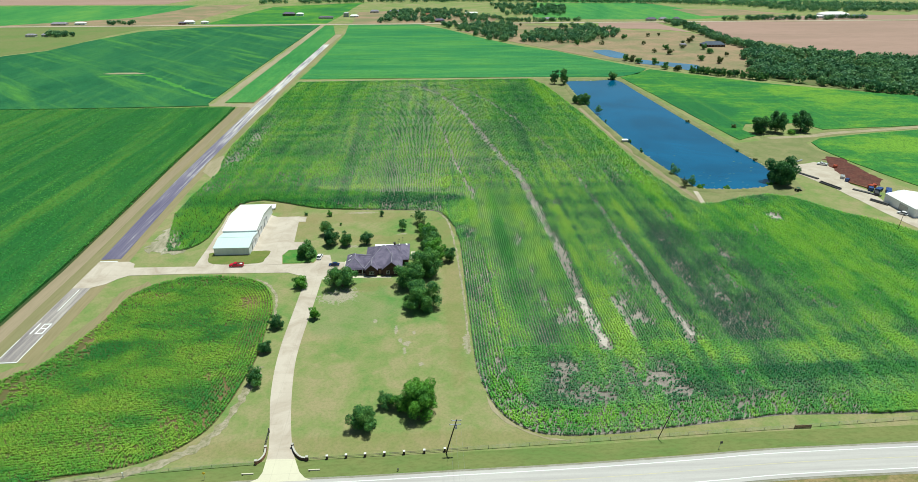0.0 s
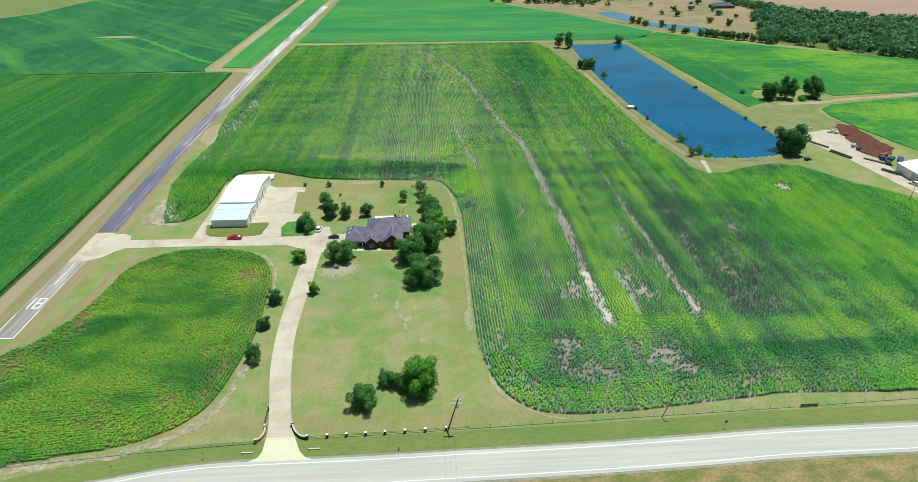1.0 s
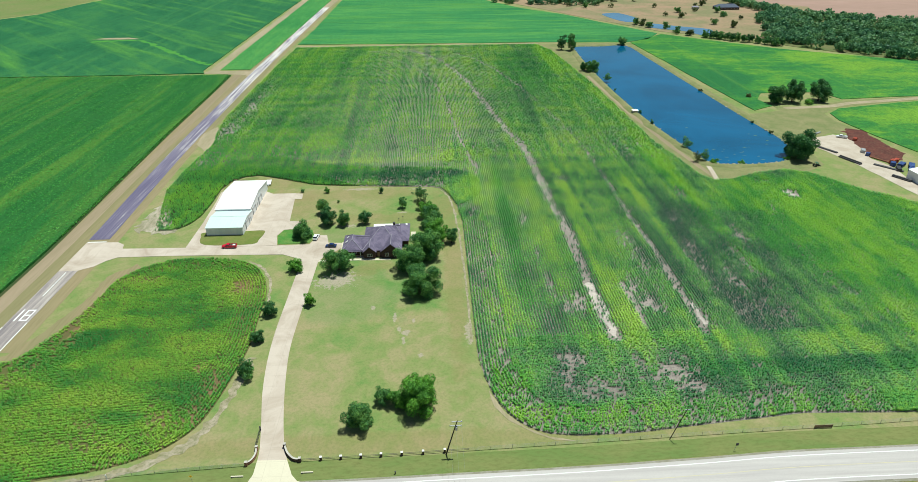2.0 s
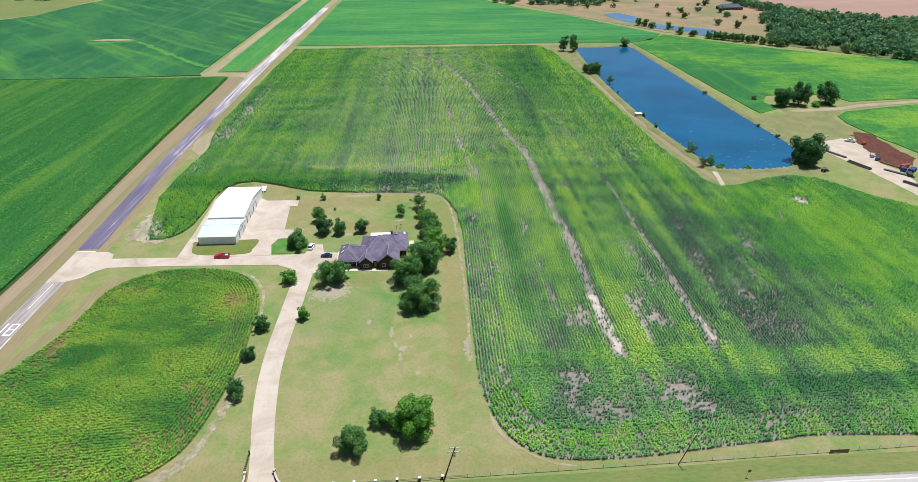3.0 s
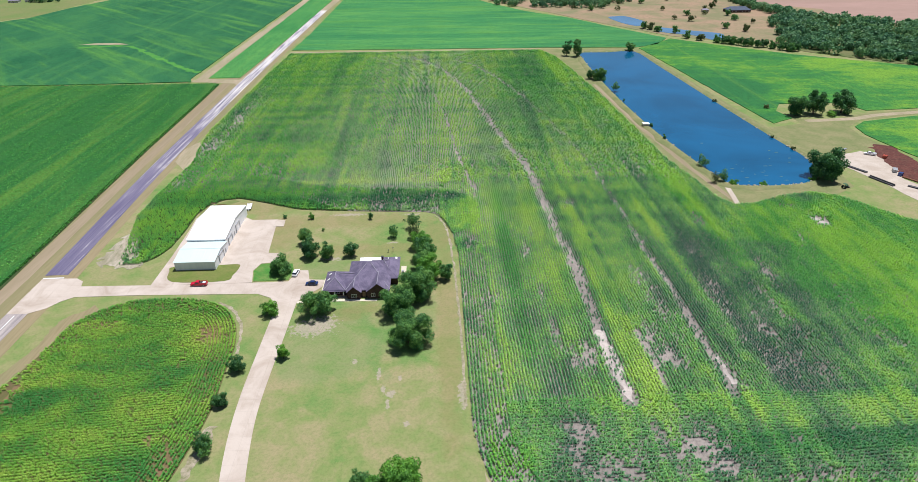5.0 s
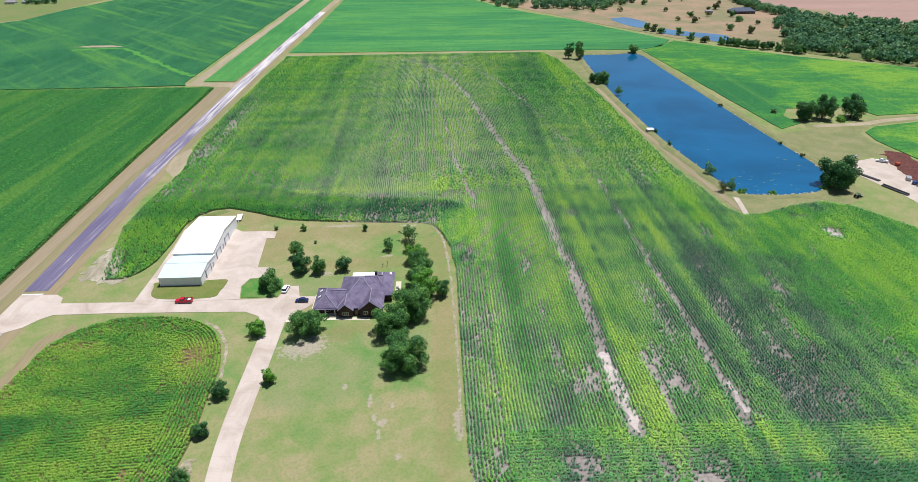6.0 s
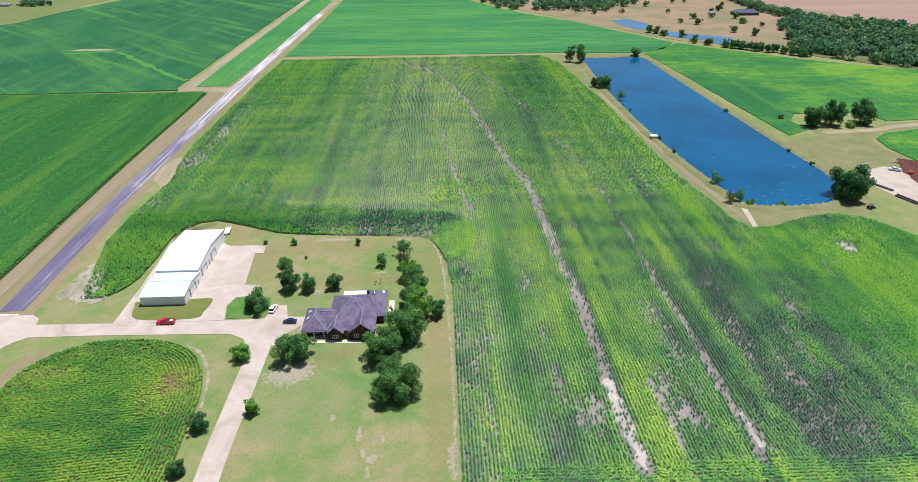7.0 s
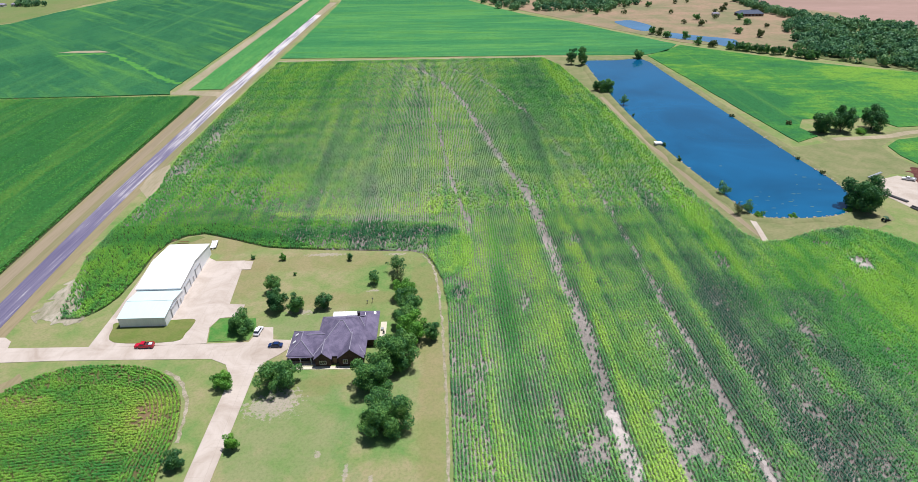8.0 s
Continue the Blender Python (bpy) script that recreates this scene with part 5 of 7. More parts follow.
# pond side
tree(202.5, 310.5, 9.0, 15.0, "cedar", "large dark green tree at the pond corner", 42, 0.8, 20, 0.85)
tree(243.5, 414.0, 6.8, 12.5, "cedar", "dark green tree in a small clump", 43, 0.5, 14, 0.85)
tree(256.5, 416.0, 7.0, 15.5, "cedar", "tall dark green tree in a small clump", 44, 0.5, 15, 0.85)
tree(276.5, 418.0, 7.5, 14.5, "cedar", "dark green tree in a small clump", 45, 0.5, 15, 0.85)
tree(266.0, 411.0, 3.4, 3.2, "ash", "low yellow-green bush under trees", 46, 0.1, 8, 0.7, name="bush")
tree(232.0, 430.0, 2.2, 2.2, "scrub", "low olive bush beside the crop", 47, 0.1, 7, 0.6, name="bush")
tree(129.5, 602.0, 4.6, 14.0, "cedar", "tall dark tree at the pond corner", 48, 0.8, 13, 0.9)
tree(138.0, 598.0, 5.0, 15.5, "oak", "tall dark tree at the pond corner", 49, 0.8, 13, 0.9)
tree(137.5, 512.0, 6.2, 9.5, "oak", "spreading green tree on the pond bank", 50, 0.6, 13, 0.8)
tree(132.0, 517.0, 4.2, 7.0, "cedar", "dark green tree on the pond bank", 51, 0.6, 11, 0.8)
tree(141.0, 478.0, 3.0, 7.5, "oak", "small open tree on the pond bank", 52, 0.8, 8, 0.7, 0.45)
tree(193.5, 619.5, 4.2, 9.0, "oak", "small tree on the far pond bank", 53, 0.8, 10, 0.9)
tree(147.4, 329.5, 3.4, 6.4, "oak", "sparse leaning tree on the pond bank", 54, 1.2, 8, 0.5, 0.35)
tree(145.4, 308.6, 2.4, 6.6, "scrub", "thin sparse tree on the pond bank", 55, 1.0, 7, 0.5, 0.35)
tree(149.4, 308.6, 2.7, 7.0, "oak", "thin green tree on the pond bank", 56, 1.0, 7, 0.5, 0.45)
tree(153.6, 305.2, 2.5, 2.6, "ash", "low yellow-green bush at the shore", 57, 0.1, 8, 0.5, name="bush")
tree(168.0, 304.6, 2.2, 1.6, "ash", "low yellow-green bush at the shore", 58, 0.1, 7, 0.5, name="bush")
tree(195.5, 309.0, 2.0, 1.8, "ash", "low green bush at the shore", 59, 0.1, 7, 0.5, name="bush")
tree(141.8, 372.0, 1.3, 3.6, "cedar", "narrow dark bush on the pond bank", 60, 0.2, 6, 0.5, name="bush")
tree(140.2, 452.0, 0.9, 2.4, "cedar", "small dark bush on the pond bank", 61, 0.2, 5, 0.5, name="bush")
for k, (x, y) in enumerate(((206.8, 372), (208.6, 352), (203.5, 448))):
    tree(x, y, 1.3 + 0.25 * (k % 3), 1.5 + 0.3 * (k % 2), "scrub", "low shrub on the east pond bank", 62 + k % 2, 0.05, 7, 0.45, name="bush", group="bank shrubs", turn=k * 70)
# trees south of the far ponds, and scattered in the pasture
rng = random.Random(7)
for k in range(14):
    f = k / 13
    x, y = 292 + 57 * f + rng.uniform(-2, 2), 655 - 49 * f + rng.uniform(-3, 3)
    tree(x, y, 4.6, 8.0, "cedar" if k % 3 else "oak", "dark green hedgerow tree beside dry pasture", 70 + k % 3, 0.3, 9, 1.2, name="tree", group="hedgerow trees", turn=k * 77)
for k, (x, y) in enumerate(((243, 735), (248, 728), (253, 716), (333, 729), (347, 709), (268, 706), (368, 784), (314, 780), (375, 818), (270, 676), (280, 666), (324, 820), (215, 870), (180, 930), (200, 960), (300, 930), (380, 880), (160, 985), (120, 1010), (420, 860))):
    tree(x, y, 4.8, 7.5, "scrub" if k % 3 == 1 else "oak", "scattered green tree in dry pasture", 80 + k % 4, 0.4, 8, 1.3, name="tree", group="pasture trees", turn=k * 51)


def wood(name, poly, spacing, radius, tall, label, seed, material="woods"):
    """A far wood: many small crowns joined in one body."""
    rg = np.random.default_rng(seed)
    xs, ys = [p[0] for p in poly], [p[1] for p in poly]
    gx, gy = np.meshgrid(np.arange(min(xs), max(xs), spacing), np.arange(min(ys), max(ys), spacing))
    x, y = gx.ravel() + rg.normal(0, spacing * 0.3, gx.size), gy.ravel() + rg.normal(0, spacing * 0.3, gx.size)
    keep = inside(poly, x, y) & (value_noise(x, y, 30, seed) > 0.2)
    vs, fs, base = [], [], 0
    for cx, cy in zip(x[keep], y[keep]):
        r, t = radius * rg.uniform(0.7, 1.25), tall * rg.uniform(0.7, 1.2)
        blobs = [(cx, cy, t * 0.55, r * 0.75)] + [(cx + r * 0.5 * math.cos(a), cy + r * 0.5 * math.sin(a), t * rg.uniform(0.35, 0.8), r * 0.45) for a in rg.uniform(0, 6.3, 5)]
        v, f = leaf_cards(rg, blobs, 120 if radius < 6 else 60, radius * 0.42, 1.0, 0.1)
        vs.append(v)
        fs.append(f + base)
        base += len(v)
    return tagged(part(name, soup(name, np.concatenate(vs), np.concatenate(fs), material), material), label, "wood", "", "stuff")


wood("woodland", [(352, 612), (374, 590), (407, 556), (455, 520), (560, 468), (800, 470), (800, 600), (600, 704), (540, 728), (503, 765), (450, 812), (436, 800), (405, 770), (388, 735), (408, 715), (372, 690), (362, 655), (345, 640)], 9.5, 5.6, 8.5, "dense dark green wood along a creek", 31)
wood("woodland", [(440, 1140), (470, 1140), (464, 1030), (446, 900), (462, 830), (450, 800), (432, 830), (426, 900), (440, 1020)], 9, 5.4, 8, "dark green tree belt between bare fields", 32)
wood("woodland", [(133, 905), (205, 1064), (284, 1102), (315, 1010), (300, 960), (239, 890), (181, 890)], 12, 5.4, 8, "open green wood round a farmstead", 33)
wood("woodland", [(-90, 1180), (-60, 1400), (60, 1420), (110, 1300), (160, 1190), (60, 1176)], 15, 5.4, 8, "scattered farmstead trees by the far road", 34)
wood("woodland", [(20, 1140), (64, 1040), (95, 930), (125, 905), (150, 990), (158, 1140)], 13, 5.4, 8, "scattered trees at the edge of a crop", 35)
wood("woodland", [(-420, 1690), (-400, 1625), (100, 1660), (600, 1560), (760, 1460), (800, 1330), (1300, 1310), (1400, 1420), (850, 1560), (640, 1640), (100, 1730)], 15, 6.5, 9, "distant belt of dark trees", 36)
wood("woodland", [(560, 1165), (760, 1176), (860, 1180), (860, 1200), (700, 1198), (560, 1185)], 12, 5.5, 8, "tree belt by a far road", 37)
wood("woodland", [(170, 1300), (290, 1290), (330, 1500), (160, 1560)], 16, 5.5, 8, "distant scattered trees", 38)
wood("woodland", [(-585, 1025), (-545, 1030), (-540, 1012), (-585, 1008)], 9, 5, 8, "farmstead trees in a fallow field", 39)
wood("woodland", [(-570, 1182), (-520, 1184), (-520, 1172), (-570, 1170)], 8, 5, 8, "farmstead trees by the far road", 40)
wood("woodland", [(150, 1170), (300, 1170), (310, 1190), (150, 1195)], 12, 5, 7, "roadside trees by the far road", 41)
wood("scrub", [(70, 1035), (157, 1140), (300, 1050), (420, 990), (480, 890), (445, 790), (400, 720), (345, 700), (300, 770), (275, 850), (235, 850), (140, 905)], 58, 3.4, 4.5, "scattered olive scrub in dry pasture", 42, "scrub")


# ---- buildings ----
def prism_roof(eave, ridge):
    """A closed roof body: eave corners in order (x, y, z) and the ridge points over them, as faces of a bmesh."""
    bm = bmesh.new()
    if abs(ridge[0][1] - ridge[1][1]) > abs(ridge[0][0] - ridge[1][0]):
        eave = eave[1:] + eave[:1]
    e = [bm.verts.new(p) for p in eave]
    r = [bm.verts.new(p) for p in ridge]
    bm.faces.new((e[0], e[1], r[1], r[0]))
    bm.faces.new((e[1], e[2], r[1]))
    bm.faces.new((e[2], e[3], r[0], r[1]))
    bm.faces.new((e[3], e[0], r[0]))
    bm.faces.new(e)
    return bm


def hip(x0, y0, x1, y1, z, ridge, over=0.5, thick=0.18):
    """A hip roof with eaves over the walls and a fascia below; ridge is two points."""
    bm = prism_roof([(x0 - over, y0 - over, z), (x1 + over, y0 - over, z), (x1 + over, y1 + over, z), (x0 - over, y1 + over, z)], ridge)
    box(bm, x0 - over, y0 - over, z - thick, x1 + over, y1 + over, z - 0.004)
    return bm


def ridge_caps(points, r=0.16):
    bm = bmesh.new()
    for a, b in points:
        tube(bm, [a, b], r, 5)
    return bm


def window(parent, x, y, z, w, h, face="s", lights=2):
    """A framed window on a wall that faces south, east, north or west."""
    bm = bmesh.new()
    f = 0.09
    for a in ((-w / 2, -w / 2 + f), (w / 2 - f, w / 2)):
        box(bm, a[0], -0.06, -h / 2, a[1], 0.04, h / 2)
    for a in ((-h / 2, -h / 2 + f), (h / 2 - f, h / 2)):
        box(bm, -w / 2 + f, -0.06, a[0], w / 2 - f, 0.04, a[1])
    for k in range(1, lights):
        c = -w / 2 + w * k / lights
        box(bm, c - 0.035, -0.05, -h / 2 + f, c + 0.035, 0.03, h / 2 - f)
    turn = {"s": 0, "e": 90, "n": 180, "w": 270}[face]
    fr = part("window", bm, "trim", parent, "white framed window")
    fr.matrix_basis = pose(x, y, z, 0, 0, turn)
    part("pane", boxed(-w / 2 + f, -0.02, -h / 2 + f, w / 2 - f, 0.0, h / 2 - f), "glass", fr)
    return fr


house = thing("house", (0, 0, 0), "dark brick house with a purple-grey hipped shingle roof", "house")
part("wall", boxed(-26.2, 215.6, 0, -11.4, 235.2, 3.0), "brick", house)
part("wall", boxed(-34.2, 217.2, 0, -26.2, 227.9, 2.9), "brick", house)
part("wall", boxed(-11.4, 223.5, 0, -8.6, 238.0, 2.8), "brick", house)
part("wall", boxed(-14.8, 235.2, 0, -11.4, 238.0, 2.8), "brick", house)
part("wall", boxed(-25.8, 214.4, 0, -21.3, 215.6, 2.9), "brick", house)
part("wall", boxed(-18.8, 214.5, 0, -11.6, 215.6, 3.0), "brick", house)
part("roof", hip(-26.2, 215.9, -11.4, 235.2, 3.05, [(-19.4, 226.6, 8.0), (-18.4, 226.6, 8.0)]), "shingle", house)
part("roof", hip(-34.2, 218.6, -22.0, 227.9, 2.9, [(-30.4, 223.3, 5.3), (-21.0, 223.3, 5.3)]), "shingle", house)
part("roof", hip(-34.2, 216.4, -27.2, 227.9, 2.95, [(-30.7, 220.2, 5.75), (-30.7, 224.2, 5.75)]), "shingle", house)
part("roof", hip(-14.8, 223.5, -8.6, 238.0, 2.85, [(-11.7, 226.8, 4.7), (-11.7, 234.8, 4.7)]), "shingle", house)
part("roof", hip(-18.5, 226.0, -11.0, 235.6, 3.0, [(-18.0, 230.0, 6.6), (-14.4, 230.6, 6.2)]), "shingle", house)


def gable(x0, x1, y0, y1, z, peak, over=0.45):
    """A gable that faces south: a sloping roof pair with thickness."""
    bm = bmesh.new()
    mid = (x0 + x1) / 2
    t = 0.16
    for a, b in (((x0 - over, z), (mid, peak)), ((mid, peak), (x1 + over, z))):
        v = []
        for dz in (0, -t):
            for y in (y0 - over, y1):
                v += [bm.verts.new((a[0], y, a[1] + dz)), bm.verts.new((b[0], y, b[1] + dz))]
        for f in ((0, 1, 3, 2), (4, 6, 7, 5), (0, 4, 5, 1), (2, 3, 7, 6), (0, 2, 6, 4), (1, 5, 7, 3)):
            bm.faces.new([v[i] for i in f])
    return bm


def gable_wall(x0, x1, y0, y1, z, peak):
    bm = bmesh.new()
    mid = (x0 + x1) / 2
    f = [bm.verts.new(p) for p in ((x0, y0, z), (x1, y0, z), (mid, y0, peak))]
    b = [bm.verts.new(p) for p in ((x0, y1, z), (x1, y1, z), (mid, y1, peak))]
    bm.faces.new(f)
    bm.faces.new(b[::-1])
    for i in range(3):
        j = (i + 1) % 3
        bm.faces.new((f[i], f[j], b[j], b[i]))
    return bm


part("gable_wall", gable_wall(-25.8, -21.3, 214.4, 214.9, 2.9, 5.15), "brick", house)
part("gable_roof", gable(-25.8, -21.3, 214.4, 221.0, 2.95, 5.35), "shingle", house)
part("gable_wall", gable_wall(-18.8, -11.6, 214.5, 215.0, 3.0, 6.15), "brick", house)
part("gable_roof", gable(-18.8, -11.6, 214.5, 224.0, 3.05, 6.4), "shingle", house)
part("ridge_cap", ridge_caps([((-26.6, 215.5, 3.1), (-19.4, 226.6, 8.0)), ((-11.0, 215.5, 3.1), (-18.4, 226.6, 8.0)), ((-34.6, 216.0, 3.0), (-30.7, 220.2, 5.8)), ((-26.8, 216.0, 3.0), (-30.7, 220.2, 5.8)), ((-34.6, 228.3, 3.0), (-30.7, 224.2, 5.8)), ((-30.7, 220.2, 5.8), (-30.7, 224.2, 5.8)), ((-29.5, 223.3, 5.35), (-24, 223.3, 5.35)),
                              ((-23.55, 214.0, 5.37), (-23.55, 220.9, 5.37)), ((-15.2, 214.1, 6.42), (-15.2, 222.6, 6.42)), ((-10.6, 236.0, 3.05), (-14.0, 231.0, 6.2)), ((-19.4, 226.6, 8.0), (-18.4, 226.6, 8.0)), ((-10.6, 225.7, 3.05), (-14, 231, 6.2))]), "ridge", house, "paler ridge and hip shingles")
part("patio_cover", boxed(-23.6, 235.7, 2.7, -15.4, 238.6, 2.85), "roof_white", house, "flat white patio cover")
for px in (-23.3, -19.5, -15.7):
    part("patio_post", boxed(px - 0.08, 238.2, 0, px + 0.08, 238.36, 2.7), "trim", house)
chimney = part("chimney", boxed(-15.1, 234.0, 3.0, -14.3, 234.8, 5.5, bevel=0.03), "brick", house)
part("chimney_cap", boxed(-15.2, 233.9, 5.5, -14.2, 234.9, 5.62), "dark_pipe", chimney)
# skylights in white trim: bright sky reflections painted as their colour
for sx, sy, sz in ((-32.9, 224.6, 4.36), (-33.1, 221.2, 4.22)):
    sk = part("skylight", boxed(-0.55, -0.4, 0, 0.55, 0.4, 0.12, bevel=0.02), "trim", house, "domed skylight painted white for its reflection")
    sk.matrix_basis = pose(sx, sy, sz - 0.05, 0, -36, 0)
for sx, sy in ((-12.4, 235.0), (-9.6, 236.4)):
    sk = part("skylight", boxed(-0.4, -0.7, 0, 0.4, 0.7, 0.1, bevel=0.02), "trim", house, "skylight painted white for its reflection")
    sk.matrix_basis = pose(sx, sy, 3.55 if sx > -10 else 4.1, 0, 22 if sx > -10 else 38, 0)
window(house, -23.55, 214.36, 1.5, 2.0, 1.3, "s", 3)
window(house, -16.8, 214.46, 1.6, 1.4, 1.5, "s", 2)
window(house, -13.6, 214.46, 1.6, 1.4, 1.5, "s", 2)
window(house, -29.8, 217.16, 1.5, 1.6, 1.3, "s", 2)
window(house, -34.24, 220.5, 1.5, 1.4, 1.2, "w", 2)
window(house, -8.56, 229.5, 1.5, 1.8, 1.3, "e", 2)
part("front_door", boxed(-20.6, 215.52, 0.1, -19.6, 215.58, 2.2), "timber", house)
for px in (-33.6, -30.6, -27.4):
    part("porch_post", boxed(px - 0.12, 215.7, 0, px + 0.12, 215.95, 2.7), "trim", house)
part("porch_roof", boxed(-34.2, 215.4, 2.62, -26.0, 217.1, 2.8), "shingle", house)
for k in range(6):
    part("porch_rail", boxed(-33.4 + k * 1.25, 215.62, 0.75, -32.3 + k * 1.25, 215.7, 0.9), "timber", house)
part("porch_floor", boxed(-34.2, 214.9, 0, -26.0, 217.1, 0.15), "concrete", house)
part("ac_unit", boxed(-7.5, 231.0, 0, -6.6, 231.9, 0.9, bevel=0.05), "grey_metal", house)
slab("garage_apron", [(-36.0, 220), (-34.3, 220), (-34.3, 228.6), (-36.0, 228.4)], 0, 0.12, "concrete_new", "pale concrete strip beside the house")
slab("patio", [(-7.8, 228), (-5.8, 228), (-5.8, 236), (-7.8, 236)], 0, 0.1, "concrete_new", "small concrete patio beside the house")
patio_chair = thing("patio_chair", (-6.5, 229.6, 0.1), "small dark patio chair on concrete", "chair")
part("seat", boxed(-0.3, -0.3, 0.38, 0.3, 0.3, 0.46), "dark_pipe", patio_chair)
part("backrest", boxed(-0.3, 0.24, 0.46, 0.3, 0.3, 0.95), "dark_pipe", patio_chair)
for lx in (-0.26, 0.26):
    for ly in (-0.26, 0.26):
        part("leg", boxed(lx - 0.03, ly - 0.03, 0, lx + 0.03, ly + 0.03, 0.38), "dark_pipe", patio_chair)


def shed_body(name, x0, y0, x1, y1, eave, ridge, wall, roof, label, axis="x"):
    """A metal shed: four thick walls under a pitched roof whose ridge runs along x or y, with ribs and trim."""
    ob = thing(name, (x0, y0, 0), label, "shed" if name != "hangar" else "hangar")
    w, d = x1 - x0, y1 - y0
    t = 0.2
    body = bmesh.new()
    if axis == "x":
        prof = [(0, 0, 0), (0, d, 0), (0, d, eave), (0, d / 2, ridge), (0, 0, eave)]
        shift = Vector((w, 0, 0))
    else:
        prof = [(0, 0, 0), (w, 0, 0), (w, 0, eave), (w / 2, 0, ridge), (0, 0, eave)]
        shift = Vector((0, d, 0))
    a = [body.verts.new(p) for p in prof]
    b = [body.verts.new(Vector(p) + shift) for p in prof]
    body.faces.new(a)
    body.faces.new(b[::-1])
    for i in (0, 1, 2, 3, 4):
        j = (i + 1) % 5
        body.faces.new((a[i], a[j], b[j], b[i]))
    part("wall", body, wall, ob)
    o = 0.25
    for side in (0, 1):
        bm = bmesh.new()
        if axis == "x":
            lo = (0 - o if side == 0 else d + o)
            slope = (ridge - eave) / (d / 2)
            pts = [(-o, lo, eave - slope * o), (w + o, lo, eave - slope * o), (w + o, d / 2, ridge), (-o, d / 2, ridge)]
        else:
            lo = (0 - o if side == 0 else w + o)
            slope = (ridge - eave) / (w / 2)
            pts = [(lo, -o, eave - slope * o), (lo, d + o, eave - slope * o), (w / 2, d + o, ridge), (w / 2, -o, ridge)]
        u = [bm.verts.new(Vector(p) + Vector((0, 0, 0.06))) for p in pts]
        v = [bm.verts.new(Vector(p) + Vector((0, 0, 0.15))) for p in pts]
        bm.faces.new(u)
        bm.faces.new(v)
        for i in range(4):
            j = (i + 1) % 4
            bm.faces.new((u[i], u[j], v[j], v[i]))
        pan = part("roof_panel", bm, roof, ob)
        n = 6
        for k in range(1, n):
            q0, q1 = Vector(pts[0]).lerp(Vector(pts[1]), k / n), Vector(pts[3]).lerp(Vector(pts[2]), k / n)
            rb = bmesh.new()
            tube(rb, [q0 + Vector((0, 0, 0.16)), q1 + Vector((0, 0, 0.16))], 0.035, 4)
            part("rib", rb, roof, pan)
    rb = bmesh.new()
    tube(rb, [(-o, d / 2, ridge + 0.16), (w + o, d / 2, ridge + 0.16)] if axis == "x" else [(w / 2, -o, ridge + 0.16), (w / 2, d + o, ridge + 0.16)], 0.12, 6)
    part("ridge_cap", rb, roof, ob)
    return ob


front_hangar = shed_body("hangar", -94.0, 236.9, -78.8, 253.0, 3.7, 4.9, "white_metal", "roof_mint", "low white metal hangar with a pale mint roof")
back_hangar = shed_body("hangar", -94.6, 253.06, -79.3, 284.6, 4.6, 6.4, "white_metal", "roof_white", "long white metal hangar with a white roof")
for y0, y1, z1, ob, x in ((3.0, 8.0, 3.1, back_hangar, 15.3), (14.0, 19.0, 3.4, back_hangar, 15.3), (5.0, 10.5, 3.2, front_hangar, 15.2)):
    d = part("sliding_door", boxed(x + 0.02, y0, 0.1, x + 0.12, y1, z1), "white_metal", ob)
    for yy in (y0, y1):
        part("jamb", boxed(x + 0.02, yy - 0.12, 0.1, x + 0.3, yy + 0.12, z1 + 0.2), "grey_metal", d)
    part("track_rail", boxed(x + 0.02, y0 - 0.12, z1 + 0.02, x + 0.3, y1 + 0.12, z1 + 0.22), "grey_metal", d)
for ob, x, y in ((front_hangar, 15.2, 12.8), (back_hangar, 15.3, 11.0)):
    part("side_door", boxed(x + 0.02, y, 0.1, x + 0.07, y + 0.95, 2.15), "grey_metal", ob)
part("base_trim", boxed(-0.04, -0.06, 0.0, 15.24, -0.015, 0.35), "grey_metal", front_hangar)
for k in range(19):
    part("seam", boxed(0.4 + k * 0.8 - 0.03, -0.05, 0.36, 0.4 + k * 0.8 + 0.03, -0.012, 3.66), "white_metal", front_hangar)

trailer = thing("flat_trailer", (-80.2, 291.6, 0.05), "white flatbed trailer parked on grass", "trailer", turn=8)
part("bed", boxed(-1.1, -3.0, 0.6, 1.1, 3.0, 0.78, bevel=0.03), "white_metal", trailer)
for sx in (-1.1, 1.04):
    part("side_rail", boxed(sx, -3.0, 0.78, sx + 0.06, 3.0, 1.1), "white_metal", trailer)
for sx in (-1.0, 1.0):
    for sy in (-0.5, 0.5):
        part("wheel", tube(bmesh.new(), [(sx - 0.1, sy, 0.35), (sx + 0.1, sy, 0.35)], 0.35, 12), "black", trailer)
part("drawbar", tube(bmesh.new(), [(0, -3.0, 0.6), (0, -4.4, 0.5)], 0.06, 5), "white_metal", trailer)

implement = thing("farm_implement", (-93.5, 293.0, 0), "rusty reddish farm implement on grass", "farm machine")
part("frame_bar", boxed(-2.2, -0.1, 0.7, 2.2, 0.1, 0.9), "rust", implement)
part("frame_bar", boxed(-2.0, 1.2, 0.7, 2.0, 1.4, 0.9), "rust", implement)
for k in range(7):
    part("tine", tube(bmesh.new(), [(-2.0 + k * 0.66, 0, 0.8), (-2.0 + k * 0.66, 0.5, 0.7), (-2.0 + k * 0.66, 0.2, 0.0)], 0.05, 5), "rust", implement)
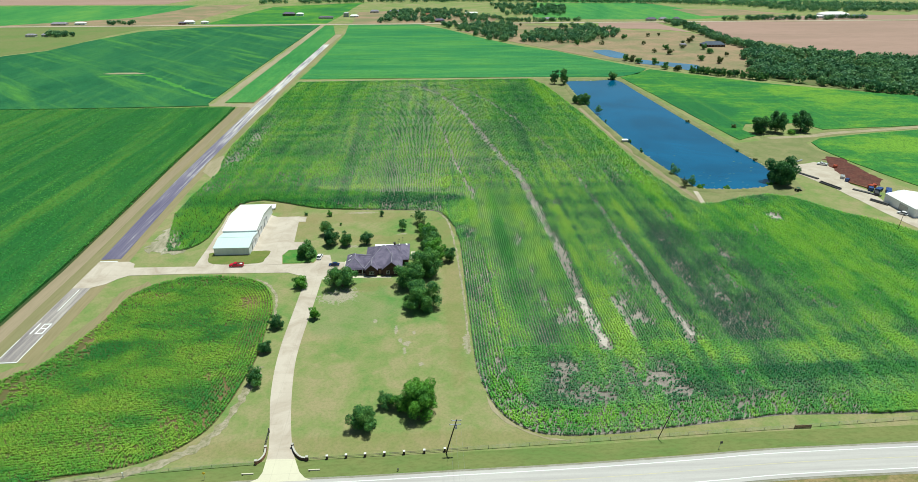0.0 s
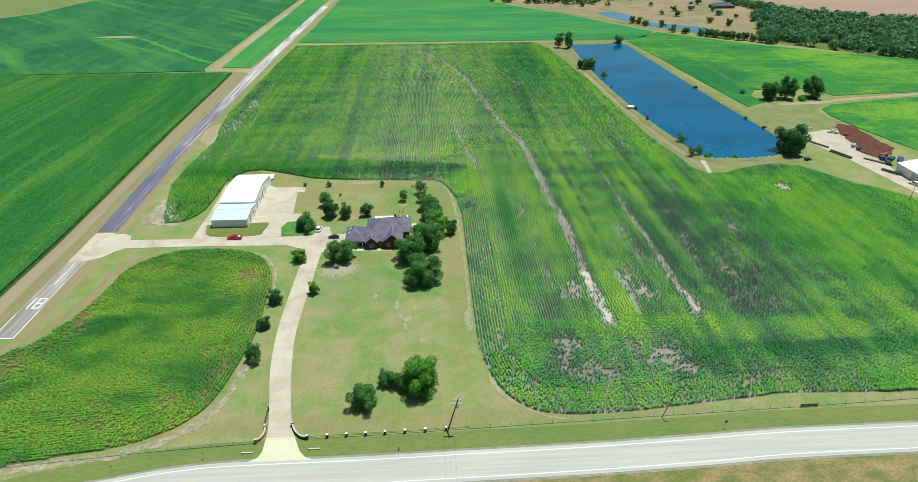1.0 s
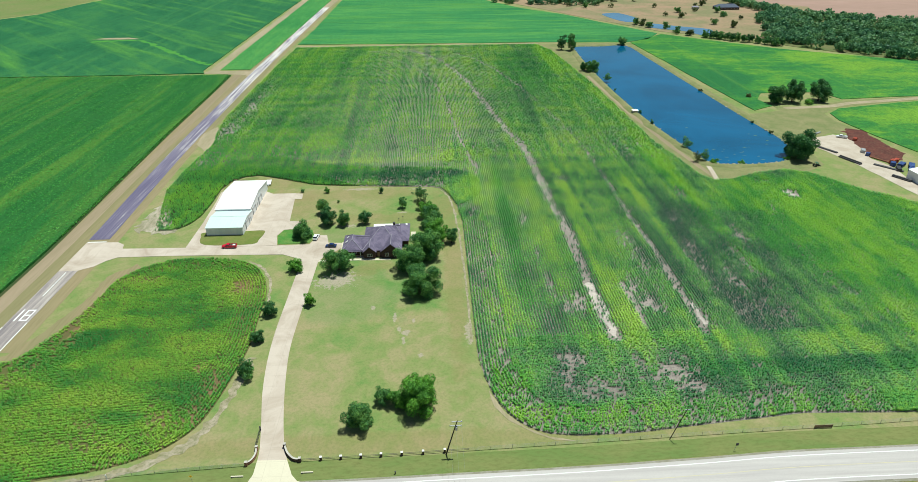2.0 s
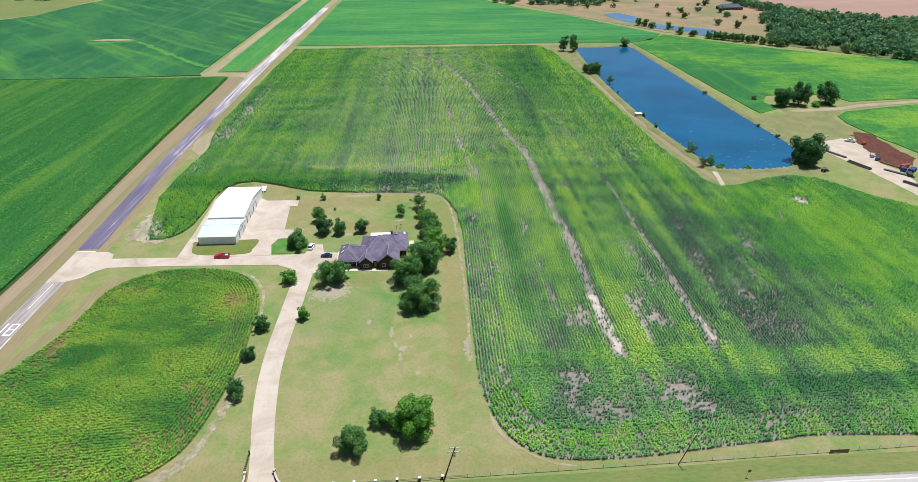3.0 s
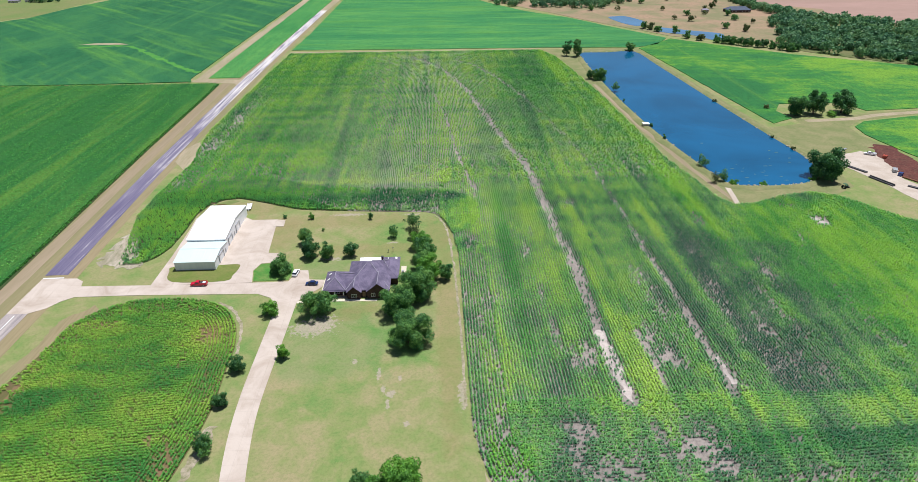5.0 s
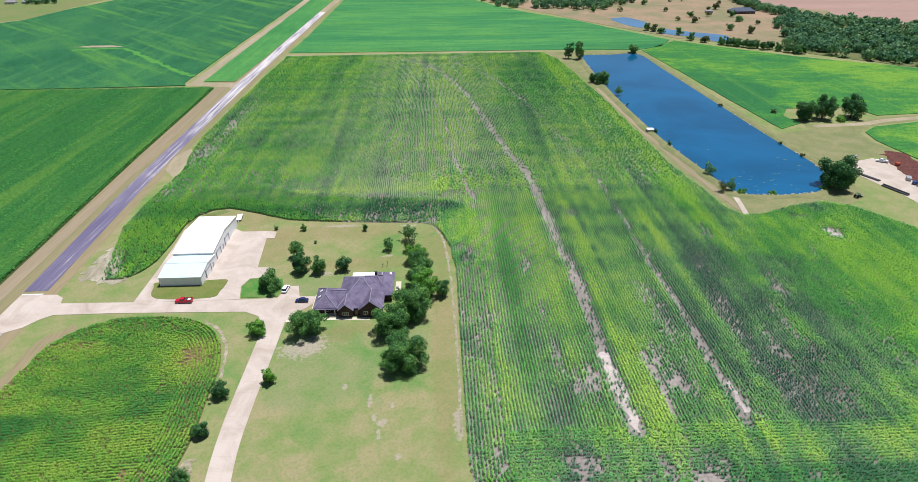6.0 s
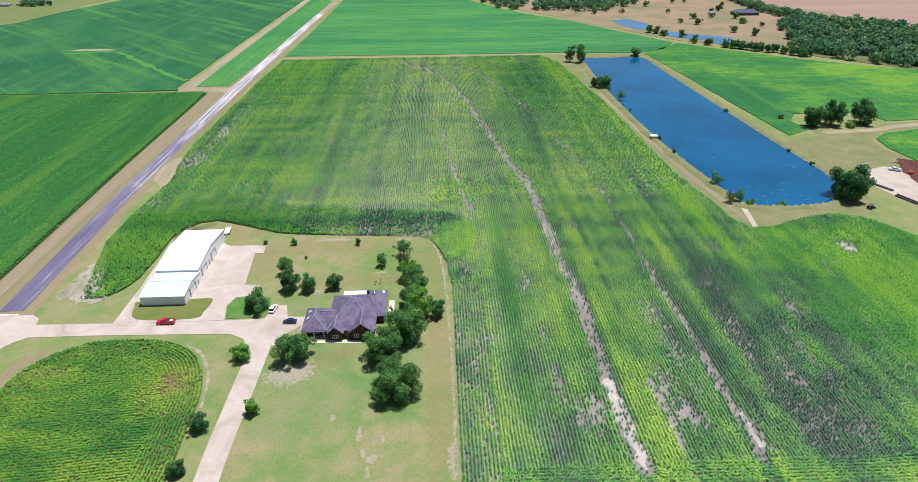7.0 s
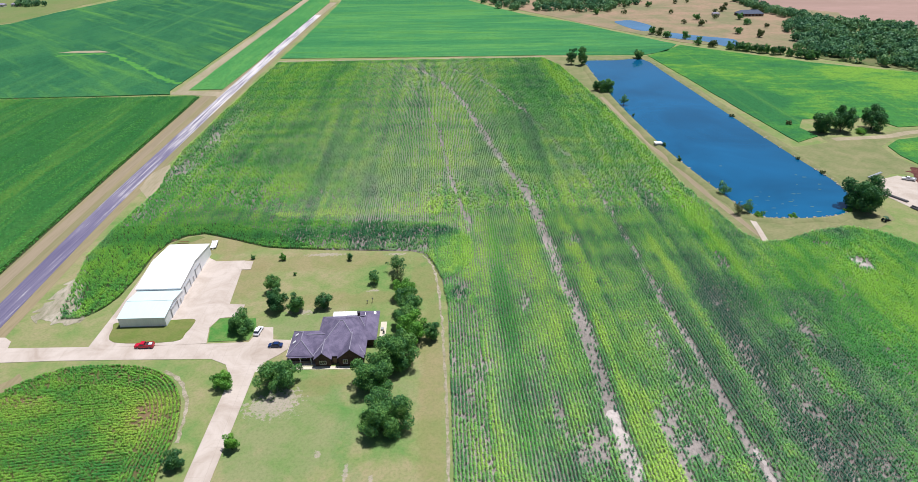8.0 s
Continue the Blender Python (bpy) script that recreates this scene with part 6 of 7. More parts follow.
part("drawbar", tube(bmesh.new(), [(0, 0, 0.8), (0, -1.8, 0.5)], 0.07, 5), "rust", implement)
pallet = thing("pallet", (-98.6, 297.2, 0), "pale timber pallet on grass", "pallet")
for k in range(5):
    part("board", boxed(-0.9, -0.6 + k * 0.28, 0.15, 0.9, -0.4 + k * 0.28, 0.2), "timber", pallet)
for k in (-0.8, 0, 0.7):
    part("bearer", boxed(k, -0.6, 0, k + 0.1, 0.72, 0.15), "timber", pallet)


# ---- vehicles ----
def loft(sections):
    """A body from cross sections along x: each is (x, half width, z low, z high, inset of the top)."""
    bm = bmesh.new()
    rings = []
    for x, w, z0, z1, ins in sections:
        rings.append([bm.verts.new(p) for p in ((x, -w * 0.94, z0), (x, -w, z0 + (z1 - z0) * 0.45), (x, -w + ins, z1), (x, w - ins, z1), (x, w, z0 + (z1 - z0) * 0.45), (x, w * 0.94, z0))])
    for u, v in zip(rings, rings[1:]):
        for i in range(6):
            j = (i + 1) % 6
            bm.faces.new((u[i], u[j], v[j], v[i]))
    bm.faces.new(rings[0][::-1])
    bm.faces.new(rings[-1])
    return bm


def vehicle(name, at, turn, colour, label, length, width, kind):
    ob = thing(name, (at[0], at[1], at[2]), label, "truck" if kind == "pickup" else "car", "", turn)
    h, w = length / 2, width / 2
    if kind == "pickup":
        part("body", loft([(-h, w * 0.95, 0.45, 1.05, 0.04), (-h + 0.2, w, 0.4, 1.12, 0.05), (h - 1.5, w, 0.4, 1.12, 0.06), (h - 0.5, w, 0.4, 1.05, 0.12), (h, w * 0.86, 0.45, 0.9, 0.15)]), colour, ob, smooth=False)
        part("cabin", loft([(-0.35, w * 0.93, 1.1, 1.12, 0.02), (-0.25, w * 0.93, 1.1, 1.8, 0.16), (0.95, w * 0.93, 1.1, 1.82, 0.16), (1.55, w * 0.93, 1.1, 1.13, 0.05)]), colour, ob)
        part("windscreen", loft([(1.0, w * 0.86, 1.2, 1.76, 0.1), (1.5, w * 0.88, 1.16, 1.2, 0.05)]), "glass", ob)
        part("rear_window", boxed(-0.38, -w * 0.7, 1.25, -0.24, w * 0.7, 1.68), "glass", ob)
        for s in (-1, 1):
            part("side_window", boxed(-0.15, s * w * 0.9 - 0.05, 1.22, 0.95, s * w * 0.9 + 0.05, 1.62), "glass", ob)
            part("bed_side", boxed(-h + 0.1, s * w * 0.93 - 0.07, 1.08, -0.4, s * w * 0.93 + 0.07, 1.42, bevel=0.03), colour, ob)
        part("bed_floor", boxed(-h + 0.2, -w * 0.84, 1.1, -0.45, w * 0.84, 1.16), "dark_pipe", ob)
        part("tailgate", boxed(-h + 0.02, -w * 0.86, 1.08, -h + 0.12, w * 0.86, 1.4), colour, ob)
        part("cargo", boxed(-h + 0.5, -w * 0.6, 1.16, -h + 1.5, w * 0.5, 1.36, bevel=0.05), "white_metal", ob, "pale load in the truck bed")
    else:
        top = 1.72 if kind == "suv" else 1.45
        belt = 1.0 if kind == "suv" else 0.88
        back = -h + (0.25 if kind == "suv" else 0.75)
        part("body", loft([(-h, w * 0.88, 0.4, belt - 0.1, 0.1), (-h + 0.25, w, 0.32, belt, 0.08), (h - 1.2, w, 0.32, belt, 0.08), (h - 0.3, w * 0.97, 0.34, belt - 0.14, 0.14), (h, w * 0.82, 0.4, belt - 0.28, 0.15)]), colour, ob)
        part("cabin", loft([(back, w * 0.9, belt - 0.02, belt + 0.05, 0.04), (back + 0.5, w * 0.9, belt - 0.02, top - 0.04, 0.2), (0.35, w * 0.9, belt - 0.02, top, 0.2), (1.2, w * 0.9, belt - 0.02, belt + 0.03, 0.05)]), "glass", ob)
        part("roof", loft([(back + 0.42, w * 0.74, top - 0.08, top + 0.01, 0.06), (-0.2, w * 0.76, top - 0.05, top + 0.05, 0.08), (0.4, w * 0.73, top - 0.06, top + 0.02, 0.06)]), colour, ob)
    for s in (-1, 1):
        part("headlight", boxed(h - 0.1, s * w * 0.7 - 0.16, 0.62, h - 0.01, s * w * 0.7 + 0.16, 0.76), "trim", ob)
        for x in (-h * 0.6, h * 0.62):
            wh = part("wheel", tube(bmesh.new(), [(x, s * w * 0.9 - 0.11, 0.36), (x, s * w * 0.9 + 0.11, 0.36)], 0.36, 14), "black", ob)
            part("rim", tube(bmesh.new(), [(x, s * w * 0.9 + s * 0.1, 0.36), (x, s * w * 0.9 + s * 0.13, 0.36)], 0.22, 10), "grey_metal", wh)
    return ob


vehicle("pickup_truck", (-81.6, 226.2, 0.11), 180, "red", "red pickup truck on the concrete taxiway", 5.9, 1.95, "pickup")
vehicle("car", (-40.2, 224.6, 0.11), 178, "navy", "dark blue car parked on concrete", 4.5, 1.8, "sedan")
vehicle("car", (-47.4, 232.2, 0.11), 82, "white_car", "white car parked on concrete", 4.7, 1.85, "suv")
vehicle("pickup_truck", (246.5, 341.5, 0.1), 150, "white_car", "white pickup truck in the gravel yard", 5.8, 1.95, "pickup")
vehicle("car", (240.5, 263.5, 0.1), 120, "white_car", "white car beside a metal shed", 4.8, 1.85, "suv")


# ---- entrance, fences and poles ----
def rails(name, pts, label, post_step, height, post_r, rail_r, rows, material):
    """A fence of posts and thin rails along plan points."""
    ob = thing(name, (pts[0][0], pts[0][1], 0), label, "fence")
    ox, oy = pts[0]
    for (x0, y0), (x1, y1) in zip(pts, pts[1:]):
        n = max(1, round(math.hypot(x1 - x0, y1 - y0) / post_step))
        for k in range(n + 1 if (x1, y1) == pts[-1] else n):
            x, y = x0 + (x1 - x0) * k / n - ox, y0 + (y1 - y0) * k / n - oy
            part("post", tube(bmesh.new(), [(x, y, -0.05), (x, y, height)], post_r, 6), material, ob)
        for r in range(rows):
            z = height * (r + 1) / rows - 0.06
            part("rail", tube(bmesh.new(), [(x0 - ox, y0 - oy, z), (x1 - ox, y1 - oy, z)], rail_r, 4), material, ob)
    return ob


rails("wire_fence", [(9.5, 116.1), (60, 117.8), (104, 119.2), (137, 120.5), (220, 120.8)], "grey pipe and wire fence along the road verge", 5.5, 1.25, 0.05, 0.022, 4, "wire")
rails("wire_fence", [(-46.6, 114.1), (-73.5, 112.6), (-108, 109.5), (-150, 97)], "grey pipe and wire fence along the road verge", 5.5, 1.25, 0.05, 0.022, 4, "wire")
front_fence = thing("post_fence", (-33.1, 114.8, 0), "low brick-post fence with white caps and dark rails", "fence")
FP = [(-27.9, 115.0), (-22.9, 115.1), (-17.9, 115.2), (-12.8, 115.35), (-7.6, 115.5), (-2.2, 115.65), (3.3, 115.9)]
for x, y in FP:
    p = part("brick_post", boxed(x + 33.1 - 0.27, y - 114.8 - 0.27, 0, x + 33.1 + 0.27, y - 114.8 + 0.27, 1.15), "brick", front_fence)
    part("cap", boxed(x + 33.1 - 0.31, y - 114.8 - 0.31, 1.15, x + 33.1 + 0.31, y - 114.8 + 0.31, 1.27, bevel=0.04), "trim", p, "white stone cap")
for (x0, y0), (x1, y1) in zip([(-33.1, 114.8)] + FP, FP + [(9.5, 116.1)]):
    for z in (0.45, 0.85):
        part("rail", tube(bmesh.new(), [(x0 + 33.1, y0 - 114.8, z), (x1 + 33.1, y1 - 114.8, z)], 0.05, 5), "dark_pipe", front_fence)


def wing_wall(pts, label, wall="brick_red"):
    """A curved brick wall with a pale cap and an end post."""
    line = curve_through(pts, 5)
    ob = thing("entrance_wall", (line[0][0], line[0][1], 0), label, "wall", "entrance walls")
    for nm, half, z0, z1, mt in (("wall", 0.2, 0.0, 1.0, wall), ("cap", 0.23, 1.0, 1.08, "stone")):
        bm = bmesh.new()
        rows = []
        for i, p in enumerate(line):
            a, b = line[max(i - 1, 0)], line[min(i + 1, len(line) - 1)]
            d = Vector((b[0] - a[0], b[1] - a[1])).normalized() * half
            x, y = p[0] - line[0][0], p[1] - line[0][1]
            rows.append([bm.verts.new(q) for q in ((x - d.y, y + d.x, z0), (x - d.y, y + d.x, z1), (x + d.y, y - d.x, z1), (x + d.y, y - d.x, z0))])
        for u, v in zip(rows, rows[1:]):
            for k in range(4):
                bm.faces.new((u[k], u[(k + 1) % 4], v[(k + 1) % 4], v[k]))
        bm.faces.new(rows[0])
        bm.faces.new(rows[-1][::-1])
        part(nm, bm, mt, ob)
    for p in (line[0], line[-1]):
        x, y = p[0] - line[0][0], p[1] - line[0][1]
        po = part("end_post", boxed(x - 0.32, y - 0.32, 0, x + 0.32, y + 0.32, 1.35), wall, ob)
        part("post_cap", boxed(x - 0.36, y - 0.36, 1.35, x + 0.36, y + 0.36, 1.46, bevel=0.03), "stone", po)
    return ob


wing_wall([(-33.1, 114.8), (-34.8, 115.2), (-36.6, 117.1), (-37.8, 119.6)], "curved dark brick entrance wall with white cap", "brick")
wing_wall([(-46.2, 114.2), (-45.2, 115.1), (-44.6, 116.9), (-44.8, 119.1)], "curved reddish brick entrance wall with white cap")
gate = thing("driveway_gate", (-45.2, 119.4, 0), "dark metal driveway gate folded open beside the drive", "gate")
part("gate_frame", tube(bmesh.new(), [(0, 0, 0.25), (-0.2, 6.2, 0.25), (-0.2, 6.2, 1.35), (0, 0, 1.35)], 0.06, 6), "dark_pipe", gate)
for k in range(9):
    part("picket", tube(bmesh.new(), [(-0.02 * k, 0.6 * k + 0.4, 0.25), (-0.02 * k, 0.6 * k + 0.4, 1.35)], 0.03, 5), "dark_pipe", gate)
part("gate_post", boxed(-0.4, 6.2, 0, -0.1, 6.5, 1.5), "dark_pipe", gate)
for x, y in ((-30.7, 111.2), (-47.6, 110.8)):
    c = thing("culvert_headwall", (x, y, 0), "small pale concrete culvert end in the ditch", "culvert", "culverts")
    part("headwall", boxed(-1.5, -0.15, 0, 1.5, 0.15, 0.4, bevel=0.03), "concrete_new", c)
    part("pipe_mouth", tube(bmesh.new(), [(-1.2, -0.3, 0.14), (-1.2, 0.2, 0.14)], 0.16, 10), "black", c)
for x, y in ((-79.3, 106.9), (-58.0, 109.8)):
    s = thing("road_marker", (x, y, 0), "yellow warning marker on a thin post", "sign", "road markers")
    part("post", tube(bmesh.new(), [(0, 0, 0), (0, 0, 2.0)], 0.045, 6), "grey_metal", s)
    pl = part("plate", boxed(-0.33, -0.02, -0.33, 0.33, 0.02, 0.33), "yellow", s)
    pl.matrix_basis = pose(0, -0.06, 2.2, 0, 45, 0)
mark = thing("utility_marker", (-79.0, 111.6, 0), "white utility marker post in the verge", "marker")
part("post", tube(bmesh.new(), [(0, 0, 0), (0, 0, 1.5)], 0.1, 8), "trim", mark)
part("cap", tube(bmesh.new(), [(0, 0, 1.5), (0, 0, 1.75)], 0.16, 8), "trim", mark)
road_sign = thing("road_sign", (77.0, 112.6, 0), "small dark-backed road sign on a thin post", "sign")
part("post", tube(bmesh.new(), [(0, 0, 0), (0.5, 0.1, 2.6)], 0.05, 6), "grey_metal", road_sign)
part("plate", boxed(0.1, -0.03, 1.9, 0.8, 0.03, 2.7), "dark_pipe", road_sign)
wooden_gate = thing("field_gate", (104.0, 118.9, 0), "low brown timber field gate by the fence", "gate")
for k in range(4):
    part("board", boxed(-2.4, -0.05, 0.15 + k * 0.28, 2.4, 0.05, 0.33 + k * 0.28), "timber", wooden_gate)
for x in (-2.4, 0, 2.4):
    part("upright", boxed(x - 0.08, -0.1, 0, x + 0.08, -0.05, 1.35), "timber", wooden_gate)
hydrant = thing("valve_post", (-9.0, 109.8, 0), "small dark valve post in the verge", "post")
part("post", tube(bmesh.new(), [(0, 0, 0), (0, 0, 0.7)], 0.12, 8), "dark_pipe", hydrant)
part("cap", tube(bmesh.new(), [(0, 0, 0.7), (0, 0, 0.85)], 0.2, 8), "dark_pipe", hydrant)


def pole(x, y, tall, lean, label, arms=True, turn=0.0):
    ob = thing("utility_pole", (x, y, 0), label, "utility pole", "utility poles")
    top = Vector((lean, 0, tall))
    shaft = part("shaft", tube(bmesh.new(), [(0, 0, -0.1), (lean * 0.5, 0, tall * 0.5), top], [0.2, 0.17, 0.13] if arms else [0.12, 0.1, 0.08], 9), "pole_wood", ob)
    if arms:
        for dz, half in ((-0.35, 1.3), (-1.7, 1.5)):
            c = Vector((lean, 0, tall)) * ((tall + dz) / tall)
            am = part("crossarm", boxed(c.x - half, c.y - 0.09, c.z - 0.09, c.x + half, c.y + 0.09, c.z + 0.09), "grey_metal", ob, "pale grey crossarm")
            for q in (-half + 0.1, 0.0, half - 0.1):
                part("insulator", tube(bmesh.new(), [(c.x + q, c.y, c.z + 0.09), (c.x + q, c.y, c.z + 0.36)], 0.07, 6), "trim", am)
        c = Vector((lean, 0, tall)) * ((tall - 2.4) / tall)
        part("transformer", tube(bmesh.new(), [(c.x + 0.35, c.y - 0.2, c.z - 0.5), (c.x + 0.35, c.y - 0.2, c.z + 0.5)], 0.3, 12), "grey_metal", ob, "grey transformer can")
    else:
        part("crossarm", boxed(top.x - 0.7, -0.07, top.z - 0.4, top.x + 0.7, 0.07, top.z - 0.26), "grey_metal", ob)
    return ob


pole(3.6, 115.2, 11.6, 2.9, "dark timber utility pole leaning, with crossarms and transformer")
pole(62.0, 117.2, 10.6, 2.9, "thin dark timber utility pole leaning over the fence", False)
pole(224.4, 245.0, 9.5, 0.4, "dark timber utility pole beside the yard road", False)
pole(4.0, 62.0, 11.6, 2.9, "dark timber utility pole across the road")
for k, q in enumerate((-1.4, 0.0, 1.4)):
    wline = thing("power_line", (6.1 + q, 115.2, 10.25), "thin pale power line over the road", "cable", "power lines")
    pts = [(0.4 * f, -53.2 * f, -2.2 * 4 * f * (1 - f) * 0.25) for f in [i / 12 for i in range(13)]]
    part("strand", tube(bmesh.new(), pts, 0.013, 4), "wire", wline)

# ---- pond-side and yard things ----
pump = thing("pump_house", (138.6, 397.5, 0.2), "small white-roofed pump hut on the pond bank", "hut")
part("wall", boxed(-1.7, -1.3, 0, 1.7, 1.3, 1.7), "cream", pump)
part("roof", boxed(-2.1, -1.7, 1.7, 2.1, 1.7, 1.9, bevel=0.05), "roof_white", pump)
part("door", boxed(1.7, -0.4, 0.05, 1.75, 0.4, 1.55), "dark_pipe", pump)
tree(141.6, 396.2, 1.3, 2.6, "cedar", "dark bush beside the pump hut", 88, 0.1, 7, 0.5, name="bush")
tractor = thing("small_tractor", (206.0, 298.6, 0.05), "small dark green tractor on dry grass", "tractor", turn=20)
part("hood", boxed(0.2, -0.4, 0.7, 1.7, 0.4, 1.35, bevel=0.08), "green_machine", tractor)
part("seat_deck", boxed(-1.0, -0.6, 0.7, 0.2, 0.6, 0.95, bevel=0.05), "green_machine", tractor)
part("canopy", boxed(-1.1, -0.8, 2.2, 0.4, 0.8, 2.3, bevel=0.04), "green_machine", tractor)
for sx in (-1.0, 0.3):
    for sy in (-0.7, 0.7):
        part("canopy_post", tube(bmesh.new(), [(sx, sy, 0.9), (sx, sy, 2.2)], 0.04, 5), "dark_pipe", tractor)
for sy in (-0.85, 0.85):
    part("rear_wheel", tube(bmesh.new(), [(-0.7, sy - 0.2, 0.7), (-0.7, sy + 0.2, 0.7)], 0.7, 14), "black", tractor)
    part("front_wheel", tube(bmesh.new(), [(1.3, sy * 0.8 - 0.12, 0.42), (1.3, sy * 0.8 + 0.12, 0.42)], 0.42, 12), "black", tractor)
part("loader", boxed(1.9, -0.9, 0.1, 2.5, 0.9, 0.6, bevel=0.05), "dark_pipe", tractor)

slab("gravel_yard", ragged([(231, 343), (220.5, 332), (224, 320), (229, 303), (235, 253), (250, 200), (300, 150), (312, 158), (262, 225), (262, 255), (246, 262), (243, 276), (246, 297), (242.5, 308), (252, 328), (252, 340), (245, 347)], 6, 0.8, 24), 0, 0.09, "gravel", "pale gravel yard and lane", "structure", "yard")
slab("red_soil", ragged([(254, 353), (260, 358), (267, 354), (266.5, 337), (265.6, 314), (258, 305), (250.6, 302.5), (244.5, 310), (248, 331)], 2, 2.6, 25), 0, 0.12, "red_soil", "dark red spread soil beside the yard", "structure", "ground")
shed = shed_body("metal_shed", 243.0, 259.0, 262.0, 281.0, 4.6, 6.2, "white_metal", "roof_white", "white metal shed in the gravel yard", "y")
part("shed_door", boxed(-0.12, 5.0, 0.05, -0.02, 11.0, 3.6), "grey_metal", shed)


def pipe_stack(x, y, length, turn, count, label, mt="dark_pipe"):
    ob = thing("pipe_stack", (x, y, 0.1), label, "pipes", "pipe stacks", turn)
    for k in range(count):
        row, col = (0, k) if k < 3 else (1, k - 3)
        part("pipe", tube(bmesh.new(), [(-length / 2, col * 0.62 + row * 0.31, 0.3 + row * 0.53), (length / 2, col * 0.62 + row * 0.31, 0.3 + row * 0.53)], 0.3, 8), mt, ob)
    return ob


pipe_stack(225.5, 325, 18, 115, 3, "dark steel pipes laid along the yard edge")
pipe_stack(229.5, 305.5, 13, 110, 4, "dark steel pipes stacked in the yard")
pipe_stack(246.5, 304.0, 14, 118, 2, "rusty steel pipes by red soil", "rust")
pipe_stack(243.0, 294.0, 14, 128, 3, "dark steel pipes beside the lane")
pipe_stack(240.0, 279.5, 9, 120, 5, "dark steel pipes stacked beside the shed")
pipe_stack(234.0, 348.0, 12, 30, 2, "pale pipes at the yard edge", "grey_metal")


def container(x, y, z, w, d, h, turn, mt, label):
    ob = thing("crate", (x, y, z), label, "crate", "yard crates", turn)
    part("box_body", boxed(-w / 2, -d / 2, 0.12, w / 2, d / 2, h, bevel=0.05), mt, ob)
    for s in (-1, 1):
        part("skid", boxed(-w / 2, s * d * 0.35 - 0.1, 0, w / 2, s * d * 0.35 + 0.1, 0.12), "dark_pipe", ob)
    for k in range(4):
        c = -w / 2 + w * (k + 0.5) / 4
        part("rib", boxed(c - 0.06, -d / 2 - 0.05, 0.15, c + 0.06, d / 2 + 0.05, h + 0.04), mt, ob)
    return ob


for k, (x, y, w, d, h, mt, col) in enumerate(((249, 300, 3, 2.2, 2.2, "orange", "orange-red"), (252.5, 302, 2.4, 2, 1.8, "orange", "orange-red"), (247, 297, 3, 2.4, 2.0, "blue", "blue"), (251, 296, 5, 2.6, 1.8, "blue", "blue"),
                                              (255.5, 294.5, 6, 2.6, 1.6, "blue", "blue"), (259, 291.5, 5, 2.4, 1.4, "grey_metal", "grey"), (253, 291, 7, 2.2, 1.4, "blue", "blue"), (246, 291, 5, 2, 1.5, "dark_pipe", "dark"), (251.5, 336.5, 2.4, 2, 1.5, "orange", "rusty orange"), (244.0, 317.5, 4.0, 2.0, 1.6, "grey_metal", "grey"), (243.2, 312, 2.2, 1.8, 1.7, "blue", "blue"))):
    container(x, y, 0.1, w, d, h, 25 + k * 17 % 40, mt, f"{col} steel equipment crate in the yard")


for gx, gy, gh in ((-11.6, 247.6, 1.7), (-13.4, 247.0, 1.1)):
    gp = thing("garden_post", (gx, gy, 0), "thin dark garden post on the back lawn", "post", "garden posts")
    part("stem", tube(bmesh.new(), [(0, 0, 0), (0, 0, gh)], 0.06, 6), "dark_pipe", gp)
    part("tray", tube(bmesh.new(), [(0, 0, gh), (0, 0, gh + 0.12)], 0.3, 10), "dark_pipe", gp)

# ---- far buildings ----
def farm_building(x, y, w, d, eave, ridge, turn, wall, roof, label, name="farmhouse"):
    ob = thing(name, (x, y, 0), label, "house" if name == "farmhouse" else "barn", "", turn)
    part("wall", boxed(-w / 2, -d / 2, 0, w / 2, d / 2, eave), wall, ob)
    part("roof", hip(-w / 2, -d / 2, w / 2, d / 2, eave + 0.05, [(-w / 2 + d * 0.35, 0, ridge), (w / 2 - d * 0.35, 0, ridge)], 0.4), roof, ob)
    n = max(2, int(w / 4))
    for k in range(n):
        window(ob, -w / 2 + w * (k + 0.5) / n, -d / 2 - 0.04, eave * 0.55, 1.3, 1.1, "s", 2)
    part("door", boxed(-0.5, -d / 2 - 0.06, 0, 0.5, -d / 2 - 0.02, 2.1), "timber", ob)
    return ob


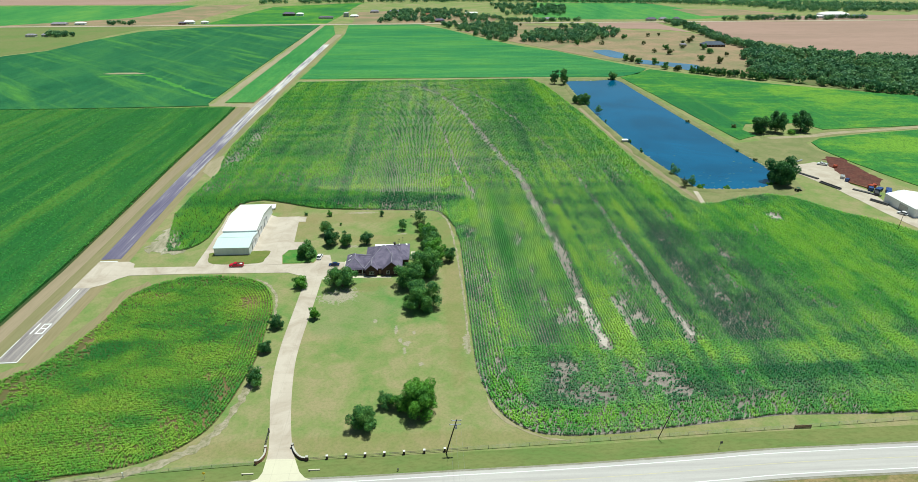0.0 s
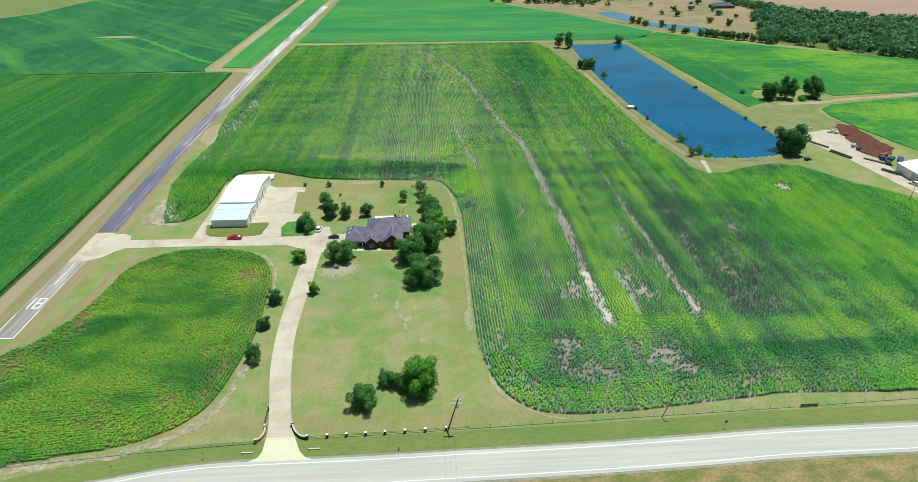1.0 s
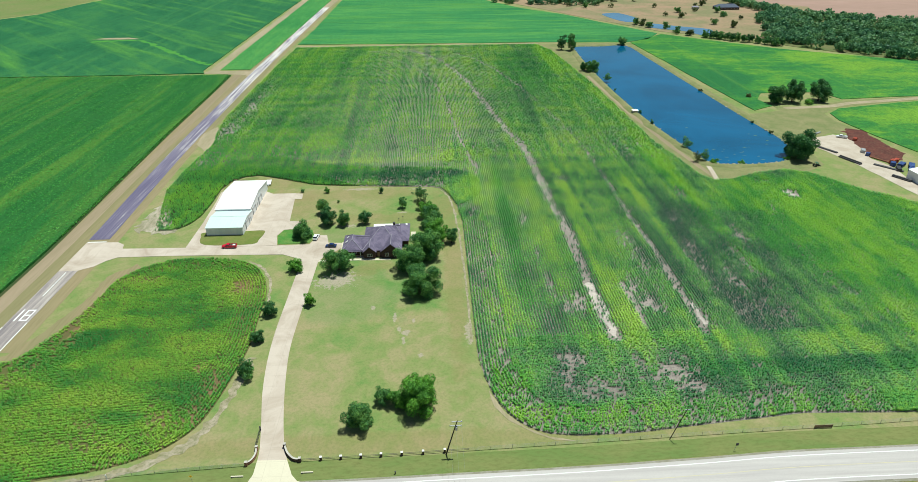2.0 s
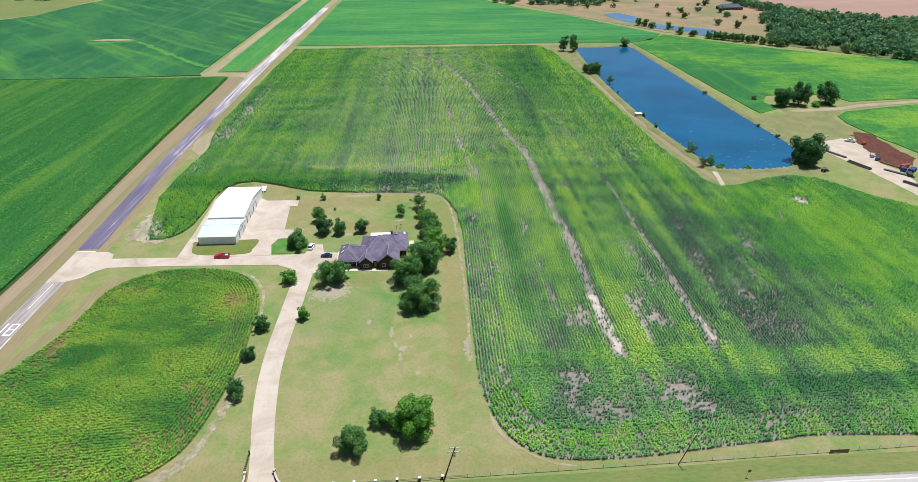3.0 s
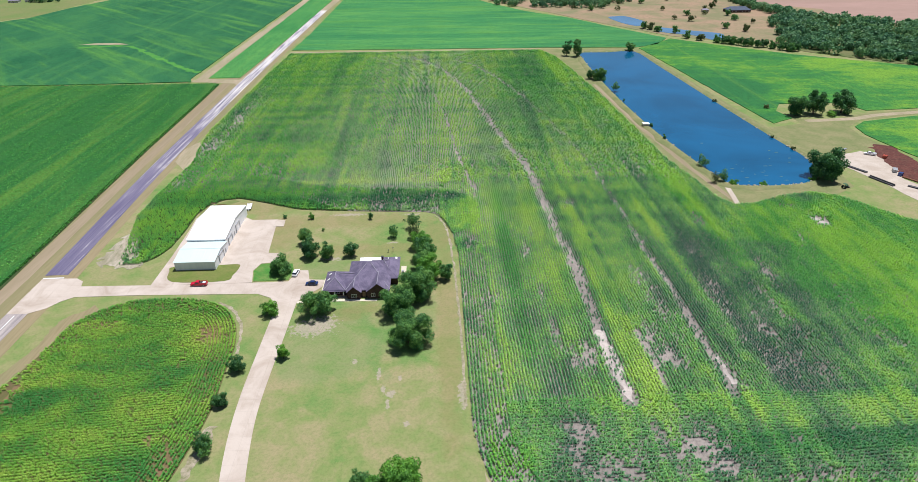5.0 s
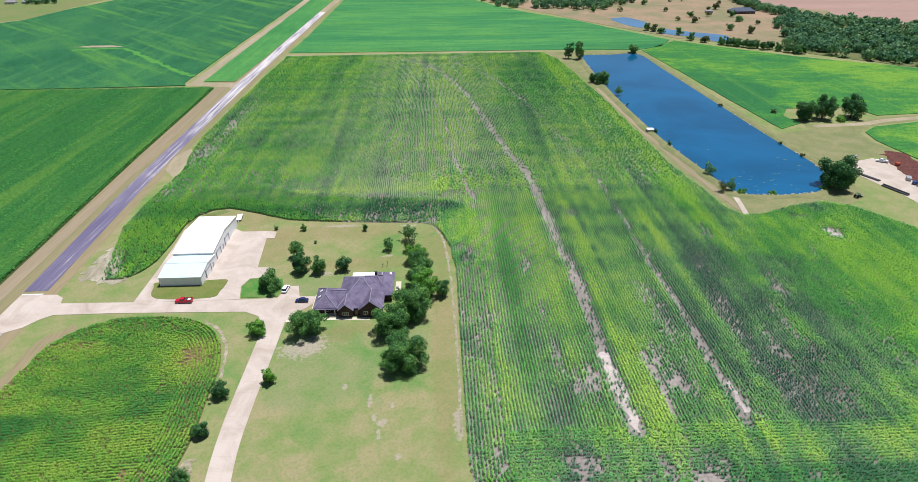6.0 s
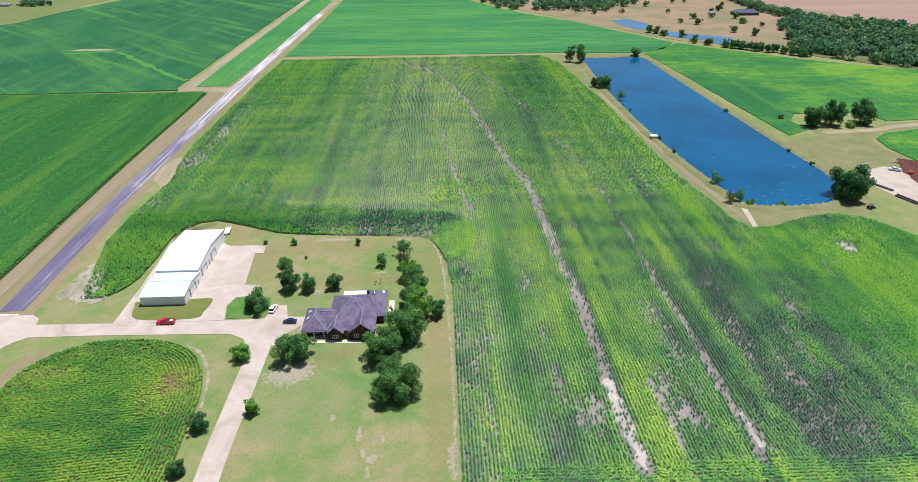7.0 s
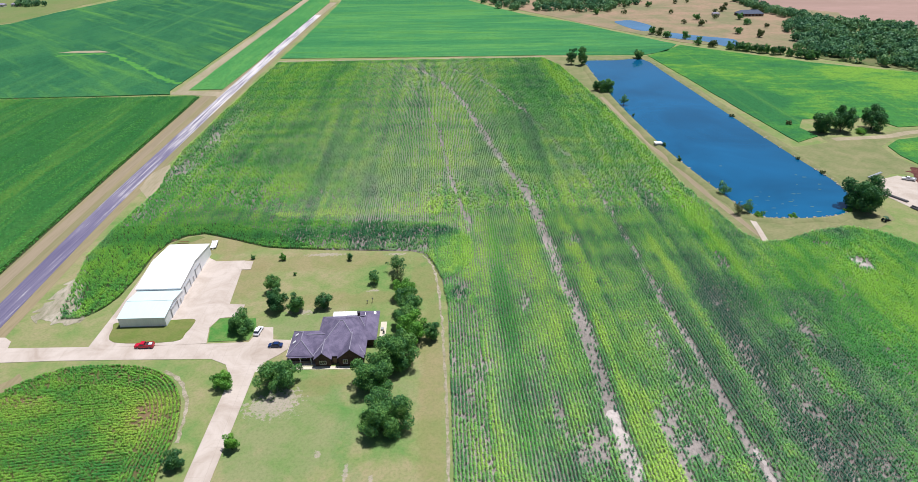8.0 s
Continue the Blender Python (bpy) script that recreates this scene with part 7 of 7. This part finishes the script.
farm_building(399, 846, 30, 14, 3.2, 7.0, 0, "brick", "slate", "large brick house with blue-grey hipped roof in pasture")
farm_building(360, 852, 8, 6, 2.6, 4.0, 0, "cream", "ridge", "small pale outbuilding in pasture", "barn")
farm_building(804, 1215, 52, 26, 7, 11, 0, "white_metal", "roof_white", "large distant white metal barn", "barn")
farm_building(850, 1205, 30, 10, 4, 6, 0, "cream", "blue", "distant low barn with blue roof", "barn")
farm_building(770, 1205, 12, 9, 4, 6, 0, "white_metal", "roof_white", "distant small white barn", "barn")
for x, y, w, d, e, r, wl, rf, lb, nm in ((-654, 1182, 26, 10, 3, 5.5, "cream", "ridge", "distant grey farm shed", "barn"), (-620, 1188, 18, 9, 3, 5, "white_metal", "roof_white", "distant white farm shed", "barn"), (-426, 1185, 18, 9, 4, 7, "white_metal", "roof_white", "distant white farmhouse among far fields", "farmhouse"),
                                         (-400, 1190, 12, 8, 3, 5, "white_metal", "roof_white", "distant small white shed", "barn"), (-436, 1178, 12, 8, 3, 5, "brick", "shingle", "distant dark farmhouse among far fields", "farmhouse"), (-275, 1331, 24, 12, 4, 7, "brick", "shingle", "distant dark-roofed barn among far fields", "barn"),
                                         (-252, 1328, 14, 9, 4, 6, "white_metal", "roof_white", "distant white shed among far fields", "barn"), (-190, 1262, 28, 9, 3, 5, "cream", "shingle", "distant long brown shed", "barn"), (-155, 1300, 10, 9, 7, 9, "grey_metal", "grey_metal", "distant grey silo house", "barn"),
                                         (-138, 1290, 16, 8, 3, 5, "white_metal", "roof_white", "distant white shed among far fields", "barn"), (-104, 1383, 18, 10, 3, 6, "cream", "ridge", "distant pale farmhouse among far fields", "farmhouse"), (-60, 1372, 26, 10, 3, 6, "cream", "ridge", "distant pale farmhouse among far fields", "farmhouse"),
                                         (-610, 1016, 14, 8, 3, 5, "cream", "ridge", "distant grey shed in a fallow field", "barn"), (-590, 1020, 10, 8, 3, 5, "cream", "ridge", "distant small shed in a fallow field", "barn"), (30, 1190, 18, 9, 3, 6, "brick", "shingle", "distant dark farmhouse among trees", "farmhouse"),
                                         (10, 1300, 16, 8, 3, 6, "brick_red", "rust", "distant red barn among trees", "barn"), (239, 1200, 22, 10, 3, 6, "cream", "ridge", "distant farmhouse among trees", "farmhouse"), (430, 1185, 18, 9, 3, 6, "cream", "shingle", "distant farmhouse by the road", "farmhouse"),
                                         (455, 1190, 14, 9, 3, 6, "cream", "ridge", "distant farmhouse by the road", "farmhouse"), (480, 1188, 12, 9, 3, 6, "brick", "shingle", "distant farmhouse by the road", "farmhouse"), (100, 1330, 26, 9, 3, 5, "white_metal", "roof_white", "distant pale shed among far fields", "barn")):
    farm_building(x, y, w, d, e, r, 0, wl, rf, lb, nm)
